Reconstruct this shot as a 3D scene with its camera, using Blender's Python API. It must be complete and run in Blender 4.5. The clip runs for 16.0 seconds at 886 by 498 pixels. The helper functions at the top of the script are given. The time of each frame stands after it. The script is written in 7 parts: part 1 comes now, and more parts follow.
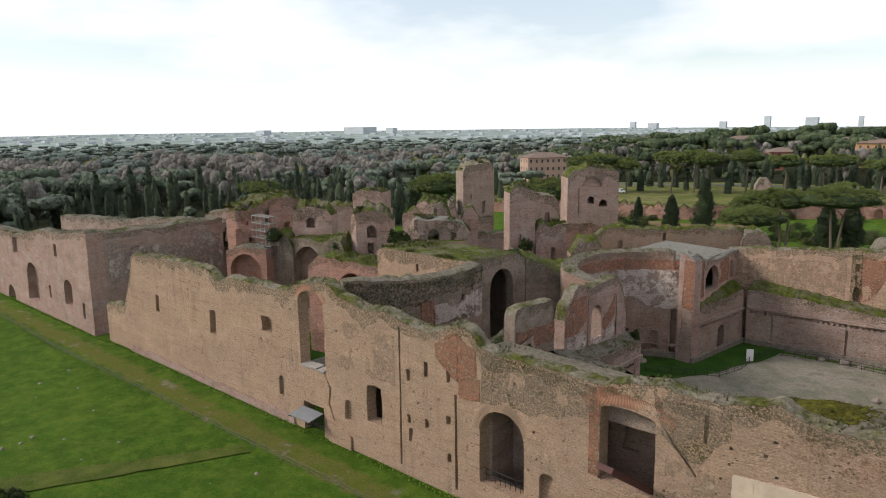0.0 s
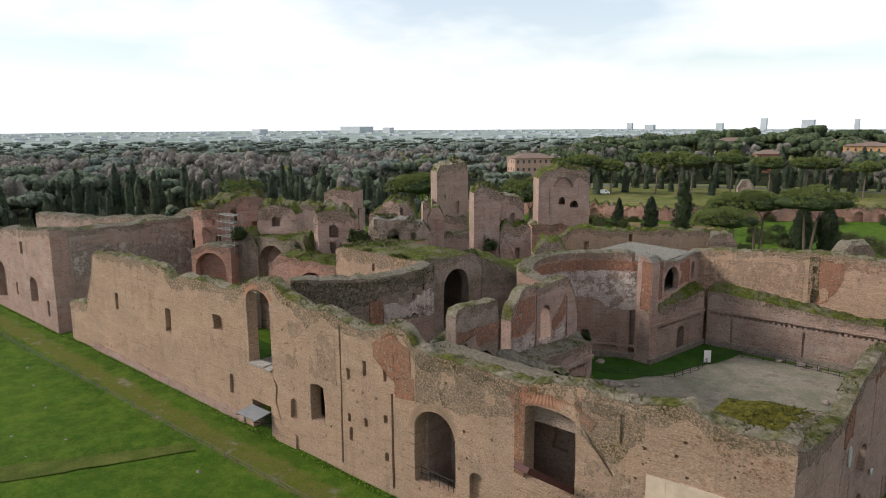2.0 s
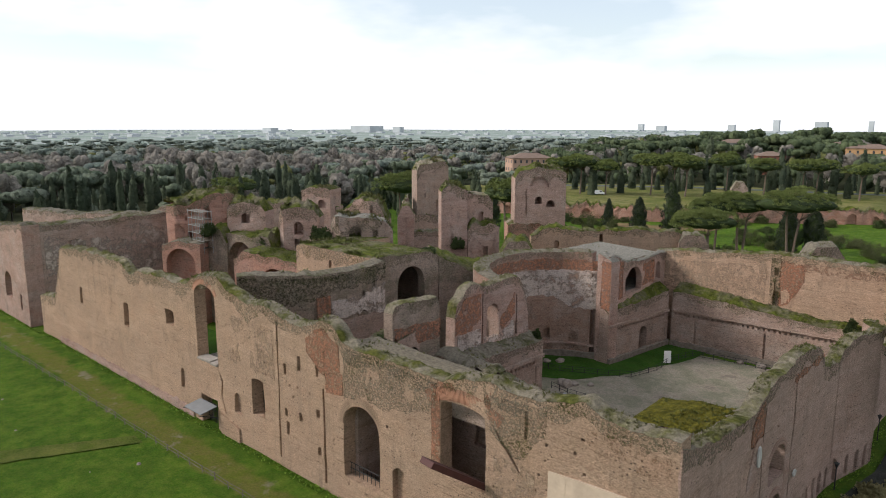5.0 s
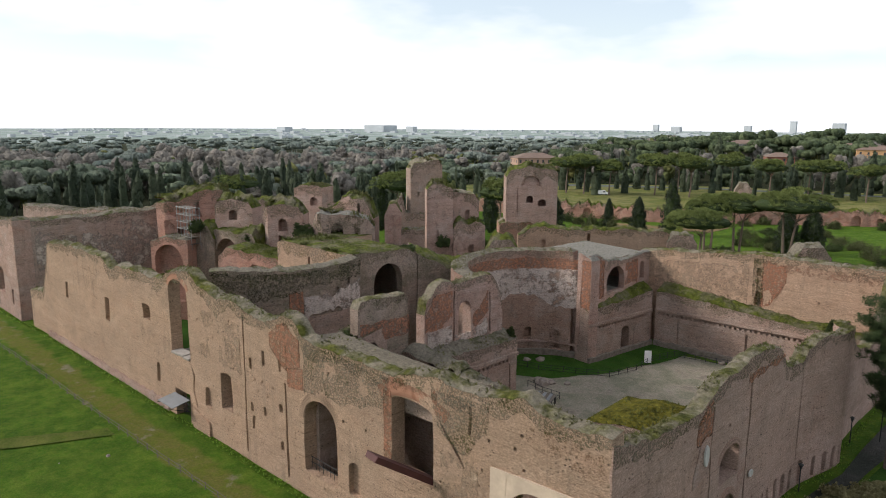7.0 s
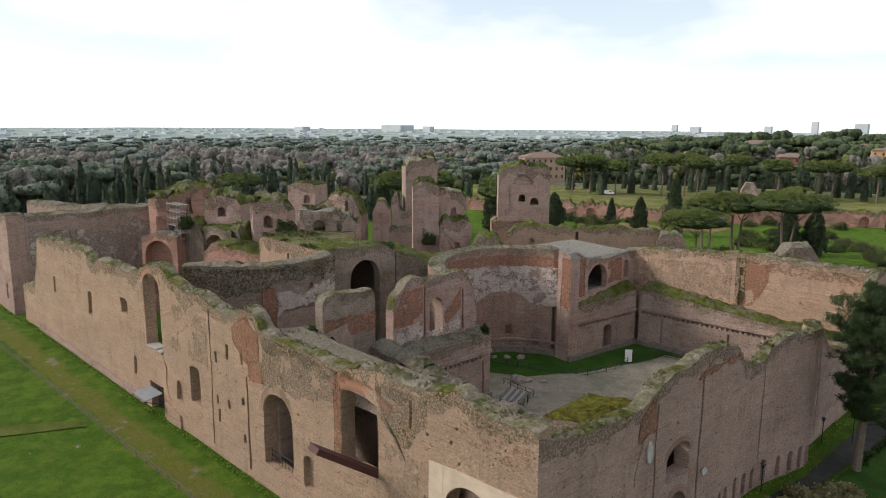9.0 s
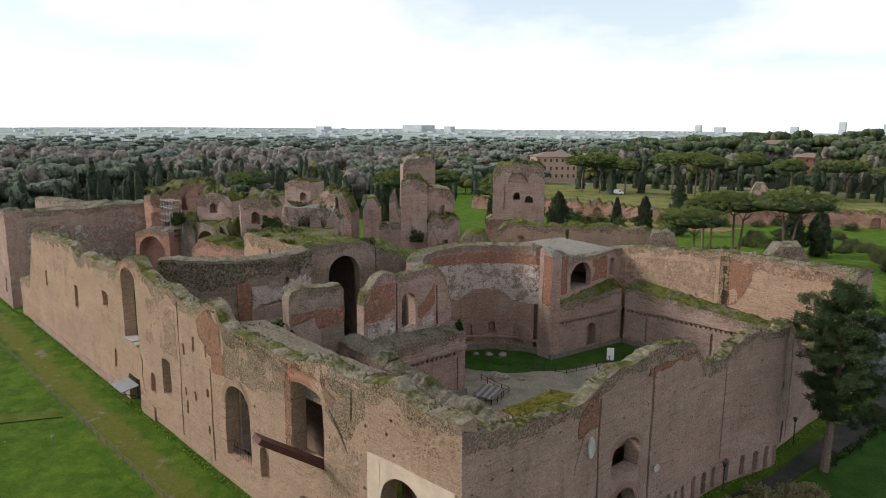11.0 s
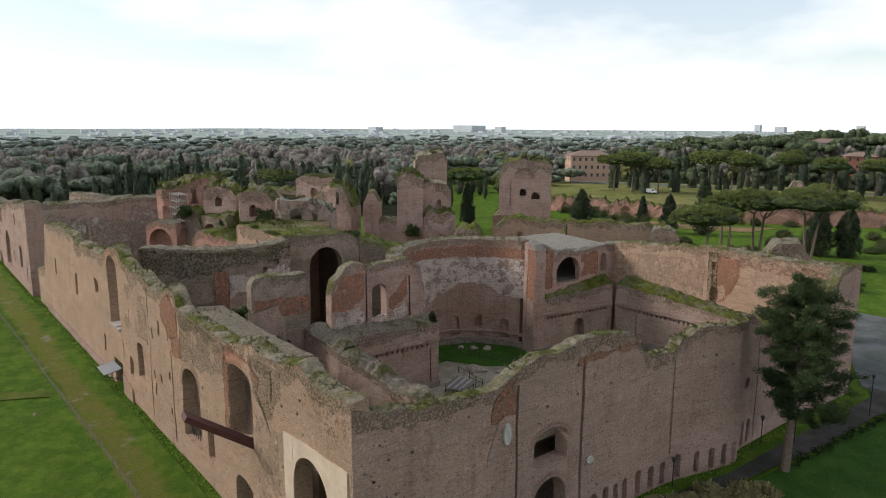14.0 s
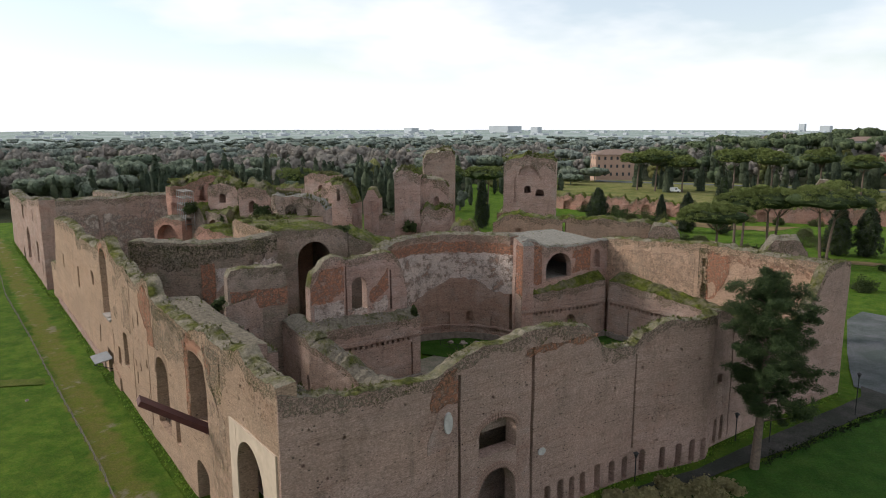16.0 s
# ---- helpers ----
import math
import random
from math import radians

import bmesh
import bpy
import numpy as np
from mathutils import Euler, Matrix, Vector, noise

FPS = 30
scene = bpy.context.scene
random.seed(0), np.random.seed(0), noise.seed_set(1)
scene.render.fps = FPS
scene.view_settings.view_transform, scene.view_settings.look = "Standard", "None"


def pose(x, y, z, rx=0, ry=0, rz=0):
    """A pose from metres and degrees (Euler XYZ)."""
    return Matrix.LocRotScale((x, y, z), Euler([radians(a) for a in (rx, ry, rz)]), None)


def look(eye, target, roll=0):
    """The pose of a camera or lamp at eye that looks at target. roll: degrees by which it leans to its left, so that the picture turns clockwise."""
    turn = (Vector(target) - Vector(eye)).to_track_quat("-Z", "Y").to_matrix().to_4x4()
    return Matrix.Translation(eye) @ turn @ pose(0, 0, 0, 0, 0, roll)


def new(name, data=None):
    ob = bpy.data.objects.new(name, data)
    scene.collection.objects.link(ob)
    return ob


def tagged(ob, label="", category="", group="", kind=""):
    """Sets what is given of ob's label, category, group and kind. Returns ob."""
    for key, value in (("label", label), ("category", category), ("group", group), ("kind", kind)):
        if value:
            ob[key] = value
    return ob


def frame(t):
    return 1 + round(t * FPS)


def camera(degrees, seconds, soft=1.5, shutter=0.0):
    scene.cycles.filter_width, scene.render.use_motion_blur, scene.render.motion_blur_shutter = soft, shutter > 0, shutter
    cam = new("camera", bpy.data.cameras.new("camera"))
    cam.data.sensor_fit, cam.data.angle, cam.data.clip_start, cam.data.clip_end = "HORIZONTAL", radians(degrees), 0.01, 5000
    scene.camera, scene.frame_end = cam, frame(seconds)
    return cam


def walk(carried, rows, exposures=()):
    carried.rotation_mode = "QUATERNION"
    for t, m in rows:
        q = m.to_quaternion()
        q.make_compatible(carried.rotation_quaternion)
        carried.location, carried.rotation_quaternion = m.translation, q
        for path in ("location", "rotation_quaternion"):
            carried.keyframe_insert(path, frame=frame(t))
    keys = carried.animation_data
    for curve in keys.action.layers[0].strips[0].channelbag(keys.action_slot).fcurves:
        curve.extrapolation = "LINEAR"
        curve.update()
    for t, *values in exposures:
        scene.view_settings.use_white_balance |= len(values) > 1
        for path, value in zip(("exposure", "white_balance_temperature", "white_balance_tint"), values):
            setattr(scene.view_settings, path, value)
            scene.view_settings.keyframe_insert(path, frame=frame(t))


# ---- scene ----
cam = camera(64.3, 16.0, soft=0.95)
METRES, EYE, TILT, LEAN, TURN = 50.0, 37.8, 0.0, 0.0, 42.0
ROWS = [
    (0.0, 0.0, 0.0, 0.0, -0.12, -10.33, 0.66),
    (0.5, 0.0298, -0.0013, -0.0002, -0.16, -10.32, 0.57),
    (1.0, 0.0612, -0.0024, -0.0005, -0.18, -10.32, 0.42),
    (1.5, 0.092, -0.0037, -0.0006, -0.23, -10.32, 0.34),
    (2.0, 0.1218, -0.005, -0.0008, -0.25, -10.33, 0.28),
    (2.5, 0.1501, -0.0064, -0.0008, -0.21, -10.34, 0.2),
    (3.0, 0.1776, -0.0078, -0.0012, -0.15, -10.34, 0.14),
    (3.5, 0.2043, -0.0092, -0.0016, -0.02, -10.35, 0.05),
    (4.0, 0.2306, -0.0107, -0.0027, 0.25, -10.36, 0.0),
    (6.5, 0.3603, -0.015, -0.0097, 1.52, -10.34, -0.28),
    (7.0, 0.3878, -0.0157, -0.011, 1.92, -10.36, -0.33),
    (7.5, 0.4164, -0.0161, -0.0128, 2.3, -10.36, -0.36),
    (8.0, 0.4455, -0.0165, -0.0145, 2.67, -10.37, -0.38),
    (8.5, 0.4755, -0.0168, -0.0162, 3.04, -10.37, -0.41),
    (9.0, 0.5059, -0.0165, -0.0183, 3.4, -10.36, -0.42),
    (9.5, 0.5346, -0.0164, -0.02, 3.76, -10.37, -0.44),
    (10.0, 0.5663, -0.0157, -0.0218, 4.15, -10.37, -0.45),
    (12.5, 0.7352, -0.0117, -0.0356, 7.29, -10.38, -0.4),
    (13.0, 0.7714, -0.0097, -0.0389, 8.03, -10.38, -0.37),
    (13.5, 0.8081, -0.0073, -0.0424, 8.76, -10.37, -0.34),
    (14.0, 0.8451, -0.0046, -0.0461, 9.5, -10.34, -0.26),
    (14.5, 0.8825, -0.0012, -0.05, 10.25, -10.32, -0.17),
    (15.0, 0.9201, 0.0028, -0.054, 11.0, -10.29, -0.1),
    (15.5, 0.9579, 0.0067, -0.0576, 11.75, -10.28, -0.04),
    (16.0, 0.9962, 0.011, -0.0612, 12.52, -10.28, 0.04),
]
walk(cam, [(t, pose(0, 0, EYE, TILT, LEAN, TURN) @ pose(METRES * x, METRES * y, METRES * z, 90 + pitch, roll, yaw)) for t, x, y, z, yaw, pitch, roll in ROWS],
     exposures=[(0.0, 0.11), (9.0, 0.20), (16.0, 0.09)])

# ---- sky and sun ----
SUN_FROM = Vector((-0.62, -0.55, 0.50)).normalized()
world = bpy.data.worlds.new("sky")
scene.world = world
world.use_nodes = True
wn, wl = world.node_tree.nodes, world.node_tree.links
wn.clear()
w_out = wn.new("ShaderNodeOutputWorld")
w_bg = wn.new("ShaderNodeBackground")
w_sky = wn.new("ShaderNodeTexSky")
w_sky.sky_type = "NISHITA"
w_sky.sun_disc = False
w_sky.sun_elevation = math.asin(SUN_FROM.z)
w_sky.sun_rotation = math.atan2(SUN_FROM.x, SUN_FROM.y)
w_sky.air_density, w_sky.dust_density = 1.0, 0.6
w_scale = wn.new("ShaderNodeVectorMath")
w_scale.operation = "SCALE"
w_scale.inputs["Scale"].default_value = 0.14
w_co = wn.new("ShaderNodeTexCoord")
w_map = wn.new("ShaderNodeMapping")
w_map.inputs["Scale"].default_value = (1.6, 1.6, 5.0)
w_map.inputs["Location"].default_value = (0.35, 0.6, 0.0)
w_noise = wn.new("ShaderNodeTexNoise")
w_noise.inputs["Scale"].default_value = 1.7
w_noise.inputs["Detail"].default_value = 5.0
w_noise.inputs["Roughness"].default_value = 0.5
w_ramp = wn.new("ShaderNodeValToRGB")
w_ramp.color_ramp.elements[0].position, w_ramp.color_ramp.elements[0].color = 0.44, (0.40, 0.40, 0.40, 1)
w_ramp.color_ramp.elements[1].position, w_ramp.color_ramp.elements[1].color = 0.60, (1, 1, 1, 1)
w_mix = wn.new("ShaderNodeMix")
w_mix.data_type = "RGBA"
w_mix.inputs[7].default_value = (1.00, 1.02, 1.06, 1)
wl.new(w_co.outputs["Generated"], w_map.inputs["Vector"])
wl.new(w_map.outputs["Vector"], w_noise.inputs["Vector"])
wl.new(w_noise.outputs["Fac"], w_ramp.inputs["Fac"])
wl.new(w_sky.outputs["Color"], w_scale.inputs[0])
wl.new(w_scale.outputs["Vector"], w_mix.inputs[6])
w_sep = wn.new("ShaderNodeSeparateXYZ")
w_low = wn.new("ShaderNodeMapRange")
w_low.inputs["From Min"].default_value, w_low.inputs["From Max"].default_value = 0.03, 0.11
w_low.inputs["To Min"].default_value, w_low.inputs["To Max"].default_value = 1.0, 0.0
w_max = wn.new("ShaderNodeMath")
w_max.operation = "MAXIMUM"
wl.new(w_co.outputs["Generated"], w_sep.inputs[0])
wl.new(w_sep.outputs["Z"], w_low.inputs["Value"])
wl.new(w_low.outputs["Result"], w_max.inputs[0])
wl.new(w_ramp.outputs["Color"], w_max.inputs[1])
wl.new(w_max.outputs[0], w_mix.inputs[0])
wl.new(w_mix.outputs[2], w_bg.inputs["Color"])
wl.new(w_bg.outputs["Background"], w_out.inputs["Surface"])
w_bg.inputs["Strength"].default_value = 1.0

sun = new("sun", bpy.data.lights.new("sun", "SUN"))
sun.data.energy, sun.data.angle, sun.data.color = 2.8, radians(14), (1.0, 0.94, 0.86)
sun.matrix_world = look(SUN_FROM * 300, (0, 0, 0))

# ---- materials ----
def mat(name):
    m = bpy.data.materials.new(name)
    m.use_nodes = True
    nt = m.node_tree
    return m, nt, nt.nodes["Principled BSDF"]


def tex_coord(nt, scale=(1, 1, 1)):
    co = nt.nodes.new("ShaderNodeTexCoord")
    mp = nt.nodes.new("ShaderNodeMapping")
    mp.inputs["Scale"].default_value = scale
    nt.links.new(co.outputs["Object"], mp.inputs["Vector"])
    return mp.outputs["Vector"]


def noise_of(nt, vec, scale, detail=4.0, rough=0.55, lo=0.4, hi=0.6):
    n = nt.nodes.new("ShaderNodeTexNoise")
    n.inputs["Scale"].default_value, n.inputs["Detail"].default_value, n.inputs["Roughness"].default_value = scale, detail, rough
    nt.links.new(vec, n.inputs["Vector"])
    r = nt.nodes.new("ShaderNodeMapRange")
    r.inputs["From Min"].default_value, r.inputs["From Max"].default_value = lo, hi
    nt.links.new(n.outputs["Fac"], r.inputs["Value"])
    return r.outputs["Result"]


def blend(nt, fac, a, b, mode="MIX", amount=1.0):
    mx = nt.nodes.new("ShaderNodeMix")
    mx.data_type, mx.blend_type = "RGBA", mode
    for sock, v in ((mx.inputs[6], a), (mx.inputs[7], b)):
        if isinstance(v, tuple):
            sock.default_value = (*v, 1)
        else:
            nt.links.new(v, sock)
    if isinstance(fac, float):
        mx.inputs[0].default_value = fac
    else:
        if amount != 1.0:
            k = nt.nodes.new("ShaderNodeMath")
            k.operation = "MULTIPLY"
            k.inputs[1].default_value = amount
            nt.links.new(fac, k.inputs[0])
            fac = k.outputs[0]
        nt.links.new(fac, mx.inputs[0])
    return mx.outputs[2]


def times(nt, a, b):
    k = nt.nodes.new("ShaderNodeMath")
    k.operation = "MULTIPLY"
    nt.links.new(a, k.inputs[0])
    nt.links.new(b, k.inputs[1])
    return k.outputs[0]


def bump(nt, bsdf, height, strength, distance):
    b = nt.nodes.new("ShaderNodeBump")
    b.inputs["Strength"].default_value, b.inputs["Distance"].default_value = strength, distance
    nt.links.new(height, b.inputs["Height"])
    nt.links.new(b.outputs["Normal"], bsdf.inputs["Normal"])


def brick_mat(name, tan, dark, red, red_amt=0.5, grey_amt=0.4, plaster_amt=0.0, seed=0.0, ivy=0.0, calm=1.0):
    """Weathered Roman brick facing: thin courses, pits, redder patches, grey lichen, soot and remains of render."""
    m, nt, bsdf = mat(name)
    v = tex_coord(nt)
    off = nt.nodes.new("ShaderNodeVectorMath")
    off.operation = "ADD"
    off.inputs[1].default_value = (seed * 17.3, seed * 9.1, seed * 5.7)
    nt.links.new(v, off.inputs[0])
    v = off.outputs["Vector"]

    def stretched(sx, sz):
        mp = nt.nodes.new("ShaderNodeMapping")
        mp.inputs["Scale"].default_value = (sx, sx, sz)
        nt.links.new(v, mp.inputs["Vector"])
        return mp.outputs["Vector"]

    courses = noise_of(nt, stretched(1.3, 10.0), 1.0, 4.0, 0.65, 0.3, 0.7)
    worn_rows = noise_of(nt, stretched(0.30, 4.6), 1.0, 5.0, 0.7, 0.54, 0.72)
    bands = noise_of(nt, stretched(0.07, 0.75), 1.0, 5.0, 0.7, 0.40, 0.66)
    streaks = noise_of(nt, stretched(0.9, 0.10), 1.0, 5.0, 0.65, 0.56, 0.78)
    big = noise_of(nt, stretched(0.08, 0.14), 1.0, 5.0, 0.62, 0.38, 0.64)
    mid = noise_of(nt, stretched(0.45, 0.8), 1.0, 7.0, 0.75, 0.46, 0.72)
    fine = noise_of(nt, stretched(4.2, 7.0), 1.0, 7.0, 0.82, 0.30, 0.60)
    patch = noise_of(nt, stretched(0.15, 0.21), 1.0, 8.0, 0.8, 0.54, 0.66)
    soot = noise_of(nt, stretched(0.36, 0.22), 1.0, 8.0, 0.78, 0.53, 0.74)
    vor = nt.nodes.new("ShaderNodeTexVoronoi")
    vor.inputs["Scale"].default_value = 1.0
    nt.links.new(stretched(1.9, 2.9), vor.inputs["Vector"])
    pit = nt.nodes.new("ShaderNodeMapRange")
    pit.inputs["From Min"].default_value, pit.inputs["From Max"].default_value = 0.22, 0.12
    nt.links.new(vor.outputs["Distance"], pit.inputs["Value"])
    some = noise_of(nt, stretched(0.4, 1.1), 1.0, 4.0, 0.7, 0.42, 0.58)
    pits = times(nt, pit.outputs["Result"], some)
    mean = tuple((a + c) / 2 for a, c in zip(tan, dark))
    col = blend(nt, courses, tuple(0.84 * c for c in mean), tan)
    col = blend(nt, bands, col, dark, amount=0.50)
    col = blend(nt, big, col, tuple(c * k for c, k in zip(tan, (1.10, 1.04, 0.98))), amount=0.45)
    col = blend(nt, patch, col, red, amount=red_amt)
    col = blend(nt, mid, col, (0.205, 0.185, 0.155), amount=grey_amt)
    if plaster_amt:
        pl = noise_of(nt, stretched(0.22, 0.26), 1.0, 8.0, 0.78, 0.49, 0.60)
        col = blend(nt, pl, col, (0.52, 0.45, 0.40), amount=min(0.6, plaster_amt * 1.5))
    light = noise_of(nt, stretched(0.10, 0.42), 1.0, 7.0, 0.75, 0.50, 0.70)
    col = blend(nt, light, col, tuple(min(0.66, c * k) for c, k in zip(tan, (1.18, 1.22, 1.26))), amount=0.55 * calm)
    col = blend(nt, soot, col, (0.105, 0.092, 0.078), amount=0.55 * calm)
    col = blend(nt, streaks, col, (0.10, 0.088, 0.074), amount=0.42)
    col = blend(nt, worn_rows, col, blend(nt, 1.0, col, (0.52, 0.49, 0.46), "MULTIPLY"), amount=0.75)
    if ivy:
        iv = noise_of(nt, v, 0.28, 8.0, 0.8, 0.48, 0.62)
        col = blend(nt, iv, col, blend(nt, fine, (0.055, 0.060, 0.035), (0.16, 0.16, 0.10)), amount=ivy)
    col = blend(nt, fine, blend(nt, 1.0, col, (0.62, 0.60, 0.58), "MULTIPLY"), col)
    grit = noise_of(nt, stretched(2.0, 4.0), 2.2, 5.0, 0.8, 0.38, 0.62)
    col = blend(nt, grit, blend(nt, 1.0, col, (0.76, 0.75, 0.74), "MULTIPLY"), blend(nt, 1.0, col, (1.26, 1.26, 1.25), "MULTIPLY"))
    col = blend(nt, pits, col, (0.05, 0.042, 0.036), amount=0.85)
    nt.links.new(col, bsdf.inputs["Base Color"])
    bsdf.inputs["Roughness"].default_value = 0.95
    bsdf.inputs["Specular IOR Level"].default_value = 0.15
    h = nt.nodes.new("ShaderNodeMath")
    h.operation = "SUBTRACT"
    nt.links.new(fine, h.inputs[0])
    nt.links.new(pits, h.inputs[1])
    bump(nt, bsdf, h.outputs[0], 0.9, 0.10)
    return m


def moss_mat(name, green_lo=0.45, green_hi=0.6, green=(0.11, 0.14, 0.035), rubble=(0.23, 0.21, 0.165)):
    """Broken wall tops: grey rubble with lichen, moss and grass growing in patches."""
    m, nt, bsdf = mat(name)
    v = tex_coord(nt)
    g = noise_of(nt, v, 0.35, 5.0, 0.65, green_lo, green_hi)
    f = noise_of(nt, v, 2.6, 7.0, 0.8, 0.36, 0.64)
    f2 = noise_of(nt, v, 1.1, 4.0, 0.6, 0.35, 0.65)
    stone = blend(nt, f, tuple(c * 0.45 for c in rubble), rubble)
    grass = blend(nt, f2, tuple(c * 0.5 for c in green), (green[0] * 1.25, green[1] * 1.15, green[2]))
    grass = blend(nt, f, blend(nt, 1.0, grass, (0.48, 0.50, 0.42), "MULTIPLY"), grass)
    nt.links.new(blend(nt, g, stone, grass), bsdf.inputs["Base Color"])
    bsdf.inputs["Roughness"].default_value = 1.0
    bsdf.inputs["Specular IOR Level"].default_value = 0.1
    bump(nt, bsdf, f, 1.0, 0.20)
    return m


def leaf_mat(name, a, b, c=None, rough=0.8, mottle=0.9):
    """Foliage: one colour to each clump, drifting between two tones."""
    m, nt, bsdf = mat(name)
    geo = nt.nodes.new("ShaderNodeNewGeometry")
    v = tex_coord(nt)
    col = blend(nt, geo.outputs["Random Per Island"], a, b)
    n = noise_of(nt, v, 0.03, 3.0, 0.6, 0.40, 0.62)
    if c:
        col = blend(nt, n, col, c, amount=0.8)
    g = noise_of(nt, v, mottle, 6.0, 0.75, 0.36, 0.62)
    col = blend(nt, g, blend(nt, 1.0, col, (0.62, 0.64, 0.64), "MULTIPLY"), col)
    bump(nt, bsdf, g, 1.0, 0.5)
    nt.links.new(col, bsdf.inputs["Base Color"])
    bsdf.inputs["Roughness"].default_value = rough
    bsdf.inputs["Specular IOR Level"].default_value = 0.15
    return m


def plain_mat(name, col, rough=0.8, metal=0.0, var=0.25, scale=2.0):
    m, nt, bsdf = mat(name)
    v = tex_coord(nt)
    f = noise_of(nt, v, scale, 4.0, 0.6, 0.3, 0.7)
    nt.links.new(blend(nt, f, tuple(c * (1 - var) for c in col), col), bsdf.inputs["Base Color"])
    bsdf.inputs["Roughness"].default_value, bsdf.inputs["Metallic"].default_value = rough, metal
    bump(nt, bsdf, f, 0.3, 0.03)
    return m


def ground_mat(name, a, b, c, s1=0.05, s2=0.6, worn=None, band=None):
    """Turf: tones of grass at four scales, with worn or muddy spots; band = (y0, y1, colour, colour) is a trodden strip."""
    m, nt, bsdf = mat(name)
    v = tex_coord(nt)
    big, midn, fine = noise_of(nt, v, s1, 4.0, 0.6, 0.35, 0.65), noise_of(nt, v, s2, 6.0, 0.75, 0.38, 0.62), noise_of(nt, v, 5.0, 4.0, 0.8, 0.34, 0.66)
    clumps = noise_of(nt, v, s2 * 0.4, 5.0, 0.7, 0.42, 0.62)
    col = blend(nt, big, a, b)
    col = blend(nt, midn, col, c, amount=0.75)
    col = blend(nt, clumps, blend(nt, 1.0, col, (0.64, 0.73, 0.66), "MULTIPLY"), col)
    if band:
        y0, y1, ca, cb = band
        sep = nt.nodes.new("ShaderNodeSeparateXYZ")
        nt.links.new(v, sep.inputs[0])
        wob = noise_of(nt, v, 0.35, 5.0, 0.65, 0.2, 0.8)
        ys = nt.nodes.new("ShaderNodeMath")
        ys.operation = "MULTIPLY_ADD"
        ys.inputs[1].default_value = 2.6
        nt.links.new(wob, ys.inputs[0])
        nt.links.new(sep.outputs["Y"], ys.inputs[2])
        edge = []
        for lo, hi in ((y0, y0 + 1.0), (y1, y1 - 1.4)):
            r = nt.nodes.new("ShaderNodeMapRange")
            r.interpolation_type = "SMOOTHSTEP"
            r.inputs["From Min"].default_value, r.inputs["From Max"].default_value = lo + 1.3, hi + 1.3
            nt.links.new(ys.outputs[0], r.inputs["Value"])
            edge.append(r.outputs["Result"])
        strip = times(nt, edge[0], edge[1])
        col = blend(nt, strip, col, blend(nt, midn, ca, cb), amount=0.85)
    col = blend(nt, fine, blend(nt, 1.0, col, (0.56, 0.60, 0.54), "MULTIPLY"), col)
    if worn:
        w = noise_of(nt, v, 0.20, 6.0, 0.72, 0.56, 0.64)
        col = blend(nt, times(nt, w, strip) if band else w, col, worn, amount=0.75)
    nt.links.new(col, bsdf.inputs["Base Color"])
    bsdf.inputs["Roughness"].default_value = 1.0
    bsdf.inputs["Specular IOR Level"].default_value = 0.1
    bump(nt, bsdf, blend(nt, 0.5, midn, fine), 1.0, 0.25)
    return m


BRICK = brick_mat("brick_tan", (0.558, 0.391, 0.282), (0.423, 0.286, 0.205), (0.419, 0.219, 0.144), 0.22, 0.20, calm=0.7)
BRICK_PINK = brick_mat("brick_pink", (0.534, 0.369, 0.311), (0.374, 0.245, 0.206), (0.355, 0.165, 0.115), 0.5, 0.35, 0.25, 2.0)
BRICK_RED = brick_mat("brick_red", (0.545, 0.311, 0.242), (0.368, 0.198, 0.152), (0.437, 0.174, 0.114), 0.8, 0.35, 0.12, 4.0)
BRICK_GREY = brick_mat("brick_grey", (0.501, 0.364, 0.304), (0.309, 0.222, 0.184), (0.293, 0.159, 0.108), 0.35, 0.55, 0.22, 6.0)
BRICK_SIDE = brick_mat("brick_brown", (0.558, 0.395, 0.332), (0.414, 0.284, 0.237), (0.388, 0.196, 0.142), 0.3, 0.25, 0.0, 3.0, calm=0.8)
BRICK_IVY = brick_mat("brick_ivy", (0.432, 0.329, 0.267), (0.240, 0.185, 0.152), (0.259, 0.154, 0.101), 0.35, 0.6, 0.15, 9.0, ivy=0.6)
BRICK_PLASTER = brick_mat("brick_plaster", (0.449, 0.302, 0.237), (0.284, 0.183, 0.145), (0.324, 0.140, 0.094), 0.5, 0.4, 0.25, 8.0)
MOSS = moss_mat("moss_cap", 0.42, 0.60, (0.175, 0.190, 0.052), (0.44, 0.38, 0.285))
RUBBLE = moss_mat("rubble_cap", 0.50, 0.66, (0.135, 0.155, 0.05), (0.36, 0.315, 0.245))
TURF_TOP = moss_mat("turf_cap", 0.34, 0.54, (0.165, 0.200, 0.045), (0.30, 0.26, 0.185))
TRODDEN_TOP = moss_mat("trodden_cap", 0.56, 0.70, (0.20, 0.20, 0.055), (0.37, 0.315, 0.235))
PALE_CAP = moss_mat("pale_cap", 0.62, 0.75, (0.12, 0.14, 0.05), (0.42, 0.39, 0.335))
TURF_DRY = moss_mat("dry_turf_cap", 0.25, 0.36, (0.21, 0.20, 0.035))


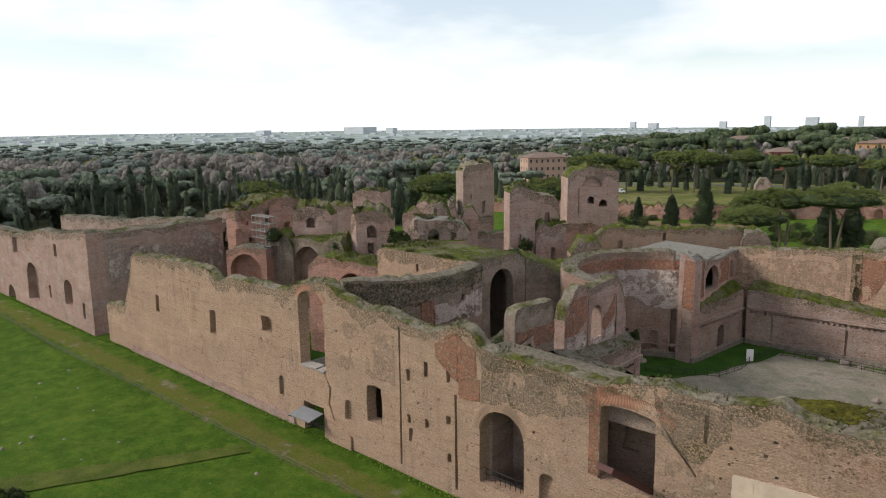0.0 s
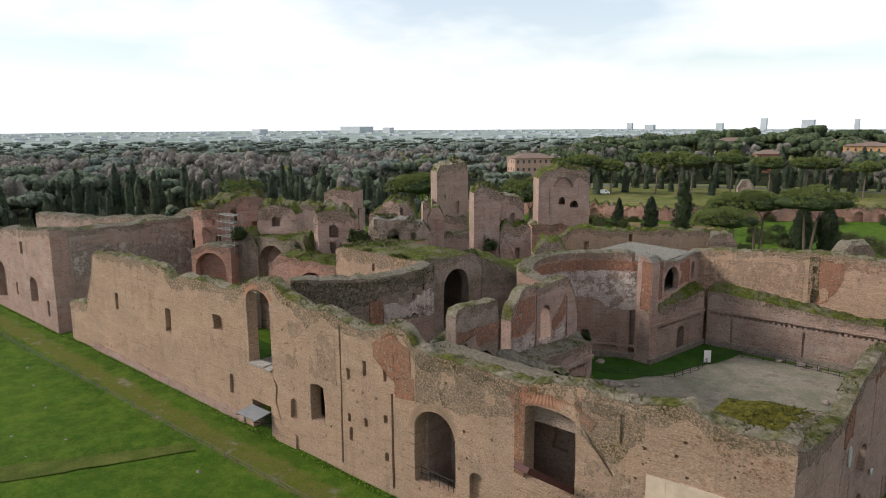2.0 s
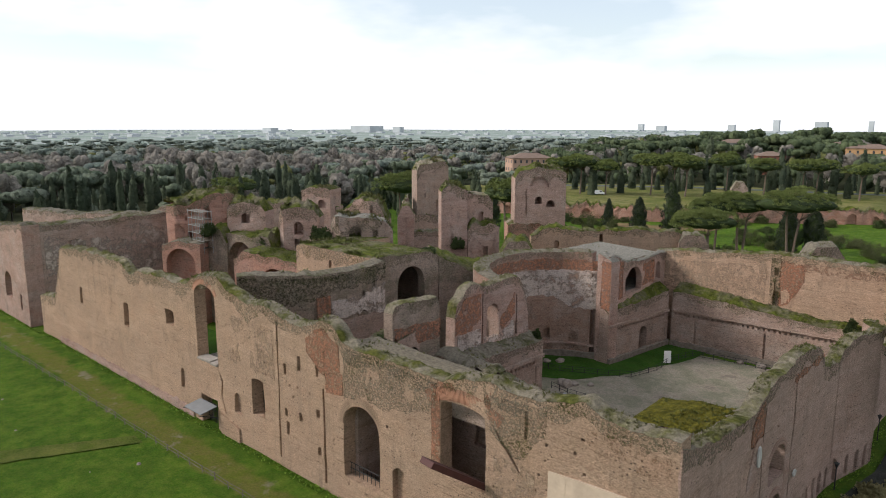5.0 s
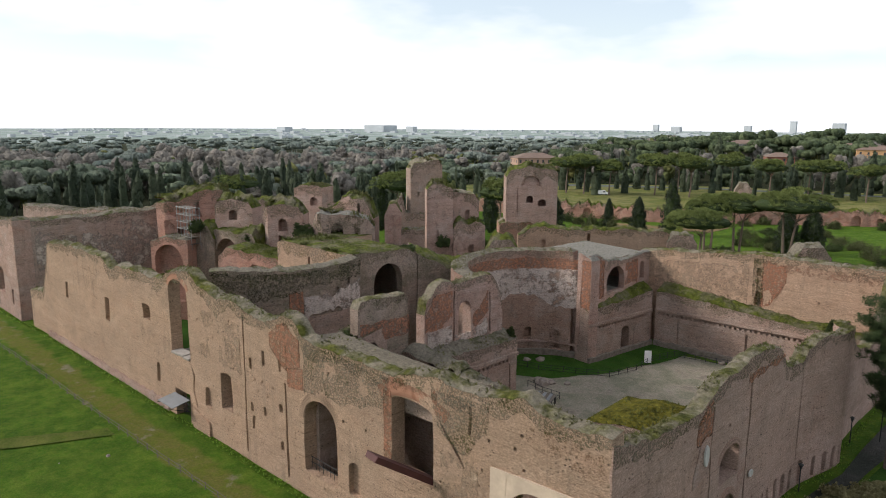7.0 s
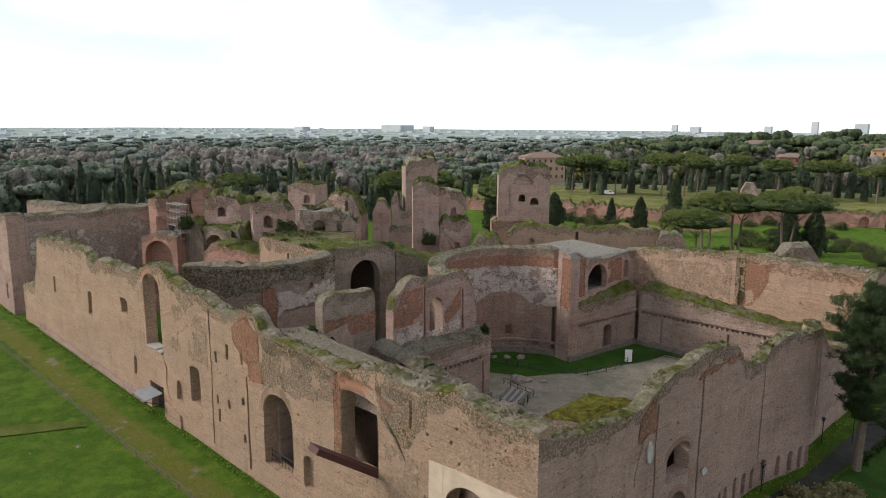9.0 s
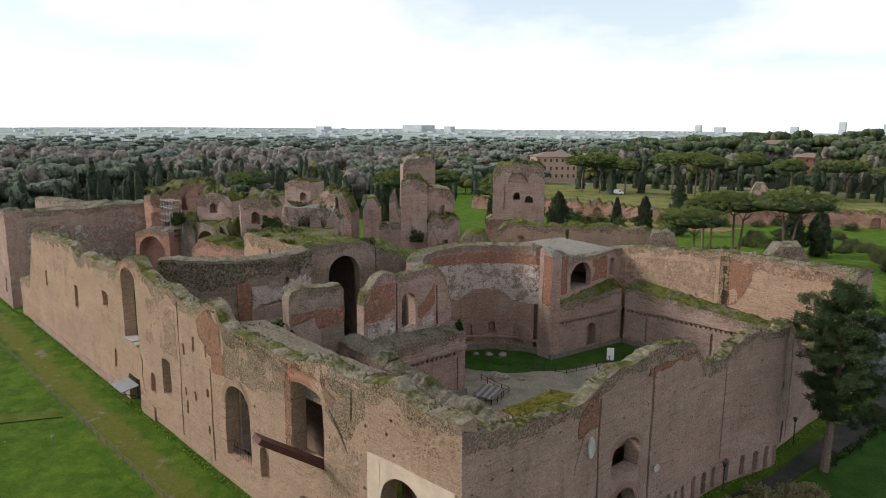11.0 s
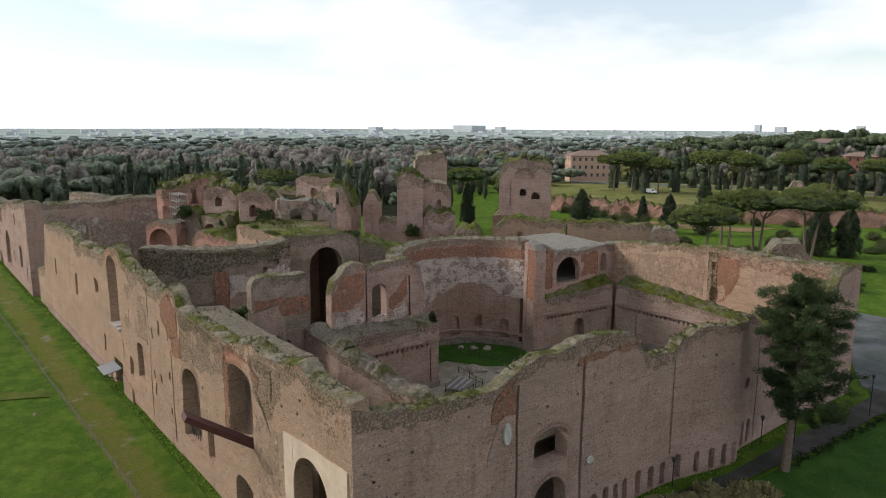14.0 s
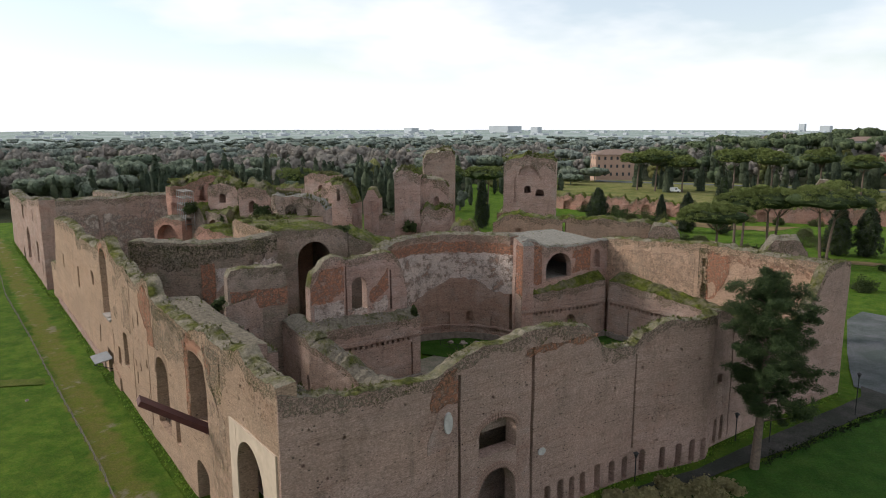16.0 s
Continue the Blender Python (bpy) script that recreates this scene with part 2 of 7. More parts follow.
def broken(m, scale=1.1, lo=0.49, hi=0.54):
    """Lets a coat break up into ragged flakes with the wall showing between them."""
    nt = m.node_tree
    tr, mx = nt.nodes.new("ShaderNodeBsdfTransparent"), nt.nodes.new("ShaderNodeMixShader")
    nt.links.new(noise_of(nt, tex_coord(nt), scale, 8.0, 0.78, lo, hi), mx.inputs[0])
    nt.links.new(tr.outputs[0], mx.inputs[1])
    nt.links.new(nt.nodes["Principled BSDF"].outputs[0], mx.inputs[2])
    nt.links.new(mx.outputs[0], nt.nodes["Material Output"].inputs["Surface"])
    return m


LICHEN = broken(moss_mat("lichen", 0.48, 0.64, (0.185, 0.185, 0.065), (0.40, 0.335, 0.245)), 4.6, 0.46, 0.60)
IVY_COAT = broken(moss_mat("ivy_coat", 0.30, 0.42, (0.135, 0.145, 0.070), (0.26, 0.235, 0.195)), 3.4, 0.44, 0.62)
RED_COAT = broken(brick_mat("red_coat", (0.50, 0.252, 0.163), (0.35, 0.168, 0.108), (0.44, 0.18, 0.105), 0.8, 0.2, 0.0, 11.0), 2.3, 0.36, 0.58)
TUFT = leaf_mat("weed_blades", (0.13, 0.155, 0.04), (0.23, 0.24, 0.075), (0.24, 0.21, 0.10))

# ---- building blocks ----
def mesh_object(name, verts, faces, mats=(), face_mats=None, smooth=False):
    me = bpy.data.meshes.new(name)
    me.from_pydata(verts, [], faces)
    for mt in mats:
        me.materials.append(mt)
    if face_mats is not None:
        me.polygons.foreach_set("material_index", face_mats)
    if smooth:
        me.polygons.foreach_set("use_smooth", [True] * len(me.polygons))
    me.update()
    return new(name, me)


def part(name, bm, material, parent, label=""):
    me = bpy.data.meshes.new(name)
    bm.to_mesh(me)
    bm.free()
    me.materials.append(material)
    ob = new(name, me)
    ob.parent = parent
    return tagged(ob, label)


def n1(x, seed=0.0):
    return noise.noise(Vector((x, seed * 3.7, seed * 1.3)))


def profile(points, s):
    for (s0, z0), (s1, z1) in zip(points, points[1:]):
        if s0 <= s <= s1:
            return z0 + (z1 - z0) * (s - s0) / max(s1 - s0, 1e-6)
    return points[0][1] if s < points[0][0] else points[-1][1]


def arch(c, w, z0, z1, depth=0.0, flat=0.5, n=10):
    """An arched opening about s = c: sill z0, crown z1; flat: rise of the arch as a share of its width. depth 0 goes through."""
    rise = w * flat
    pts = [(c - w / 2, z0), (c + w / 2, z0)]
    pts += [(c + w / 2 * math.cos(a), z1 - rise + rise * math.sin(a)) for a in (math.pi * i / n for i in range(n + 1))]
    return pts, depth


def rect(c, w, z0, z1, depth=0.0, rag=0.0, seed=1):
    rnd = random.Random(seed)
    r = lambda: (rnd.random() - 0.5) * 2 * rag
    pts = [(c - w / 2 + r(), z0), (c + r(), z0 + r()), (c + w / 2 + r(), z0 + r()), (c + w / 2 + r(), (z0 + z1) / 2), (c + w / 2 + r(), z1), (c + r(), z1 + abs(r())), (c - w / 2, z1 + r()), (c - w / 2 + r(), (z0 + z1) / 2)]
    return pts, depth


def clear_of(loops, s, z, margin):
    for pts, _ in loops:
        ss, zs = [p[0] for p in pts], [p[1] for p in pts]
        if min(ss) - margin < s < max(ss) + margin and min(zs) - margin < z < max(zs) + margin:
            return False
    return True


def fill2d(outline, loops, length, base, high, ds, dz):
    bm = bmesh.new()
    for loop in (outline, *loops):
        vs = [bm.verts.new((s, z, 0)) for s, z in loop]
        for a, b in zip(vs, vs[1:] + vs[:1]):
            bm.edges.new((a, b))
    bmesh.ops.triangle_fill(bm, use_beauty=True, edges=bm.edges[:], normal=(0, 0, 1))
    k = ds
    while k < length - 0.1:
        bmesh.ops.bisect_plane(bm, geom=bm.verts[:] + bm.edges[:] + bm.faces[:], dist=1e-4, plane_co=(k, 0, 0), plane_no=(1, 0, 0))
        k += ds
    k = base + dz
    while k < high:
        bmesh.ops.bisect_plane(bm, geom=bm.verts[:] + bm.edges[:] + bm.faces[:], dist=1e-4, plane_co=(0, k, 0), plane_no=(0, 1, 0))
        k += dz
    return bm


WALLS = 0


def wall(name, label, path, thick, top, holes=(), rise=0.0, base=-1.6, brick=None, cap=None, putlogs=0.0, rag=0.3, rough=0.12, ds=2.6, dz=3.2, tufts=1.0, category="ruined wall", lump=0.22, lichen=0.9):
    """A ruined masonry wall along a path, its face on the path and its body to the left of it. top: (s, z) along its face;
    rise: how much higher (or a list of (s, rise)) its far edge stands; holes: loops in (s, z) with a depth (0: through)."""
    global WALLS
    WALLS += 1
    seed = WALLS * 1.37
    rnd = random.Random(WALLS)
    brick, cap = brick or BRICK, cap or MOSS
    pts = [Vector((x, y, 0)) for x, y in path]
    lens = [0.0]
    for a, b in zip(pts, pts[1:]):
        lens.append(lens[-1] + (b - a).length)
    length = lens[-1]

    def at(s):
        i = max(0, min(len(pts) - 2, next((k for k in range(len(pts) - 1) if s <= lens[k + 1] + 1e-6), len(pts) - 2)))
        d = (pts[i + 1] - pts[i]).normalized()
        p = pts[i] + d * (s - lens[i])
        n = Vector((d.y, -d.x, 0))
        for j, w in ((i, lens[i]), (i + 1, lens[i + 1])):
            if 0 < j < len(pts) - 1 and abs(s - w) < 1e-3:
                e = (pts[j + 1] - pts[j]).normalized()
                f = (pts[j] - pts[j - 1]).normalized()
                n = (Vector((e.y, -e.x, 0)) + Vector((f.y, -f.x, 0)))
                n = n / max(0.3, n.length_squared / 2)
        return p, n

    step = 0.45 if rag > 0 else 2.0
    count = max(3, int(length / step))
    crest = []
    for i in range(count + 1):
        s = length * i / count
        z = profile(top, s)
        if rag > 0:
            z += rag * (n1(s * 0.45, seed) + 0.6 * n1(s * 1.3, seed + 5) + 0.45 * (rnd.random() - 0.5))
        crest.append((s, z))
    outline = [(0, base), (length, base)] + crest[::-1]
    loops = [h for h in holes]
    if putlogs:
        zmax = max(z for _, z in crest)
        z = base + 3.0
        while z < zmax:
            s = 0.8 + rnd.random() * 1.5
            while s < length - 0.8:
                ps, pz = s + rnd.uniform(-0.25, 0.25), z + rnd.uniform(-0.12, 0.12)
                if rnd.random() < putlogs and pz < profile(top, ps) - 1.2 and clear_of(loops, ps, pz, 0.45):
                    q = rnd.uniform(0.08, 0.15)
                    loops.append(([(ps - q, pz - q), (ps + q, pz - q), (ps + q, pz + q), (ps - q, pz + q)], 0.35))
                s += rnd.uniform(1.5, 3.1)
            z += 1.35
    high = max(z for _, z in crest)
    front = fill2d(outline, [l for l, _ in loops], length, base, high, ds, dz)
    back = fill2d(outline, [l for l, d in loops if d == 0], length, base, high, ds, dz)
    hole_of = {}
    for li, (loop, d) in enumerate(loops):
        for (a0, b0), (a1, b1) in zip(loop, loop[1:] + loop[:1]):
            hole_of.setdefault(li, []).append((a0, b0, a1, b1))

    def which_hole(s, z):
        for li, segs in hole_of.items():
            xs, zs = [g[0] for g in segs], [g[1] for g in segs]
            if not (min(xs) - 0.01 <= s <= max(xs) + 0.01 and min(zs) - 0.01 <= z <= max(zs) + 0.01):
                continue
            for a0, b0, a1, b1 in segs:
                dx, dz_ = a1 - a0, b1 - b0
                q = dx * dx + dz_ * dz_
                u = max(0, min(1, ((s - a0) * dx + (z - b0) * dz_) / q)) if q else 0
                if abs(a0 + u * dx - s) + abs(b0 + u * dz_ - z) < 4e-3:
                    return li
        return None

    verts, faces, mids = [], [], []
    cverts, cfaces = [], []

    def place(s, z, depth, lift=0.0):
        p, n = at(s)
        bulge = rough * (noise.noise(Vector((s * 0.35, z * 0.35, seed))) + 0.6 * noise.noise(Vector((s * 1.1, z * 1.1, seed + 9)))) if depth == 0 else 0.0
        q = p + n * (bulge - depth)
        return (q.x, q.y, z + lift)

    def lift_at(s, z, u):
        r = profile(rise, s) if isinstance(rise, list) else rise
        return r * u

    fkey, bkey = {}, {}
    on_top = lambda s, z: z > base + 0.4 and abs(z - (profile(crest, s))) < 0.02
    for v in front.verts:
        fkey[v] = len(verts)
        verts.append(place(v.co.x, v.co.y, 0))
    for f in front.faces:
        idx = [fkey[v] for v in f.verts]
        faces.append(idx if f.normal.z > 0 else idx[::-1])
    pos_back = {}
    for v in back.verts:
        bkey[v] = len(verts)
        s, z = v.co.x, v.co.y
        lift = lift_at(s, z, 1.0) if on_top(s, z) else 0.0
        pos_back[(round(s, 3), round(z, 3))] = len(verts)
        verts.append(place(s, z, thick, lift))
    for f in back.faces:
        idx = [bkey[v] for v in f.verts]
        faces.append(idx[::-1] if f.normal.z > 0 else idx)
    caps = {}
    rows = max(4, min(16, int(thick / 0.45)))
    strip = {}
    for e in front.edges:
        if len(e.link_faces) != 1:
            continue
        a, b = e.verts
        ms, mz = (a.co.x + b.co.x) / 2, (a.co.y + b.co.y) / 2
        li = which_hole(ms, mz)
        if li is None and (mz < base + 0.02):
            continue
        if li is not None and loops[li][1] > 0:
            d = loops[li][1]
            for v in (a, b):
                if (li, v) not in caps:
                    caps[(li, v)] = len(verts)
                    verts.append(place(v.co.x, v.co.y, d))
            faces.append([fkey[a], fkey[b], caps[(li, b)], caps[(li, a)]])
            continue
        ka, kb = (pos_back.get((round(v.co.x, 3), round(v.co.y, 3))) for v in (a, b))
        if ka is None or kb is None:
            continue
        if li is None and not (ms < 0.02 or ms > length - 0.02):
            for v in (a, b):
                if v not in strip:
                    strip[v] = len(cverts)
                    for k in range(rows + 1):
                        u = k / rows
                        s, z = v.co.x, v.co.y
                        inner = math.sin(math.pi * u)
                        taper = min(1.0, min(s, length - s) / 0.9)
                        bumpy = lump * inner * taper * (1.0 + 1.3 * noise.noise(Vector((s * 0.8, u * thick * 0.8, seed + 3)))) + 0.03 + min(0.16, lump * 1.2) * min(1.0, inner * 3) * taper * (0.4 + noise.noise(Vector((s * 2.3, u * thick * 2.3, seed + 6))))
                        x, y, zz = place(s, z, u * thick if k else 0.0, lift_at(s, z, u) + bumpy)
                        cverts.append((x, y, zz))
            i, j = strip[a], strip[b]
            for k in range(rows):
                cfaces.append([i + k, j + k, j + k + 1, i + k + 1])
        else:
            faces.append([fkey[a], fkey[b], kb, ka])
    for li, (loop, d) in enumerate(loops):
        if d > 0:
            ring = {(round(v.co.x, 3), round(v.co.y, 3)): i for (l, v), i in caps.items() if l == li}
            if len(ring) < 3:
                continue
            cs, cz = sum(k[0] for k in ring) / len(ring), sum(k[1] for k in ring) / len(ring)
            order = sorted(ring.items(), key=lambda kv: math.atan2(kv[0][1] - cz, kv[0][0] - cs))
            faces.append([i for _, i in order])
    front.free(), back.free()
    ob = mesh_object(name, verts, faces, (brick,))
    tagged(ob, label, category)
    if category in ("ruined hall", "ruined tower", "rubble") and lichen == 0.9:
        lichen = 2.0
    if lichen and length > 4:
        low = [(s, z - lichen * (0.8 + 1.2 * abs(n1(s * 0.21, seed)) + 0.5 * n1(s * 0.9, seed + 2))) for s, z in crest]
        facing("lichen_growth", "", path, 0.05, length - 0.05, low, [(s, z + 0.02) for s, z in crest], LICHEN, ob, 0.03, 0.45, 0.4, seed, 0.0)
    if cfaces:
        cob = mesh_object("broken_top", cverts, cfaces, (cap,), smooth=False)
        cob.parent = ob
        bm = bmesh.new()
        bm.from_mesh(cob.data)
        bmesh.ops.recalc_face_normals(bm, faces=bm.faces[:])
        bm.faces.ensure_lookup_table()
        if sum(f.normal.z * f.calc_area() for f in bm.faces) < 0:
            bmesh.ops.reverse_faces(bm, faces=bm.faces[:])
        bm.to_mesh(cob.data)
        bm.free()
        if tufts:
            spots = []
            for f in cfaces:
                p = (Vector(cverts[f[0]]) + Vector(cverts[f[2]])) / 2
                if noise.noise(p * 0.25 + Vector((seed, 0, 0))) > 0.32 - 0.35 * tufts and rnd.random() < 0.8 * tufts:
                    spots.append(p + Vector((rnd.uniform(-0.25, 0.25), rnd.uniform(-0.25, 0.25), -0.03)))
            high_up = category in ("ruined hall", "ruined tower")
            blades(spots, ob, 0.30 if high_up else 0.14, 0.75 if high_up else 0.38, rnd)
    return ob


def blades(spots, parent, lo, hi, rnd, name="weed_growth", material=None):
    """Small plants: a few bent blades to a spot."""
    if not spots:
        return None
    v, f = [], []
    for p in spots:
        h = rnd.uniform(lo, hi)
        for _ in range(5):
            a = rnd.uniform(0, 6.283)
            d = Vector((math.cos(a), math.sin(a), 0))
            w = Vector((-d.y, d.x, 0)) * h * 0.22
            i = len(v)
            tip = p + d * h * rnd.uniform(0.3, 0.9) + Vector((0, 0, h * rnd.uniform(0.5, 1.0)))
            v += [tuple(p - w), tuple(p + w), tuple(tip)]
            f.append((i, i + 1, i + 2))
    ob = mesh_object(name, v, f, (material or TUFT,))
    ob.parent = parent
    return tagged(ob, kind="stuff")


def facing(name, label, path, s0, s1, low, high, material, parent, off=0.07, step=0.5, ragged=0.35, seed=1.0, ragged_top=None):
    """A thin coat left on a wall (render, redder brick): between two ragged lines (s, z), standing a little proud of the face."""
    pts = [Vector((x, y, 0)) for x, y in path]
    lens = [0.0]
    for a, b in zip(pts, pts[1:]):
        lens.append(lens[-1] + (b - a).length)

    def at(s):
        i = next((k for k in range(len(pts) - 1) if s <= lens[k + 1] + 1e-6), len(pts) - 2)
        d = (pts[i + 1] - pts[i]).normalized()
        return pts[i] + d * (s - lens[i]), Vector((d.y, -d.x, 0))

    n, m = max(2, int((s1 - s0) / step)), 5
    v, f = [], []
    for i in range(n + 1):
        s = s0 + (s1 - s0) * i / n
        zl = profile(low, s) + ragged * (n1(s * 0.9, seed) + 0.8 * n1(s * 2.3, seed + 4))
        zh = profile(high, s) + (ragged if ragged_top is None else ragged_top) * (n1(s * 0.8, seed + 8) + 0.8 * n1(s * 2.1, seed + 12))
        zh = max(zh, zl + 0.1)
        p, q = at(s)
        for k in range(m + 1):
            z = zl + (zh - zl) * k / m
            w = p + q * (off + 0.04 * noise.noise(Vector((s, z, seed))) + (0.12 * noise.noise(Vector((s * 0.35, z * 0.35, seed))) + 0.072 * noise.noise(Vector((s * 1.1, z * 1.1, seed + 9))) if ragged_top is not None else 0.0))
            side_shift = 0.0 if ragged_top is not None else ragged * 0.8 * n1(z * 0.9, seed + (20 if i else 30)) if i in (0, n) else 0
            d = Vector((-q.y, q.x, 0)) * side_shift
            v.append((w.x + d.x, w.y + d.y, z))
        for k in range(m + 1):
            x, y, z = v[i * 2 * (m + 1) + k]
            v.append((x - q.x * (off + 0.25), y - q.y * (off + 0.25), z))
    r = 2 * (m + 1)
    for i in range(n):
        a, b = i * r, (i + 1) * r
        for k in range(m):
            f.append((a + k, b + k, b + k + 1, a + k + 1))
        f.append((a + m, b + m, b + m + m + 1, a + m + m + 1))
        f.append((b, a, a + m + 1, b + m + 1))
    for k in range(m):
        f.append((k, k + 1, k + m + 2, k + m + 1))
        e = n * r
        f.append((e + k + 1, e + k, e + k + m + 1, e + k + m + 2))
    ob = mesh_object(name, v, f, (material,))
    ob.parent = parent
    return tagged(ob, label)


def box_mesh(name, size, material, bevel=0.0):
    bm = bmesh.new()
    bmesh.ops.create_cube(bm, size=1.0)
    bmesh.ops.scale(bm, vec=size, verts=bm.verts[:])
    if bevel:
        bmesh.ops.bevel(bm, geom=bm.edges[:], offset=bevel, segments=1, affect="EDGES")
    me = bpy.data.meshes.new(name)
    bm.to_mesh(me)
    bm.free()
    me.materials.append(material)
    return me


def voussoirs(parent, at, c, spring, rx, rz, a0, a1, count, length, material, thick=0.5, proud=0.05):
    """Radial bricks round an arch; at(s, z, off) gives the place on the wall's face and its turn."""
    me = box_mesh("brick", (rx * abs(a1 - a0) / count * 0.88, thick, length), material, 0.02)
    for i in range(count):
        a = a0 + (a1 - a0) * (i + 0.5) / count
        s, z = c + (rx + length / 2) * math.cos(a), spring + (rz + length / 2) * math.sin(a)
        ob = new("brick", me)
        ob.parent = parent
        ob.matrix_local = at(s, z, proud - thick / 2) @ pose(0, 0, 0, 0, 90 - math.degrees(a), 0)

# ---- ground ----
GROUND = -0.6
LAWN_TONES = ((0.080, 0.172, 0.014), (0.112, 0.212, 0.018), (0.190, 0.245, 0.034))
GRASS = ground_mat("lawn", *LAWN_TONES, s2=0.95)
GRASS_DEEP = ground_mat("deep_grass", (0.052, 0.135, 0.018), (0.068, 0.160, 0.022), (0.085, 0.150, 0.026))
PATH = ground_mat("trodden_grass", *LAWN_TONES, worn=(0.27, 0.235, 0.18), band=(43.4, 48.0, (0.175, 0.200, 0.030), (0.215, 0.185, 0.055)))
TRACK = ground_mat("trodden_track", (0.155, 0.195, 0.034), (0.140, 0.185, 0.028), (0.205, 0.200, 0.055))
GRAVEL = ground_mat("court_gravel", (0.52, 0.43, 0.36), (0.57, 0.475, 0.40), (0.44, 0.365, 0.305), 0.1, 0.5, worn=(0.2, 0.17, 0.14))
ASPHALT = ground_mat("asphalt", (0.115, 0.105, 0.098), (0.135, 0.124, 0.115), (0.085, 0.080, 0.075), 0.1, 0.5)
CAR_PARK = ground_mat("pale_asphalt", (0.20, 0.20, 0.215), (0.22, 0.22, 0.235), (0.17, 0.17, 0.18), 0.06, 0.5)
WOODLAND = ground_mat("woodland_floor", (0.050, 0.050, 0.028), (0.066, 0.060, 0.034), (0.045, 0.055, 0.024), 0.02, 0.2)
# Far ground: distance haze is put into this pale blue-grey colour.
PLAIN_HAZED = ground_mat("hazed_plain", (0.42, 0.445, 0.45), (0.50, 0.52, 0.525), (0.34, 0.375, 0.365), 0.006, 0.02)
TERRACE = ground_mat("dry_turf", (0.24, 0.22, 0.075), (0.34, 0.27, 0.13), (0.20, 0.22, 0.05), 0.03, 0.3)
EARTH = ground_mat("earth", (0.36, 0.21, 0.125), (0.40, 0.25, 0.15), (0.24, 0.19, 0.09), 0.05, 0.3)


def land(x, y):
    """The lie of the land: flat about the ruin, a wooded hill beyond it to the south-west, low swells elsewhere."""
    d = math.hypot(x, y)
    far = max(0.0, min(1.0, (d - 330) / 400))
    az = math.degrees(math.atan2(-x, y))
    side = 1.0 if az < 22 else math.exp(-((az - 22) / 9.0) ** 2)
    hill = side * max(0.0, min(1.0, (d - 400) / 200.0)) * 12.0 * max(0.0, min(1.0, (1300 - d) / 400.0)) if y > 0 else 0.0
    return GROUND + hill + far * 4.0 * noise.noise(Vector((x * 0.003, y * 0.003, 4.0))) - max(0.0, d - 1200) * 0.004


def ground_sheet():
    ring = [0, 20, 40, 60, 80, 100, 120, 140, 160, 180, 200, 220, 240, 260, 280, 300, 330, 360, 400, 440, 480, 520, 560, 600, 660, 720, 800, 900, 1000, 1200, 1500, 2000, 2800, 3800]
    n = 120
    v, f = [(0, 0, GROUND)], []
    for r in ring[1:]:
        for k in range(n):
            a = 2 * math.pi * k / n
            x, y = r * math.cos(a), r * math.sin(a)
            v.append((x, y, land(x, y) + (0.10 * noise.noise(Vector((x * 0.06, y * 0.06, 0))) if r < 330 else 0)))
    for k in range(n):
        f.append((0, 1 + k, 1 + (k + 1) % n))
    for i in range(len(ring) - 2):
        for k in range(n):
            a, b = 1 + i * n + k, 1 + i * n + (k + 1) % n
            f.append((a, a + n, b + n, b))
    kinds = []
    for fc in f:
        x, y = sum(v[i][0] for i in fc) / len(fc), sum(v[i][1] for i in fc) / len(fc)
        d, az = math.hypot(x, y), math.degrees(math.atan2(-x, y))
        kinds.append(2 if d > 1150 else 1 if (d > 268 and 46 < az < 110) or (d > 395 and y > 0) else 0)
    return tagged(mesh_object("ground", v, f, (GRASS, WOODLAND, PLAIN_HAZED), kinds, smooth=True), "green winter lawn round the ruin", "ground", kind="structure")


ground_sheet()


def patch(name, label, corners, material, z, kind="structure", wobble=0.5, category="ground", step=2.0):
    """A flat patch of ground with an uneven outline."""
    v = []
    for (x0, y0), (x1, y1) in zip(corners, corners[1:] + corners[:1]):
        k = max(1, int(math.hypot(x1 - x0, y1 - y0) / step))
        for i in range(k):
            x, y = x0 + (x1 - x0) * i / k, y0 + (y1 - y0) * i / k
            v.append((x + wobble * n1(x * 0.3 + y * 0.23, 2), y + wobble * n1(x * 0.3 - y * 0.2, 7), z))
    bm = bmesh.new()
    vs = [bm.verts.new(p) for p in v]
    es = [bm.edges.new((a, b)) for a, b in zip(vs, vs[1:] + vs[:1])]
    bmesh.ops.triangle_fill(bm, use_beauty=True, edges=es, normal=(0, 0, 1))
    for fc in bm.faces:
        if fc.normal.z < 0:
            fc.normal_flip()
    me = bpy.data.meshes.new(name)
    bm.to_mesh(me)
    bm.free()
    me.materials.append(material)
    return tagged(new(name, me), label, category, kind=kind)


patch("path", "trodden grass path along the foot of the long brick wall", [(-215, 42.2), (-70, 42.2), (10, 42.4), (10, 49.6), (-7, 49.6), (-130, 49.4), (-215, 49.2)], PATH, GROUND + 0.12, wobble=0.2, step=2.0)
patch("path", "faint trodden track across the lawn", [(-69, 42.6), (-71.5, 42.6), (-84, 22), (-98, 2), (-94, 0), (-79, 22)], TRACK, GROUND + 0.14)
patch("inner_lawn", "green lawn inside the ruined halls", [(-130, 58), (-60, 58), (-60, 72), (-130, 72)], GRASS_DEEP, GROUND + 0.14)
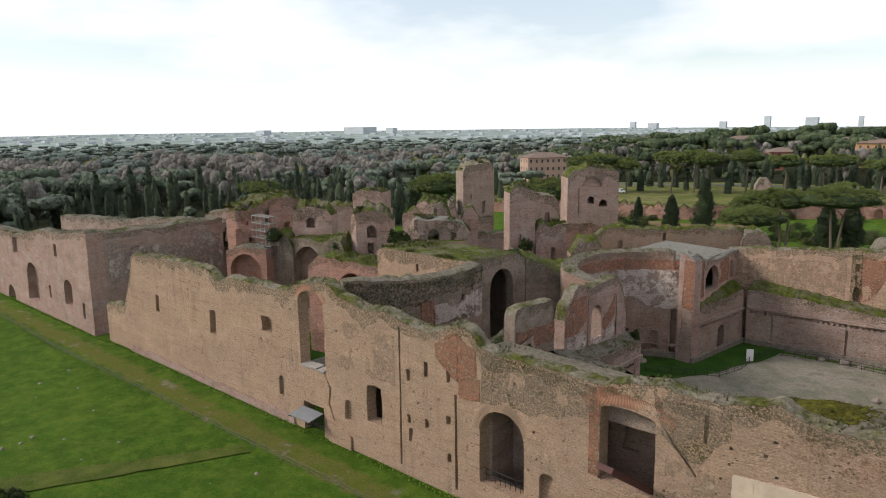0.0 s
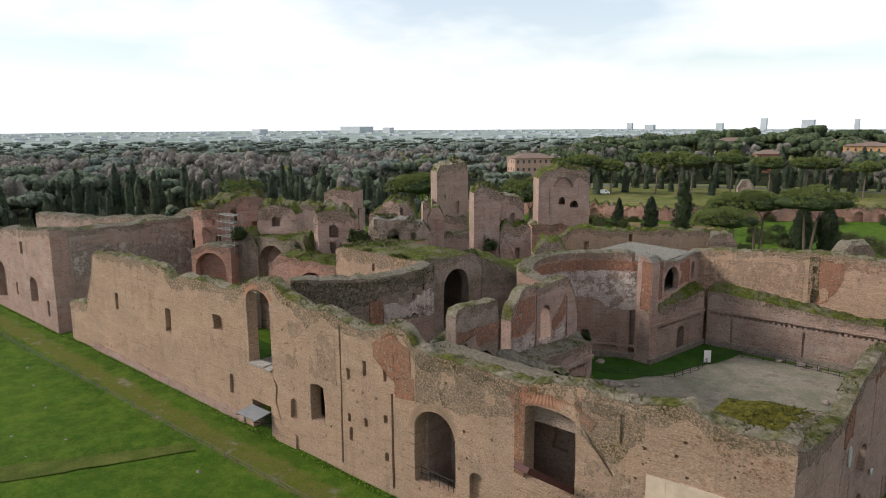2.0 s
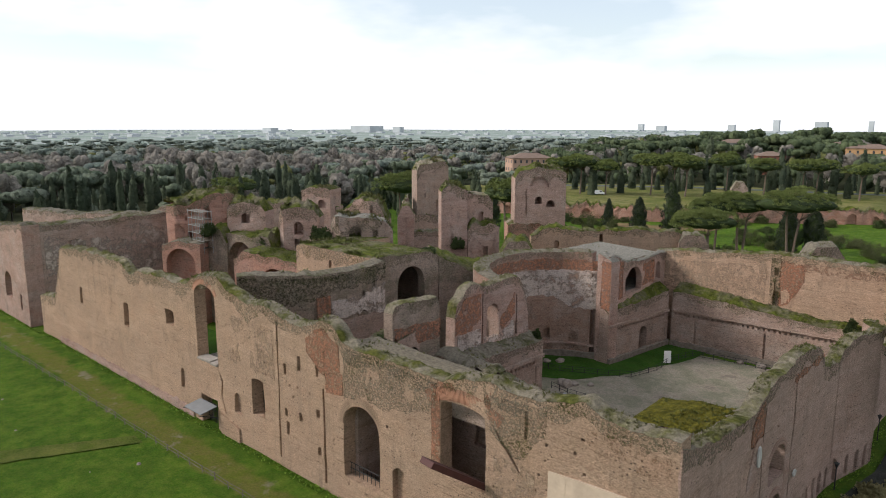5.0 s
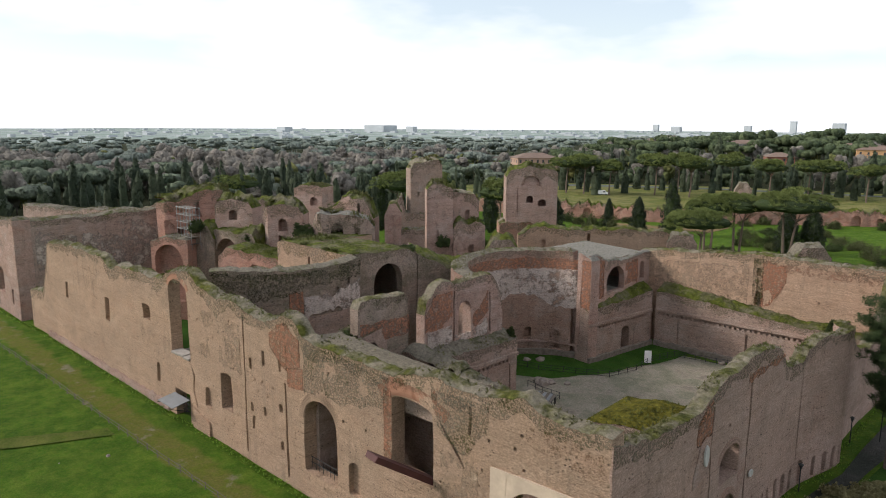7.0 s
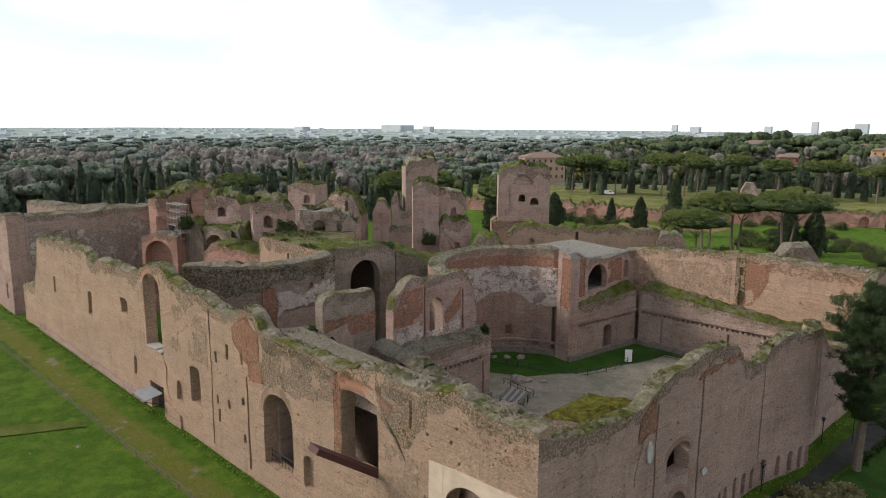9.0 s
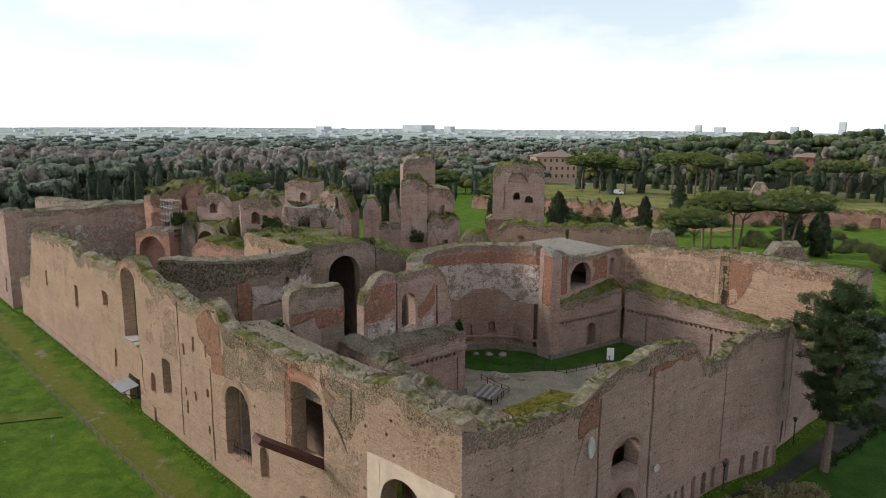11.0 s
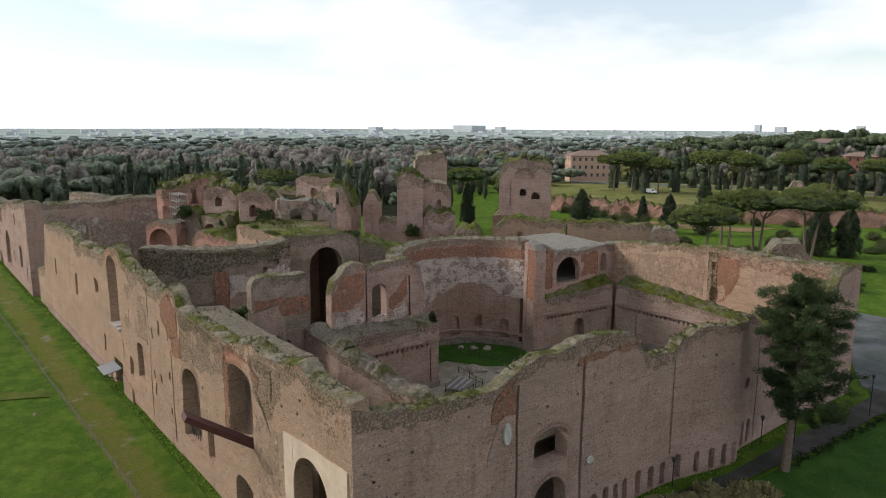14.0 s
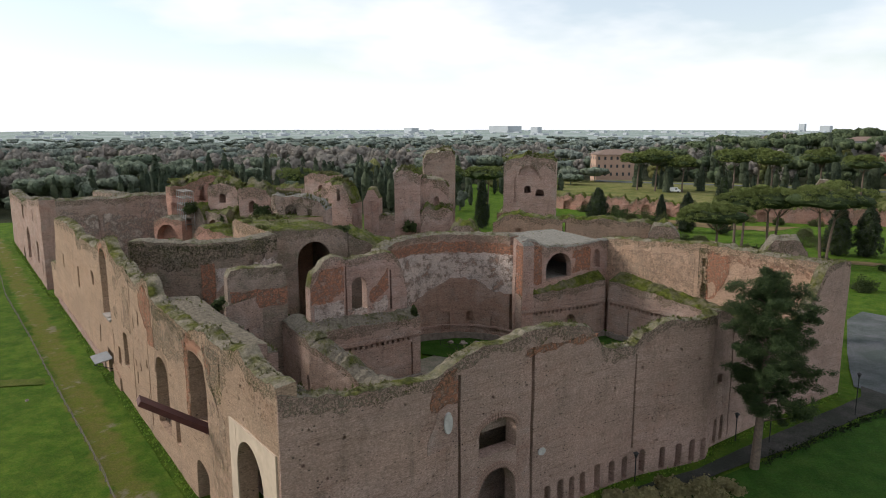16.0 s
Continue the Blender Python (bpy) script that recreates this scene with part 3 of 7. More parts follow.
patch("terrace", "dry grassy terrace before the cypress rows", [(-186, 237), (-110, 264), (-62, 302), (-15, 334), (-10, 385), (-60, 402), (-140, 378), (-215, 330), (-235, 290)], TERRACE, 3.7, wobble=0.8)
patch("earth_bank", "bare orange earth at the foot of the terrace", [(-128, 246), (-100, 254), (-84, 268), (-86, 250), (-110, 238)], EARTH, GROUND + 0.13, wobble=1.5)
patch("earth_bank", "bare orange earth path among the lawns", [(-96, 196), (-78, 208), (-60, 216), (-40, 224), (-40, 219), (-62, 210), (-80, 200)], EARTH, GROUND + 0.13, wobble=1.0)
patch("road", "pale gravel drive along the terrace", [(-222, 318), (-140, 366), (-60, 390), (-20, 394), (-20, 387), (-60, 383), (-140, 358), (-216, 310)], CAR_PARK, 3.84, wobble=0.4)
patch("court_floor", "pale gravel floor of the ruined court", [(-47, 84), (-49, 101), (-42, 103), (-39, 119), (-8, 121), (-8, 70), (-30, 70), (-40, 75)], GRAVEL, GROUND + 0.13)
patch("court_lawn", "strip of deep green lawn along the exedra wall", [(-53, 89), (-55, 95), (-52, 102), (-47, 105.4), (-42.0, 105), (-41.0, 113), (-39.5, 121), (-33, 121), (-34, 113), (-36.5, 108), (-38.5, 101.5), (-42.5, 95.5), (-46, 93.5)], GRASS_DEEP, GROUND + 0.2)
# Darker green than the main lawn: the building's shade is in its colour.
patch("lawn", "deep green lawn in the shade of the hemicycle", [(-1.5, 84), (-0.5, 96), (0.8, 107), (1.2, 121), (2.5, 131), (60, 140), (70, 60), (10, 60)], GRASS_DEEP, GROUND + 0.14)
patch("road", "dark asphalt lane along the foot of the ruin", [(-4.5, 84), (-3.0, 94), (-2.9, 104), (-2.6, 115), (-2.3, 128), (-4.2, 132), (1.8, 131), (0.6, 121), (0.2, 107), (-1.0, 96), (-2.0, 84)], ASPHALT, GROUND + 0.18, wobble=0.15)
patch("car_park", "pale grey asphalt yard beside the ruin", [(-4.6, 131), (-8.5, 138), (-21, 164), (-22, 172), (25, 176), (40, 136), (3, 131)], CAR_PARK, GROUND + 0.16, wobble=0.2)

# ---- the long facade ----
PLASTER_HALL = broken(plain_mat("hall_render", (0.44, 0.36, 0.30), 0.95, 0, 0.5, 0.5), 0.5, 0.44, 0.58)
X0 = -127.0
fx = lambda x: x - X0
slits = [(-50.9, 10.4, 11.7), (-48.3, 11.4, 13.1), (-45.2, 11.6, 13.0), (-50.9, 5.6, 6.6), (-50.75, 3.5, 5.0), (-48.2, 5.8, 6.8), (-45.2, 7.1, 8.0), (-45.05, 2.9, 3.9)]
facade_holes = [rect(fx(-107.2), 1.3, 8.2, 10.9, 0.9, 0.12, 3), rect(fx(-90.4), 1.7, 7.8, 11.3, 0.8, 0.12, 4), rect(fx(-76.9), 2.4, 10.7, 12.8, 1.1, 0.1, 5),
                arch(fx(-67.4), 4.9, 8.0, 17.7, 0.0, 0.30), rect(fx(-67.7), 4.0, -1.0, 3.2, 0.0, 0.05, 6), rect(fx(-56.3), 2.5, 3.9, 8.3, 0.0, 0.25, 7),
                arch(fx(-74.3), 1.0, 2.7, 5.4, 0.45), arch(fx(-60.8), 1.6, 3.0, 5.6, 0.5), arch(fx(-38.4), 5.4, 2.2, 10.3), arch(fx(-33.1), 1.8, 2.4, 5.8, 0.6),
                arch(fx(-25.4), 5.0, 7.2, 14.2, 0.0, 0.10), arch(fx(-25.3), 3.8, -1.0, 3.9, 0.0, 0.3), arch(fx(-12.4), 5.4, -1.2, 10.7)]
facade_holes += [([(fx(-22.3), 13.6), (fx(-21.2), 12.5), (fx(-20.3), 11.6), (fx(-19.4), 10.3), (fx(-19.55), 10.2), (fx(-20.6), 11.4), (fx(-21.5), 12.3)], 0.3),
                 ([(fx(-65.1), 7.6), (fx(-64.0), 6.2), (fx(-64.4), 4.2), (fx(-63.4), 2.2), (fx(-63.6), 2.1), (fx(-64.75), 4.1), (fx(-64.4), 6.1)], 0.35)]
facade_holes += [rect(fx(-52.15), 0.28, 0.4, 16.2, 0.35, 0.03, 31), rect(fx(-44.15), 0.36, 0.2, 10.6, 0.4, 0.03, 32), rect(fx(-43.9), 0.22, 12.0, 15.6, 0.4, 0.03, 32), rect(fx(-18.9), 0.3, 13.2, 15.6, 0.3, 0.06, 33)]
facade_holes += [rect(fx(x), 0.55, a, b, 0.9, 0.05, i) for i, (x, a, b) in enumerate(slits)]
facade_top = [(-127, 6.3), (-119.6, 7.0), (-118.6, 9.0), (-116.4, 12.5), (-115.2, 16.4), (-104, 17.2), (-93.6, 17.3), (-91.0, 16.9), (-88.7, 15.7), (-86, 16.6), (-80.5, 16.9), (-75.4, 16.8), (-72.3, 17.0), (-70.5, 18.0), (-67.6, 18.9), (-64.4, 19.1), (-61.9, 17.8), (-58, 17.2), (-53.5, 17.3), (-50.9, 16.7), (-47.7, 16.3), (-45.3, 17.2), (-43.8, 17.9), (-42, 17.3), (-41.0, 16.2), (-39.4, 15.9), (-35, 15.9), (-30, 15.8), (-27.8, 15.6), (-26.6, 16.2), (-24.8, 16.6), (-22.6, 16.9), (-19.5, 16.8), (-17.5, 16.8), (-15.2, 17.2), (-13.8, 17.7), (-12.6, 17.2), (-11.9, 16.9), (-9, 16.8), (-6.6, 16.9)]
facade = wall("brick_wall", "long tan brick facade with arched openings and a broken mossy top", [(X0, 50.7), (-6.6, 50.7)], 1.5, [(fx(x), z) for x, z in facade_top], facade_holes,
              rise=[(0, 0.3), (fx(-41.5), 0.3), (fx(-40.0), 0.1), (fx(-26), 0.2), (fx(-7), 0.2)], putlogs=0.55, cap=MOSS, rag=0.28, lump=0.10, lichen=1.1)

facing("lichen_growth", "stippled grey-green lichen over the rubble face", [(X0, 50.7), (-6.6, 50.7)], fx(-40.8), fx(-28.4), [(fx(-40.8), 10.9), (fx(-38.4), 11.4), (fx(-35), 11.0), (fx(-28.4), 12.6)], [(fx(-40.8), 15.8), (fx(-34.4), 15.7), (fx(-28.4), 15.4)], LICHEN, facade, 0.035, 0.4, 0.5, 95, 0.0)
facing("lichen_growth", "grey-green lichen over the facing", [(X0, 50.7), (-6.6, 50.7)], fx(-23.0), fx(-17.0), [(fx(-23), 13.6), (fx(-20), 11.0), (fx(-17), 13.8)], [(fx(-23), 15.9), (fx(-17), 16.2)], LICHEN, facade, 0.06, 0.4, 0.5, 96, 0.0)

# the projecting hall at the far end of the facade
nx = lambda x: x + 207.0
wall("brick_wall", "pinkish brick front of the far hall with tall arched niches", [(-207, 50.0), (-131.5, 50.0)], 3.0, [(0, 14.5), (nx(-180), 14.9), (nx(-169), 14.6), (nx(-155), 16.8), (nx(-145), 17.3), (nx(-132), 18.6)],
     [arch(nx(-161.5), 6.3, 1.3, 9.5, 1.6), arch(nx(-142.4), 4.2, 3.4, 8.5, 1.4), arch(nx(-176), 4.6, -1.0, 2.6, 1.5), rect(nx(-147), 1.4, 12.5, 15.0, 0.8, 0.2, 8), rect(nx(-170), 3.5, 10.5, 14.0, 0.7, 0.2, 8), rect(nx(-152), 1.0, 3.5, 6.0, 0.5, 0.1, 9), rect(nx(-135.5), 1.0, 2.0, 5.0, 0.5, 0.1, 9)],
     brick=BRICK_PINK, cap=RUBBLE, putlogs=0.3)
HALL_SIDE = wall("brick_wall", "dark plastered side wall of the far hall", [(-131.4, 53.0), (-132.5, 78.0)], 4.0, [(0, 18.0), (10, 18.0), (25, 18.2)], [arch(6.0, 5.0, 8.0, 15.0, 0.3)], brick=BRICK_GREY, cap=RUBBLE, putlogs=0.3)
hall_side_path = [(-131.4, 53.0), (-132.5, 78.0)]
for k, (sa, sb, za, zb) in enumerate([(0.5, 8, 8, 16), (9, 17, 3, 15), (17, 24.5, 6, 17)]):
    facing("plaster_coat", "remains of pale plaster", hall_side_path, sa, sb, [(sa, za), (sb, za + 2.5)], [(sa, zb), (sb, zb - 1.5)], PLASTER_HALL, HALL_SIDE, 0.10, 0.5, 0.8, 101 + k, 0.8)
wall("brick_wall", "low rubble wall tops behind the far hall", [(-205, 72.0), (-134, 78.0)], 4.0, [(0, 13.4), (20, 14.0), (30, 14.2), (40, 15.6), (50, 16.0), (72, 17.2)], [], brick=BRICK_GREY, cap=RUBBLE, rag=0.5)

# ---- the side wall with the outward curve ----
side_path = [(-6.5, 50.72), (-6.25, 62), (-6.2, 84), (-5.8, 88.4), (-5.1, 91.5), (-4.3, 94.3), (-3.9, 96.6), (-4.2, 97.6), (-5.2, 98.6), (-5.5, 102), (-5.6, 110), (-5.3, 119), (-5.0, 127.5)]
sy = lambda y: y - 50.72
side_top = [(0, 16.7), (2.5, 15.8), (5, 15.4), (8, 15.3), (13, 15.1), (14.6, 15.7), (15.7, 16.4), (17, 16.5), (20.6, 16.7), (22.6, 16.9), (25.3, 17.1), (30, 16.3), (32.1, 13.8), (36.2, 13.2), (37.2, 14.3), (40.7, 15.4), (45.5, 15.0), (48, 15.2), (52, 14.2), (56, 10.5), (62, 9.0), (67, 10.0), (70.5, 14.5), (72, 17.0), (78.0, 17.2)]
side_holes = [arch(sy(70.0), 4.1, 6.95, 10.05, 0.0, 0.30), arch(sy(70.0), 4.1, -1.0, 5.5), rect(sy(101.5), 1.2, 6.5, 7.6, 0.8, 0.1, 3)]
side_holes += [rect(sy(65.9), 0.28, -0.6, 14.8, 0.45, 0.03, 41), rect(sy(73.9), 0.34, -0.6, 15.6, 0.5, 0.04, 42), rect(sy(87.2), 0.22, 2.6, 12.4, 0.4, 0.03, 43), rect(sy(103.8), 0.24, 0, 12, 0.4, 0.03, 44)]
side_holes += [arch(sy(y), 0.8, -0.5, 1.95 + 0.2 * (i % 3 == 1), 0.8, 0.35, 6) for i, y in enumerate((76.0, 77.6, 79.1, 80.6, 82.6, 84.6, 86.3, 88.6, 91.2, 93.2, 95.0, 96.6))] + [arch(sy(y), 0.7, -0.3, 2.6, 0.7, 0.35, 6) for y in (101.0, 102.4)]
side = wall("brick_wall", "brown brick side wall with an outward curve and a broken top", side_path, 1.4, side_top, side_holes, rise=-0.1, lump=0.10, brick=BRICK_SIDE, putlogs=0.35, ds=1.9)


on_facade = lambda sx, z, off: pose(sx, 50.7 - off, z)
on_side = lambda yy, z, off: pose(-6.22 + off, yy, z, 0, 0, 90)
PLASTER = plain_mat("old_render", (0.52, 0.405, 0.305), 0.95, 0, 0.25, 0.8)
PLASTER_PALE = broken(brick_mat("pale_render", (0.70, 0.60, 0.54), (0.54, 0.43, 0.38), (0.44, 0.25, 0.19), 0.55, 0.15, 0.5, 21.0, calm=0.6), 0.55, 0.38, 0.52)
PLASTER_TAN = broken(brick_mat("tan_coat", (0.60, 0.44, 0.32), (0.46, 0.31, 0.22), (0.42, 0.22, 0.14), 0.2, 0.2, 0.0, 13.0), 1.0, 0.44, 0.66)
BRICK_ARCH = plain_mat("arch_brick", (0.43, 0.215, 0.135), 0.95, 0, 0.7, 0.9)
ROCKY = plain_mat("grey_stone", (0.23, 0.19, 0.155), 0.95, 0, 0.5, 2.0)
SILL_STONE = plain_mat("worn_stone", (0.36, 0.315, 0.27), 0.9, 0, 0.35, 2.0)
STONE_WHITE = plain_mat("white_marble", (0.46, 0.43, 0.40), 0.7, 0, 0.3, 2.0)
fpath = [(X0, 50.7), (-6.6, 50.7)]
facing("red_brick_patch", "redder repaired brick", fpath, fx(-46.8), fx(-41.5), [(fx(-46.8), 14.2), (fx(-44.2), 12.0), (fx(-41.5), 13.0)], [(fx(-46.8), 15.4), (fx(-44.2), 17.2), (fx(-41.5), 15.6)], RED_COAT, facade, 0.10, seed=2)
facing("brown_brick_patch", "darker eroded brick", fpath, fx(-43.8), fx(-41.0), [(fx(-43.8), 10.4), (fx(-41), 10.6)], [(fx(-43.8), 12.4), (fx(-41), 13.0)], RED_COAT, facade, 0.06, seed=3)
facing("render_coat", "pale new render round the arch", fpath, fx(-16.7), fx(-15.15), [(0, -1.0)], [(fx(-17.0), 11.5), (fx(-7), 11.95)], PLASTER, facade, 0.10, ragged=0.02)
facing("render_coat", "pale new render round the arch", fpath, fx(-9.65), fx(-7.0), [(0, -1.0)], [(fx(-17.0), 11.5), (fx(-7), 11.95)], PLASTER, facade, 0.10, ragged=0.02)
facing("render_coat", "pale new render above the arch", fpath, fx(-15.2), fx(-9.6), [(fx(-15.15 + 0.275 * k), 8.0 + 2.75 * math.sqrt(max(0.0, 1 - ((k - 10) / 10.0) ** 2))) for k in range(21)], [(fx(-17.0), 11.5), (fx(-7), 11.95)], PLASTER, facade, 0.10, 0.25, 0.0)
RUST_COAT = broken(brick_mat("rust_coat", (0.43, 0.25, 0.15), (0.30, 0.165, 0.10), (0.40, 0.18, 0.10), 0.7, 0.2, 0.0, 17.0), 2.4, 0.50, 0.70)
facing("rough_brick_patch", "rough rusty rubble facing", fpath, fx(-13.5), fx(-7.0), [(fx(-13.5), 14.6), (fx(-10), 14.0), (fx(-7), 14.2)], [(fx(-13.5), 15.8), (fx(-10), 16.0), (fx(-7), 15.6)], RUST_COAT, facade, 0.05, seed=5, ragged=0.5)
facing("footing", "worn plinth along the foot of the wall", fpath, fx(-118), fx(-71.5), [(0, -1.5)], [(0, 0.6), (fx(-90), 0.5), (fx(-71.5), 0.7)], BRICK_PINK, facade, 0.22, seed=6, ragged=0.4)
facing("footing", "worn plinth along the foot of the wall", fpath, fx(-64.6), fx(-60.4), [(0, -1.5)], [(fx(-64.6), 2.0), (fx(-60.4), 1.2)], BRICK, facade, 0.3, seed=6, ragged=0.1)
voussoirs(facade, on_facade, -25.4, 7.6, 7.4, 6.75, radians(59), radians(121), 62, 1.15, BRICK_ARCH, proud=0.05)
facing("red_brick_patch", "broken red brick over the lintel", fpath, fx(-29.0), fx(-22.4), [(fx(-29.0), 14.2), (fx(-27.2), 14.6), (fx(-22.4), 14.7)], [(fx(-29.0), 14.9), (fx(-26), 16.2), (fx(-22.4), 16.2)], RED_COAT, facade, 0.04, 0.4, 0.4, 77, 0.4)
facing("red_brick_patch", "red brick jamb beside the tall opening", fpath, fx(-28.9), fx(-27.95), [(0, 7.4)], [(0, 14.3)], RED_COAT, facade, 0.04, 0.3, 0.2, 78, 0.2)
voussoirs(facade, on_facade, -38.4, 7.6, 2.75, 2.75, radians(4), radians(176), 40, 0.75, BRICK, proud=0.03)
voussoirs(facade, on_facade, -67.4, 16.0, 2.55, 1.75, radians(20), radians(160), 22, 0.7, BRICK_ARCH, proud=0.04)
for k, (xa, xb, za, zb) in enumerate([(-62, -53, 9.4, 15), (-22, -18, 2, 11)]):
    facing("pale_facing", "pale brick facing", fpath, fx(xa), fx(xb), [(0, za)], [(0, zb)], PLASTER_TAN, facade, 0.03, 0.5, 0.6, 60 + k, 0.5)
spath = [(-6.5, 50.72), (-6.25, 62), (-6.2, 84)]
facing("red_brick_patch", "redder repaired brick", spath, sy(63.2), sy(65.7), [(sy(63), 12.4)], [(sy(63.2), 14.2), (sy(65.7), 15.6)], RED_COAT, side, 0.06, seed=7)
facing("old_render", "pinkish old render", spath, sy(62.8), sy(65.7), [(sy(62.8), 8.8), (sy(65.7), 9.2)], [(sy(62.8), 9.8), (sy(64), 12.4), (sy(65.7), 12.6)], BRICK_PINK, side, 0.07, seed=8, ragged=0.25)
facing("red_brick_band", "rusty eroded brick band", spath, sy(73), sy(82), [(0, 14.9)], [(0, 16.3), (sy(82), 15.4)], RED_COAT, side, 0.05, seed=9, ragged=0.5)
facing("old_render", "pinkish render round the arched doorway", spath, sy(66.2), sy(67.8), [(0, -1.0)], [(0, 5.6)], BRICK_PINK, side, 0.05, seed=10, ragged=0.2)
facing("old_render", "pinkish render round the arched doorway", spath, sy(72.1), sy(73.6), [(0, -1.0)], [(0, 8.6)], BRICK_PINK, side, 0.05, seed=11, ragged=0.3)
voussoirs(side, on_side, 70.0, 3.45, 2.1, 2.05, radians(5), radians(175), 24, 0.6, BRICK_PINK, proud=0.04)
voussoirs(side, on_side, 70.0, 8.82, 2.1, 1.25, radians(10), radians(170), 20, 0.55, BRICK_PINK, proud=0.04)


def plaque(yy, z, w, h, label):
    bm = bmesh.new()
    bmesh.ops.create_cone(bm, cap_ends=True, segments=20, radius1=0.5, radius2=0.46, depth=0.12)
    bmesh.ops.scale(bm, vec=(h, w, 1), verts=bm.verts[:])
    ob = part("plaque", bm, STONE_WHITE, side, label)
    ob.matrix_local = pose(-6.06, yy, z, 0, 90, 0)


plaque(64.7, 11.05, 0.85, 1.9, "white oval stone plaque")
plaque(75.0, 5.7, 0.95, 0.7, "white round stone plaque")

# ---- round the court ----
def corbels(first, count, z, step=0.8):
    return [([(first + step * i, z), (first + 0.36 + step * i, z), (first + 0.36 + step * i, z + 0.42), (first + step * i, z + 0.42)], 0.45) for i in range(count)]


wall("brick_wall", "tall rear wall of the court, tan brick with a crack", [(-44.6, 124.4), (-5.2, 124.4)], 2.4, [(0, 15.0), (6, 15.6), (14, 16.3), (20.6, 17.0), (28, 16.6), (39.4, 16.9)],
     [rect(20.9, 1.2, 8.7, 11.0, 1.2, 0.3, 11), rect(20.5, 0.7, 13.5, 14.8, 0.6, 0.1, 12), rect(20.4, 0.3, 11.4, 13.2, 0.3, 0.06, 12)], putlogs=0.5, cap=MOSS)
RUST_COAT_REAR = broken(brick_mat("rust_band", (0.46, 0.25, 0.165), (0.34, 0.18, 0.12), (0.40, 0.18, 0.10), 0.7, 0.2, 0.0, 19.0), 2.0, 0.46, 0.66)
REAR = [o for o in bpy.data.objects if str(o.get("label", "")).startswith("tall rear wall")][0]
facing("ivy_streak", "ivy growing down the crack", [(-44.6, 124.4), (-5.2, 124.4)], 19.6, 21.2, [(0, 7.4)], [(0, 16.2)], IVY_COAT, REAR, 0.12, 0.3, 0.3, 51)
facing("red_brick_patch", "redder brick beside the crack", [(-44.6, 124.4), (-5.2, 124.4)], 21.0, 24.6, [(21, 8.6), (22.6, 9.4), (24.6, 13)], [(21, 16), (24.6, 15.8)], RED_COAT, REAR, 0.06, 0.4, 0.5, 52, 0.4)
facing("pale_facing", "pale brick facing", [(-44.6, 124.4), (-5.2, 124.4)], 2.0, 19.0, [(0, 9.0)], [(2, 13.8), (19, 15.0)], PLASTER_TAN, REAR, 0.05, 0.4, 0.4, 53)
facing("red_brick_band", "rusty eroded brick below the rim", [(-44.6, 124.4), (-5.2, 124.4)], 24.0, 39.0, [(0, 14.6)], [(0, 16.0)], RUST_COAT_REAR, REAR, 0.04, 0.4, 0.4, 54, 0.3)
wall("brick_wall", "lower cornice wall of the court with corbel holes", [(-39.6, 121.6), (-8.0, 122.4)], 3.0, [(0, 8.9), (10, 8.3), (20, 7.4), (31.6, 6.8)], corbels(0.5, 38, 4.9) + [rect(4.2, 0.35, -0.4, 4.4, 0.3, 0.05, 2), rect(15.3, 0.35, -0.4, 4.4, 0.3, 0.05, 2), rect(26, 0.35, -0.4, 4.4, 0.3, 0.05, 2), rect(29.5, 1.6, -0.5, 1.6, 1.0, 0.05, 2)], rise=[(0, 1.3), (12, 0.8), (31, 0.4)], brick=BRICK_GREY, cap=TURF_TOP)
wall("brick_wall", "lower cornice wall of the court with an arched doorway", [(-42.4, 104.9), (-40.2, 121.4)], 2.0, [(0, 7.8), (16.5, 9.0)], corbels(1.2, 18, 4.7) + [arch(9.6, 2.2, -0.8, 4.0, 1.5)], rise=1.2, brick=BRICK_GREY, cap=TURF_TOP)
wall("brick_wall", "upper court wall of red brick with an arched window", [(-42.9, 105.4), (-42.4, 109.0), (-42.7, 125.0)], 1.0, [(0, 16.6), (2.5, 16.3), (4.5, 15.2), (12, 14.8), (19.6, 15.0)], [arch(7.5, 5.6, 9.9, 14.1, 0.0, 0.42), arch(16.4, 1.7, 10.6, 13.7, 0.8)], brick=BRICK_PINK, cap=PALE_CAP, tufts=0.3)
UPPER = [o for o in bpy.data.objects if str(o.get("label", "")).startswith("upper court wall of red brick")][0]
upper_path = [(-42.9, 105.4), (-42.4, 109.0), (-42.7, 125.0)]
facing("red_brick_patch", "band of raw red brick beside the apse", upper_path, 0.3, 3.6, [(0, 9.6)], [(0, 16.2), (3.6, 15.4)], RED_COAT, UPPER, 0.10, 0.3, 0.4, 56, 0.3)
facing("red_brick_patch", "redder brick beside the arch", upper_path, 10.6, 14.8, [(0, 10.4)], [(0, 14.2)], RED_COAT, UPPER, 0.06, 0.4, 0.4, 57, 0.4)
AC, AR = (-44.4, 94.9), 10.9
apse_path = [(AC[0] + AR * math.cos(radians(a)), AC[1] + AR * math.sin(radians(a))) for a in range(268, 86, -13)]
APSE_TOP = [(0, 16.0), (6, 16.4), (14, 16.6), (24, 16.7), (34.5, 16.9)]
wall("apse_wall", "curved apse wall with broken plaster over dark brick", apse_path, 2.4, APSE_TOP, [rect(25.0, 1.2, 2.2, 4.0, 1.0, 0.05, 13), arch(21.0, 1.6, 0.8, 4.0, 0.5), arch(29.4, 1.6, 0.8, 3.8, 0.5), arch(12.8, 2.6, -0.7, 5.0)], brick=BRICK_PLASTER, cap=RUBBLE, ds=1.3, rag=0.2)
APSE = bpy.data.objects["apse_wall"]
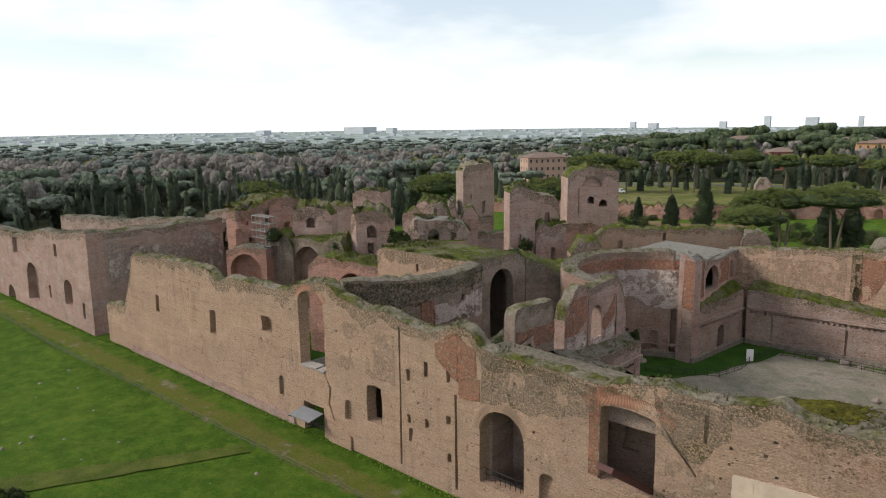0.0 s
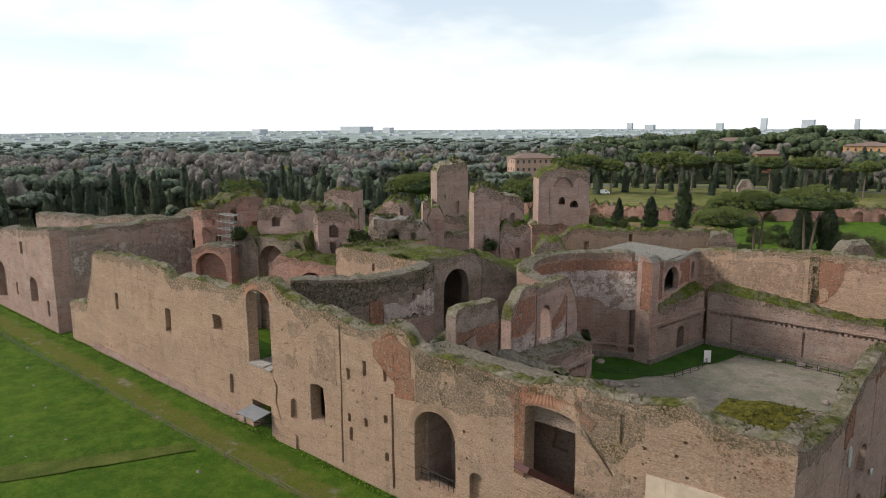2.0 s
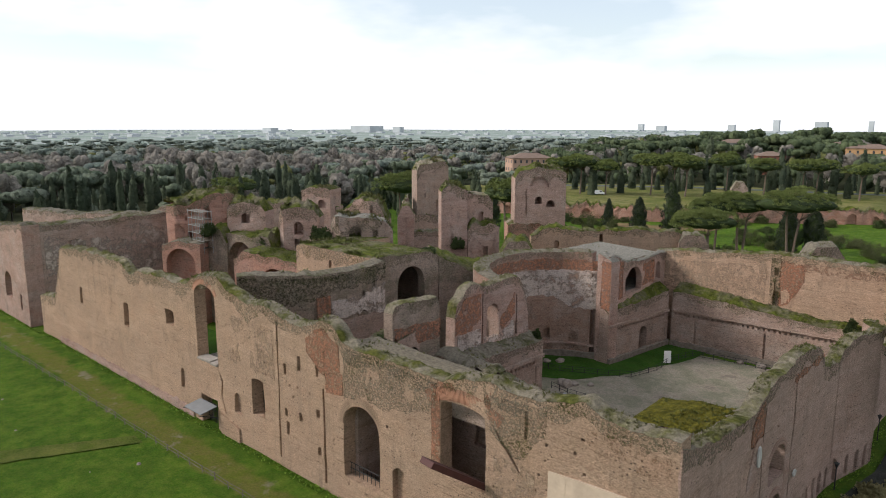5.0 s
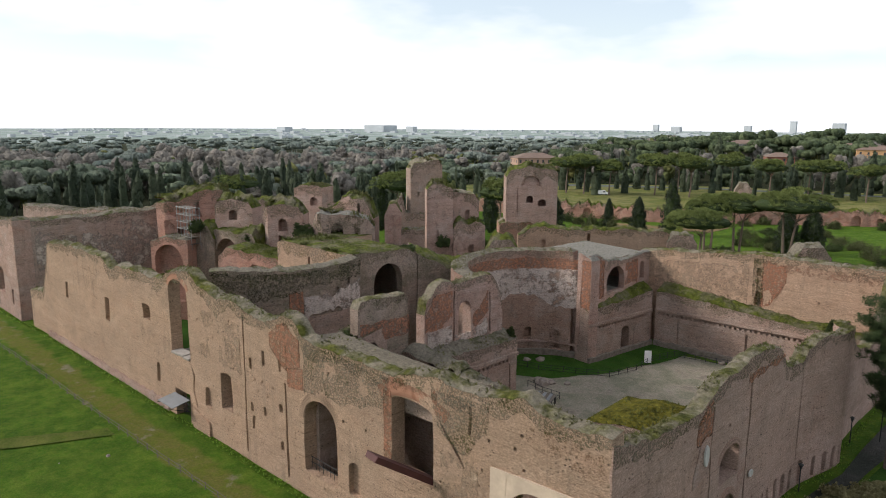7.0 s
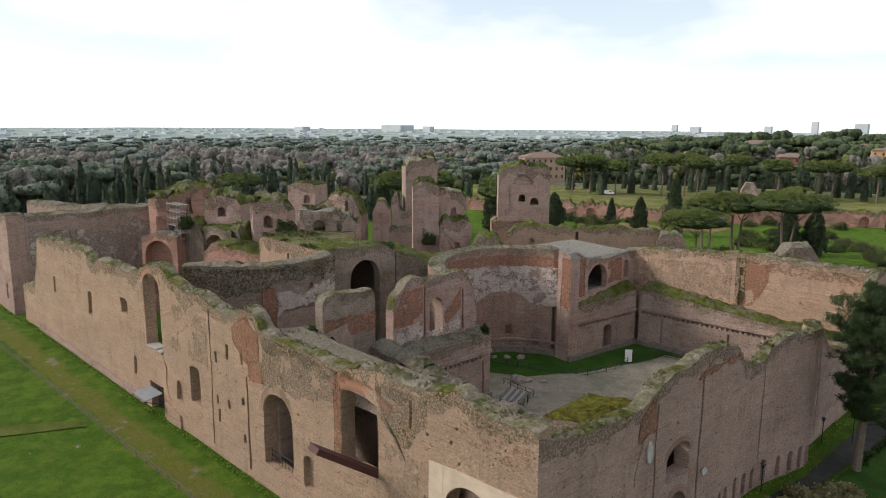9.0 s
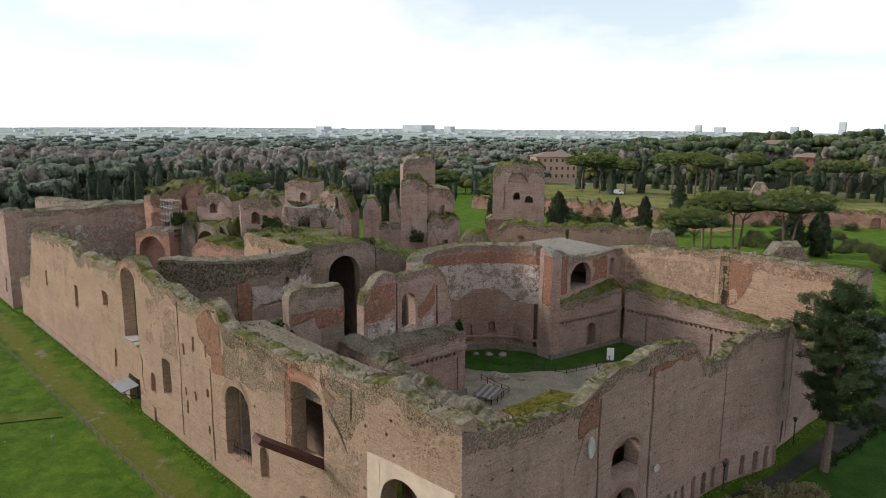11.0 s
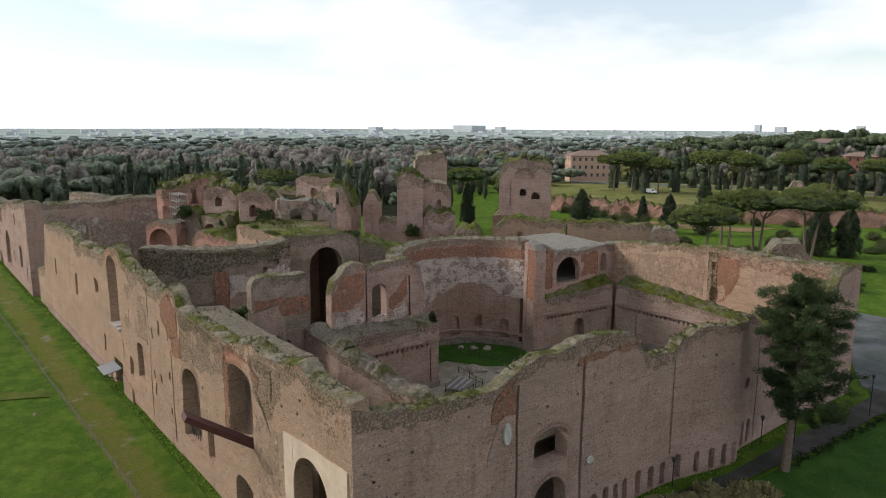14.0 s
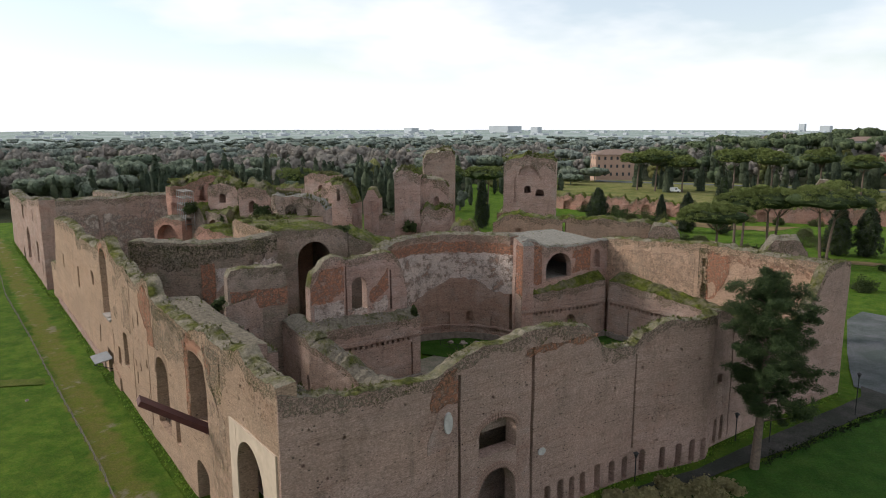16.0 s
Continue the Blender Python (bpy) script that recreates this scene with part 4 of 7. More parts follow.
facing("plaster_coat", "broken pale plaster", apse_path, 8.0, 33.6, [(8, 6.0), (14, 5.5), (19, 8.2), (22, 9.6), (26, 9.4), (29, 7.6), (33.6, 7.8)], [(8, 14.0), (20, 13.8), (33.6, 14.0)], PLASTER_PALE, APSE, 0.10, 0.4, 0.3, 14)
facing("red_brick_band", "redder brick below the rim", apse_path, 6.0, 33.8, [(0, 13.9)], [(0, 15.6)], RED_COAT, APSE, 0.08, 0.5, 0.4, 15)
wall("roof_slab", "pale concrete slab over the vault beside the apse", [(-43.75, 107.0), (-43.85, 124.0)], 12.0, [(0, 15.1), (17, 14.8)], [], base=14.0, rise=0.5, brick=BRICK_GREY, cap=PALE_CAP, rag=0.12, lump=0.1, tufts=0.1, category="roof")
wall("vault_stub", "pale stone floor of the vaulted chamber beside the apse", [(-43.6, 107.8), (-43.8, 123.4)], 11.0, [(0, 9.75), (15.6, 9.75)], [], base=8.8, brick=BRICK_GREY, cap=PALE_CAP, rag=0.05, lump=0.04, tufts=0, lichen=0, category="ruined vault")
# Three unseen walls added to keep light out behind the arch.
wall("brick_wall", "end wall added to darken the vaulted chamber beside the apse", [(-55.4, 106.8), (-44.0, 106.8)], 0.9, [(0, 14.0), (11.4, 14.0)], [], brick=BRICK_GREY, cap=RUBBLE, rag=0.05, lichen=0)
wall("brick_wall", "end wall added to darken the vaulted chamber beside the apse", [(-55.4, 123.3), (-44.0, 123.3)], 0.9, [(0, 14.0), (11.4, 14.0)], [], brick=BRICK_GREY, cap=RUBBLE, rag=0.05, lichen=0)
wall("brick_wall", "inner wall added to darken the vaulted chamber beside the apse", [(-55.5, 106.0), (-56.5, 124.0)], 0.9, [(0, 14.6), (18, 14.2)], [], brick=BRICK_GREY, cap=RUBBLE, rag=0.1)
wall("brick_wall", "red brick pier with a pale pilaster at the corner of the apse", [(-44.9, 105.3), (-42.2, 105.0)], 2.0, [(0, 16.9), (1.5, 16.7), (2.7, 16.0)], [], brick=BRICK_PINK, cap=PALE_CAP)
CORNER = [o for o in bpy.data.objects if str(o.get("label", "")).startswith("red brick pier with a pale pilaster")][0]
facing("red_brick_patch", "raw red brick where the facing has fallen", [(-44.9, 105.3), (-42.2, 105.0)], 0.9, 2.6, [(0, 8.4)], [(0, 16.0)], RED_COAT, CORNER, 0.08, 0.3, 0.3, 58, 0.3)
facing("pilaster", "pale plastered pilaster", [(-44.9, 105.3), (-42.2, 105.0)], 0.1, 0.85, [(0, 2.8)], [(0, 12.2)], BRICK_SIDE, CORNER, 0.14, 0.25, 0.04, 59, 0.05)
PIER2 = wall("brick_wall", "brick pier with an arched window and red patches", [(-43.9, 70.4), (-43.1, 84.4)], 1.5, [(0, 13.8), (0.4, 15.6), (1.3, 16.2), (1.9, 17.1), (3.0, 17.6), (4.4, 17.5), (5.2, 17.0), (12, 17.2), (13.2, 15.8), (14, 12.4)], [arch(6.9, 2.2, 9.6, 14.6), rect(5.0, 0.3, 9.6, 16.2, 0.3, 0.05, 3), rect(11.6, 0.35, 9.6, 15.0, 0.4, 0.08, 3)], brick=BRICK_PINK, cap=MOSS, rag=0.34, putlogs=0.5, lump=0.12).name
PIER1 = wall("brick_wall", "free-standing red and grey brick pier", [(-43.6, 59.9), (-43.3, 67.1)], 1.5, [(0, 16.5), (0.35, 17.2), (3.0, 17.5), (6.8, 17.3), (7.2, 16.7)], [], brick=BRICK_IVY, cap=MOSS, rag=0.3, lump=0.12).name
facing("red_brick_band", "band of redder brick", [(-43.6, 59.9), (-43.3, 67.1)], 0.3, 7.2, [(0, 12.6)], [(0, 14.8)], RED_COAT, bpy.data.objects[PIER1], 0.14, 0.5, 0.3, 19)
facing("plaster_coat", "pale plaster at the foot", [(-43.9, 70.4), (-43.1, 84.4)], 0.5, 4.7, [(0, 9.2)], [(0, 11.6), (4.7, 11.8)], PLASTER_PALE, bpy.data.objects[PIER2], 0.08, 0.4, 0.3, 16)
facing("plaster_coat", "pale plaster at the foot", [(-43.9, 70.4), (-43.1, 84.4)], 5.3, 11.0, [(0, 9.2)], [(5.3, 10.6), (8, 10.2), (11, 11.6)], PLASTER_PALE, bpy.data.objects[PIER2], 0.08, 0.4, 0.4, 17)
facing("red_brick_patch", "raw red brick along the broken edge", [(-43.9, 70.4), (-43.1, 84.4)], 0.15, 4.7, [(0, 11.6), (4.7, 11.9)], [(0, 13.4), (1.6, 16.2), (4.7, 16.2)], RED_COAT, bpy.data.objects[PIER2], 0.06, 0.35, 0.4, 20, 0.3)
facing("red_brick_patch", "redder brick patches", [(-43.9, 70.4), (-43.1, 84.4)], 8.4, 11.2, [(8.4, 11.2), (11.2, 12.2)], [(8.4, 12.2), (11.2, 15.2)], RED_COAT, bpy.data.objects[PIER2], 0.08, 0.4, 0.5, 18)
wall("brick_wall", "broken brown wall below the free-standing pier", [(-57.0, 60.2), (-50, 59.2), (-43.2, 59.4)], 4.5, [(0, 9.0), (6, 10.5), (10, 13.0), (13.8, 13.2)], [rect(8, 0.8, 6.0, 7.2, 0.6, 0.2, 4)], rise=0.8, brick=BRICK_GREY, cap=RUBBLE, rag=0.6, rough=0.4)
wall("brick_wall", "lower court wall with corbel holes below the pier", [(-41.6, 66.8), (-41.2, 85.4)], 2.4, [(0, 8.8), (18.6, 8.4)], corbels(1.2, 20, 5.4) + [rect(17.2, 0.3, -0.4, 5.0, 0.3, 0.04, 3)], rise=0.9, brick=BRICK_GREY, cap=RUBBLE)
wall("brick_wall", "grey rubble gallery wall inside the facade", [(-44.2, 66.4), (-34, 65.6), (-28, 68.0), (-20.5, 69.4)], 2.4, [(0, 10.6), (10, 10.2), (17, 7.2), (24, 6.4)], [rect(6.5, 1.3, 3.2, 6.2, 0.0, 0.1, 3), rect(9.6, 0.9, 3.2, 6.2, 0.0, 0.1, 3)], rise=0.5, brick=BRICK_GREY, cap=RUBBLE, rag=0.5)
# Added enclosure behind the side wall: shuts light out of its arched openings.
wall("vault_stub", "crumbling roof of a vaulted chamber", [(-13.2, 66.0), (-7.66, 66.0)], 11.0, [(0, 9.0), (3.9, 9.4)], [], base=9.3 - 0.9, brick=BRICK_GREY, cap=RUBBLE, rag=0.15, category="ruined vault")
wall("brick_wall", "cross wall of a vaulted chamber", [(-13.2, 65.6), (-7.72, 65.6)], 0.9, [(0, 9.0), (3.8, 9.4)], [], brick=BRICK_GREY, cap=RUBBLE, rag=0.1)
wall("brick_wall", "cross wall of a vaulted chamber", [(-13.2, 76.6), (-7.72, 76.6)], 0.9, [(0, 9.0), (3.8, 9.4)], [], brick=BRICK_GREY, cap=RUBBLE, rag=0.1)
wall("brick_wall", "inner wall of a vaulted chamber", [(-13.2, 65.6), (-13.2, 77.4)], 0.8, [(0, 8.6), (11.8, 8.6)], [], brick=BRICK_GREY, cap=RUBBLE, rag=0.1)
# chambers behind the facade; some walls and roofs are unseen, added to darken openings
wall("vault_stub", "rubble vault behind the facade with a trodden top", [(-41.2, 52.25), (-21.0, 52.25)], 3.5, [(0, 16.0), (8, 15.7), (13, 15.6), (20.2, 15.9)], [], base=12.0, rise=-0.4, lump=0.1, brick=BRICK_GREY, cap=TRODDEN_TOP, rag=0.15, tufts=0.3, category="ruined vault")
wall("brick_wall", "inner wall of the gallery behind the facade", [(-42.5, 55.8), (-21.0, 55.8)], 0.9, [(0, 14.6), (21.5, 14.4)], [arch(5, 2.4, 2, 7, 0.5), rect(15, 1.6, 8, 11, 0.6, 0.2, 3), arch(18.0, 2.6, -0.5, 4, 0.6)], brick=BRICK_GREY, cap=RUBBLE, rag=0.2)
wall("brick_wall", "end wall added to keep the gallery behind the facade dark", [(-41.6, 56.0), (-41.6, 52.25)], 0.9, [(0, 14.0), (2.8, 14.0)], [], brick=BRICK_GREY, cap=RUBBLE, rag=0.1)
wall("brick_wall", "inner wall of the corner chamber", [(-21.0, 57.6), (-7.72, 57.6)], 0.9, [(0, 11.2), (11.6, 11.0)], [rect(4, 1.2, 7.5, 9.5, 0.5, 0.1, 4)], brick=BRICK_GREY, cap=RUBBLE, rag=0.3)
wall("vault_stub", "rubble roof of the corner chamber", [(-21.0, 52.25), (-7.72, 52.25)], 4.4, [(0, 11.6), (11.6, 11.8)], [], base=10.8, rise=-0.5, brick=BRICK_GREY, cap=RUBBLE, rag=0.2, category="ruined vault")
# Unseen roofs and rear walls, added so window and doorway look dark.
wall("vault_stub", "rubble roof of the chambers behind the facade", [(-63.2, 52.25), (-43.4, 52.25)], 6.2, [(0, 9.2), (19.8, 9.4)], [], base=8.5, brick=BRICK_GREY, cap=RUBBLE, rag=0.2, category="ruined vault")
wall("brick_wall", "inner wall of the chambers behind the facade", [(-63.2, 59.6), (-55.0, 59.6)], 0.9, [(0, 9.2), (8.2, 9.2)], [], brick=BRICK_GREY, cap=RUBBLE, rag=0.2)
wall("vault_stub", "stone sill with a roof added to darken the doorway", [(-71.0, 52.25), (-63.6, 52.25)], 3.0, [(0, 7.4), (7.4, 7.5)], [], base=6.6, brick=BRICK_GREY, cap=PALE_CAP, rag=0.1, tufts=0, category="ruined vault")
wall("brick_wall", "rear wall added to darken the doorway", [(-71.0, 56.0), (-63.6, 56.0)], 0.8, [(0, 7.4), (7.4, 7.4)], [], brick=BRICK_GREY, cap=RUBBLE, rag=0.1)
wall("vault_stub", "yellow-green grassy remains of a vault beside the court", [(-20.2, 69.4), (-10.6, 69.6)], 8.4, [(0, 8.2), (4, 8.9), (9.6, 9.2)], [], brick=BRICK_GREY, cap=TURF_DRY, rag=0.2, category="ruined vault")

for who, pth, ln, zz in (("lower cornice wall of the court with corbel", [(-39.6, 121.6), (-8.0, 122.4)], 31.4, 5.6), ("lower cornice wall of the court with an arched", [(-42.4, 104.9), (-40.2, 121.4)], 16.5, 5.4), ("lower court wall with corbel", [(-41.6, 66.8), (-41.2, 85.4)], 18.5, 6.1)):
    owner = [o for o in bpy.data.objects if str(o.get("label", "")).startswith(who)][0]
    facing("cornice", "projecting grey cornice", pth, 0.1, ln, [(0, zz)], [(0, zz + 0.45)], BRICK_GREY, owner, 0.38, 0.5, 0.10, 31)
    facing("plinth", "worn stone plinth", pth, 0.1, ln, [(0, -1.0)], [(0, 0.35)], ROCKY, owner, 0.55, 0.5, 0.18, 32)
facing("plinth", "worn stone plinth", apse_path, 14.4, 33.6, [(0, -1.0)], [(0, 0.5)], ROCKY, APSE, 0.5, 0.5, 0.15, 33)
facing("ledge", "broken brick ledge", apse_path, 14.4, 33.6, [(0, 1.5)], [(0, 1.8)], BRICK_PINK, APSE, 0.22, 0.5, 0.12, 34)

# ---- halls behind ----
wall("brick_wall", "grey ivy-grown wall with remains of white plaster", [(-64.3, 53.4), (-62.0, 57.2), (-59.2, 61.0), (-58.0, 66.0), (-57.8, 72.0)], 2.3, [(0, 18.7), (4, 18.7), (9, 18.2), (14, 18.3), (20.3, 18.9)], [rect(16.4, 0.6, 12.6, 15.5, 0.4, 0.05, 5), rect(18.2, 0.5, 13, 16.5, 0.3, 0.05, 6)], brick=BRICK_IVY, cap=RUBBLE, rag=0.25, tufts=0.6)
IVYW = [o for o in bpy.data.objects if o.type == "MESH" and str(o.get("label", "")).startswith("grey ivy-grown")][0]
facing("brick_face", "brown brick below the plaster", [(-64.3, 53.4), (-62.0, 57.2), (-59.2, 61.0), (-58.0, 66.0), (-57.8, 72.0)], 10.2, 20.0, [(0, -1)], [(10.2, 12.0), (20, 12.4)], BRICK_GREY, IVYW, 0.15, 0.5, 0.3, 22)
ivy_path = [(-64.3, 53.4), (-62.0, 57.2), (-59.2, 61.0), (-58.0, 66.0), (-57.8, 72.0)]
facing("ivy_growth", "grey-green ivy hanging from the top", ivy_path, 0.3, 20.2, [(0, 15.6), (6, 14.6), (9, 15.4), (14, 16.2), (20.2, 16.6)], [(0, 18.6), (9, 18.1), (14, 18.2), (20.2, 18.7)], IVY_COAT, IVYW, 0.10, 0.4, 0.5, 91, 0.2)
facing("plaster_coat", "broken white plaster", ivy_path, 11.5, 20.0, [(11.5, 11.8), (15, 12.8), (20, 12.2)], [(11.5, 15.0), (16, 14.6), (20, 16.0)], PLASTER_PALE, IVYW, 0.20, 0.4, 0.6, 92, 0.6)
facing("red_brick_patch", "redder brick at the broken edge", ivy_path, 9.6, 11.4, [(0, 8.0)], [(0, 15.5)], RED_COAT, IVYW, 0.18, 0.4, 0.4, 93, 0.5)
wall("brick_wall", "mossy wall with a great dark archway", [(-59.4, 72.2), (-59.3, 84.0)], 1.3, [(0, 18.9), (10, 18.7), (11.8, 17.6)], [arch(6.2, 5.4, 1.0, 17.0)], brick=BRICK_IVY, cap=TURF_TOP, rag=0.25, lump=0.1)
wall("vault_stub", "grass-grown vault over the dark hall behind the archway", [(-60.75, 73.15), (-60.7, 84.0)], 11.6, [(0, 18.8), (9, 18.7), (10.8, 18.0)], [], base=17.4, brick=BRICK_IVY, cap=TURF_TOP, rag=0.15, lump=0.1, category="ruined vault")
# Unseen wall added so light enters this hall only through the arch.
wall("brick_wall", "rear side of the dark hall behind the archway", [(-72.4, 84.0), (-60.7, 84.0)], 1.0, [(0, 17.8), (11.7, 17.8)], [], brick=BRICK_IVY, cap=TURF_TOP, rag=0.1)
wall("rubble_slope", "green rubble slope beside the great archway", [(-59.2, 84.1), (-57.0, 88.0), (-54.5, 90.0)], 6.0, [(0, 17.4), (2, 16.6), (5, 15.2), (7.7, 15.0)], [], rise=0.8, brick=BRICK_IVY, cap=TURF_TOP, rag=0.4, lump=0.5, category="rubble")
wall("brick_hall", "tan brick hall block with a grass-grown roof", [(-79.5, 73.0), (-59.5, 72.1)], 0.9, [(0, 18.2), (1.5, 18.8), (20, 18.7)], [rect(9.0, 0.6, 16.0, 17.2, 0.5, 0.05, 2)], brick=BRICK, cap=TURF_TOP, rag=0.12, category="ruined hall", lump=0.1)
wall("brick_hall", "western mass of the grass-roofed hall", [(-79.5, 73.92), (-72.5, 73.62)], 12.5, [(0, 18.4), (1.5, 18.8), (7, 18.8)], [], brick=BRICK, cap=TURF_TOP, rag=0.12, category="ruined hall", lump=0.1)
wall("brick_tower", "tall double brick pier with grass on its top", [(-76.4, 103.1), (-73.3, 106.8)], 4.5, [(0, 24.8), (0.8, 25.6), (3, 25.6), (4.8, 24.8)], [rect(2.0, 0.5, 15, 17, 0.4, 0.1, 2)], brick=BRICK_PINK, cap=TURF_TOP, category="ruined tower", rag=0.4, lump=0.5)
wall("brick_tower", "lower brick pier joined to the taller one", [(-74.5, 107.7), (-71.7, 112.3)], 5.0, [(0, 24.0), (4.4, 23.8), (5.3, 22.4)], [rect(3.0, 0.9, 18.0, 20.6, 0.8, 0.1, 4), rect(3.0, 3.6, 13.4, 17.6, 0.5, 0.4, 5)], brick=BRICK_PINK, cap=MOSS, category="ruined tower", rag=0.3)
wall("brick_buttress", "broken brick foot of the double pier with a grassy ledge", [(-72.9, 106.6), (-69.8, 111.9)], 2.2, [(0, 17.6), (1.2, 19.0), (3.0, 18.2), (4.2, 18.8), (6.1, 17.8)], [rect(3.4, 0.9, 12.0, 14.4, 0.8, 0.15, 6)], brick=BRICK_PINK, cap=TURF_TOP, category="ruined tower", rag=0.4, lump=0.5, rough=0.4)
wall("brick_tower", "tall square brick pier with round holes and a grassy top", [(-85.9, 138.0), (-77.4, 146.0)], 8.0, [(0, 24.6), (1.0, 26.2), (5, 27.0), (11.0, 26.3), (11.7, 25.4)], [arch(5.4, 1.5, 18.7, 20.4, 3.5), arch(8.2, 1.9, 18.0, 19.6, 3.5), arch(5.6, 4.4, 22.6, 25.0, 0.7), rect(2.6, 0.4, 16, 22, 0.25, 0.1, 3)], brick=BRICK_PINK, cap=TURF_TOP, category="ruined tower", putlogs=0.3, lump=0.5)
wall("brick_buttress", "battered brick foot of the tall pier", [(-86.8, 136.9), (-78.0, 145.2)], 9.0, [(0, 13.5), (2, 14.5), (12, 13.2)], [], brick=BRICK_RED, cap=MOSS, category="ruined tower", rag=0.5)
wall("brick_tower", "slender grey brick pier rising over the ruins", [(-115.0, 135.6), (-110.6, 142.6)], 6.0, [(0, 25.2), (0.8, 26.4), (4.0, 26.8), (7.4, 27.1), (8.2, 26.2)], [rect(5.4, 0.9, 14.5, 17.5, 0.8, 0.1, 2), rect(2.0, 0.5, 18, 19.2, 0.5, 0.1, 2)], brick=BRICK_GREY, cap=MOSS, category="ruined tower", rag=0.5, lump=0.6)
wall("brick_buttress", "stepped brick foot of the slender pier", [(-117.5, 133.0), (-110.0, 141.4)], 5.0, [(0, 16.8), (1.5, 18.5), (2.2, 14.0), (11.2, 13.0)], [], brick=BRICK_PINK, cap=RUBBLE, category="ruined tower", rag=0.3)
wall("brick_wall", "low brick wall with a grassy top behind the court", [(-69, 121.0), (-61, 128.0), (-45.0, 146.5)], 2.6, [(0, 15.2), (3, 16.8), (8, 16.4), (20, 16.2), (35, 15.4)], [rect(5.0, 0.9, 12.6, 14.2, 0.7, 0.2, 2), rect(13.8, 0.7, 12.8, 15.6, 0.0, 0.1, 2)], brick=BRICK, cap=TURF_TOP, rag=0.4, lump=0.4)
wall("rubble_mound", "mossy rubble mound on the wall tops", [(-66, 107.5), (-61.5, 111.5)], 4.0, [(0, 14.0), (1.5, 16.2), (4.5, 16.2), (6, 14.2)], [], brick=BRICK_GREY, cap=TURF_TOP, rag=0.2, lump=0.8, category="rubble")
wall("rubble_mound", "rounded vault stump behind the rear wall", [(-48.0, 141.6), (-43.4, 145.0)], 3.5, [(0, 13.6), (1, 15.2), (4.6, 15.2), (5.7, 13.6)], [], brick=BRICK_GREY, cap=RUBBLE, rag=0.2, lump=0.5, category="rubble")
wall("rubble_mound", "domed grey vault stump behind the rear wall", [(-24.2, 140.5), (-19.4, 145.0)], 3.6, [(0, 13.6), (1.4, 15.9), (5.0, 16.0), (6.5, 14.0)], [], brick=BRICK_GREY, cap=RUBBLE, rag=0.15, lump=0.5, category="rubble")
wall("brick_wall", "orange brick wall with a large blind arch", [(-116.6, 69.0), (-109.0, 72.6)], 4.0, [(0, 14.4), (3.5, 15.2), (8.4, 14.8)], [arch(4.0, 6.4, 3.0, 13.9, 1.5)], brick=BRICK_RED, cap=RUBBLE)
wall("brick_hall", "red brick block with small dark windows", [(-123.4, 73.6), (-119.8, 74.0), (-119.2, 80.5), (-116.0, 86.0)], 7.0, [(0, 20.8), (6.5, 21.0), (8.2, 21.8), (11.5, 23.2), (14.5, 23.0), (16.4, 21.6)], [rect(6.2, 1.1, 13.6, 15.6, 1.6, 0.08, 2), rect(9.8, 1.4, 17.6, 20.8, 1.8, 0.3, 3), rect(5.4, 0.5, 18.0, 18.9, 0.6, 0.05, 2), rect(13.6, 1.0, 16.0, 18.0, 1.0, 0.15, 4)], brick=BRICK_RED, cap=TURF_TOP, category="ruined hall", rag=0.4, lump=0.8)
wall("brick_hall", "ruined brick block with an arched window", [(-107.8, 77.8), (-101.4, 82.0)], 4.0, [(0, 20.8), (0.5, 21.8), (1.6, 22.4), (5.4, 22.4), (6.8, 21.8), (7.6, 20.6)], [arch(3.6, 1.7, 18.5, 20.4, 2.0)], brick=BRICK_PINK, cap=TURF_TOP, category="ruined hall", rag=0.4, lump=0.9, rough=0.3)
wall("brick_hall", "ruined brick block with a tall niche", [(-92.4, 78.9), (-90.4, 77.9), (-85.4, 82.2)], 4.0, [(0, 20.8), (0.6, 22.0), (2.4, 22.6), (6.0, 22.7), (8.0, 22.2), (8.8, 20.8)], [arch(5.2, 1.6, 18.2, 20.4, 2.0), rect(5.0, 1.0, 15.4, 17.4, 1.2, 0.25, 6)], brick=BRICK_PINK, cap=TURF_TOP, category="ruined hall", rag=0.45, lump=0.9, rough=0.3)
wall("brick_hall", "brick block with a pale stone slab roof", [(-79.6, 80.0), (-77.6, 79.6), (-71.8, 86.6)], 4.5, [(0, 20.6), (0.8, 22.0), (2.4, 22.3), (8.6, 22.0), (10.4, 21.0), (11.1, 19.6)], [arch(5.0, 2.0, 18.4, 20.8, 2.2), rect(8.2, 0.8, 18.8, 20.0, 1.0, 0.2, 2)], brick=BRICK_GREY, cap=PALE_CAP, category="ruined hall", rag=0.4, rough=0.35)
wall("brick_wall", "terrace wall with a wide dark archway", [(-109.5, 76.6), (-93.0, 78.0)], 8.0, [(0, 15.8), (3, 16.8), (16.5, 16.8)], [arch(7.0, 7.6, 4.0, 15.6, 5.0)], brick=BRICK_IVY, cap=TURF_TOP, rag=0.3)
wall("brick_wall", "orange brick wall with a low dark arch", [(-94.0, 70.6), (-78.5, 73.4)], 6.0, [(0, 14.4), (2, 16.0), (15.7, 15.4)], [arch(9.5, 6.6, 5.0, 13.9, 4.0)], brick=BRICK_RED, cap=TURF_TOP, rag=0.3)
wall("rubble_mound", "ivy-grown stump of masonry", [(-112.0, 74.2), (-106.0, 76.4)], 4.0, [(0, 14.0), (1.5, 17.0), (5, 17.4), (6.4, 14.6)], [], brick=BRICK_IVY, cap=TURF_TOP, rag=0.5, lump=0.9, category="rubble")
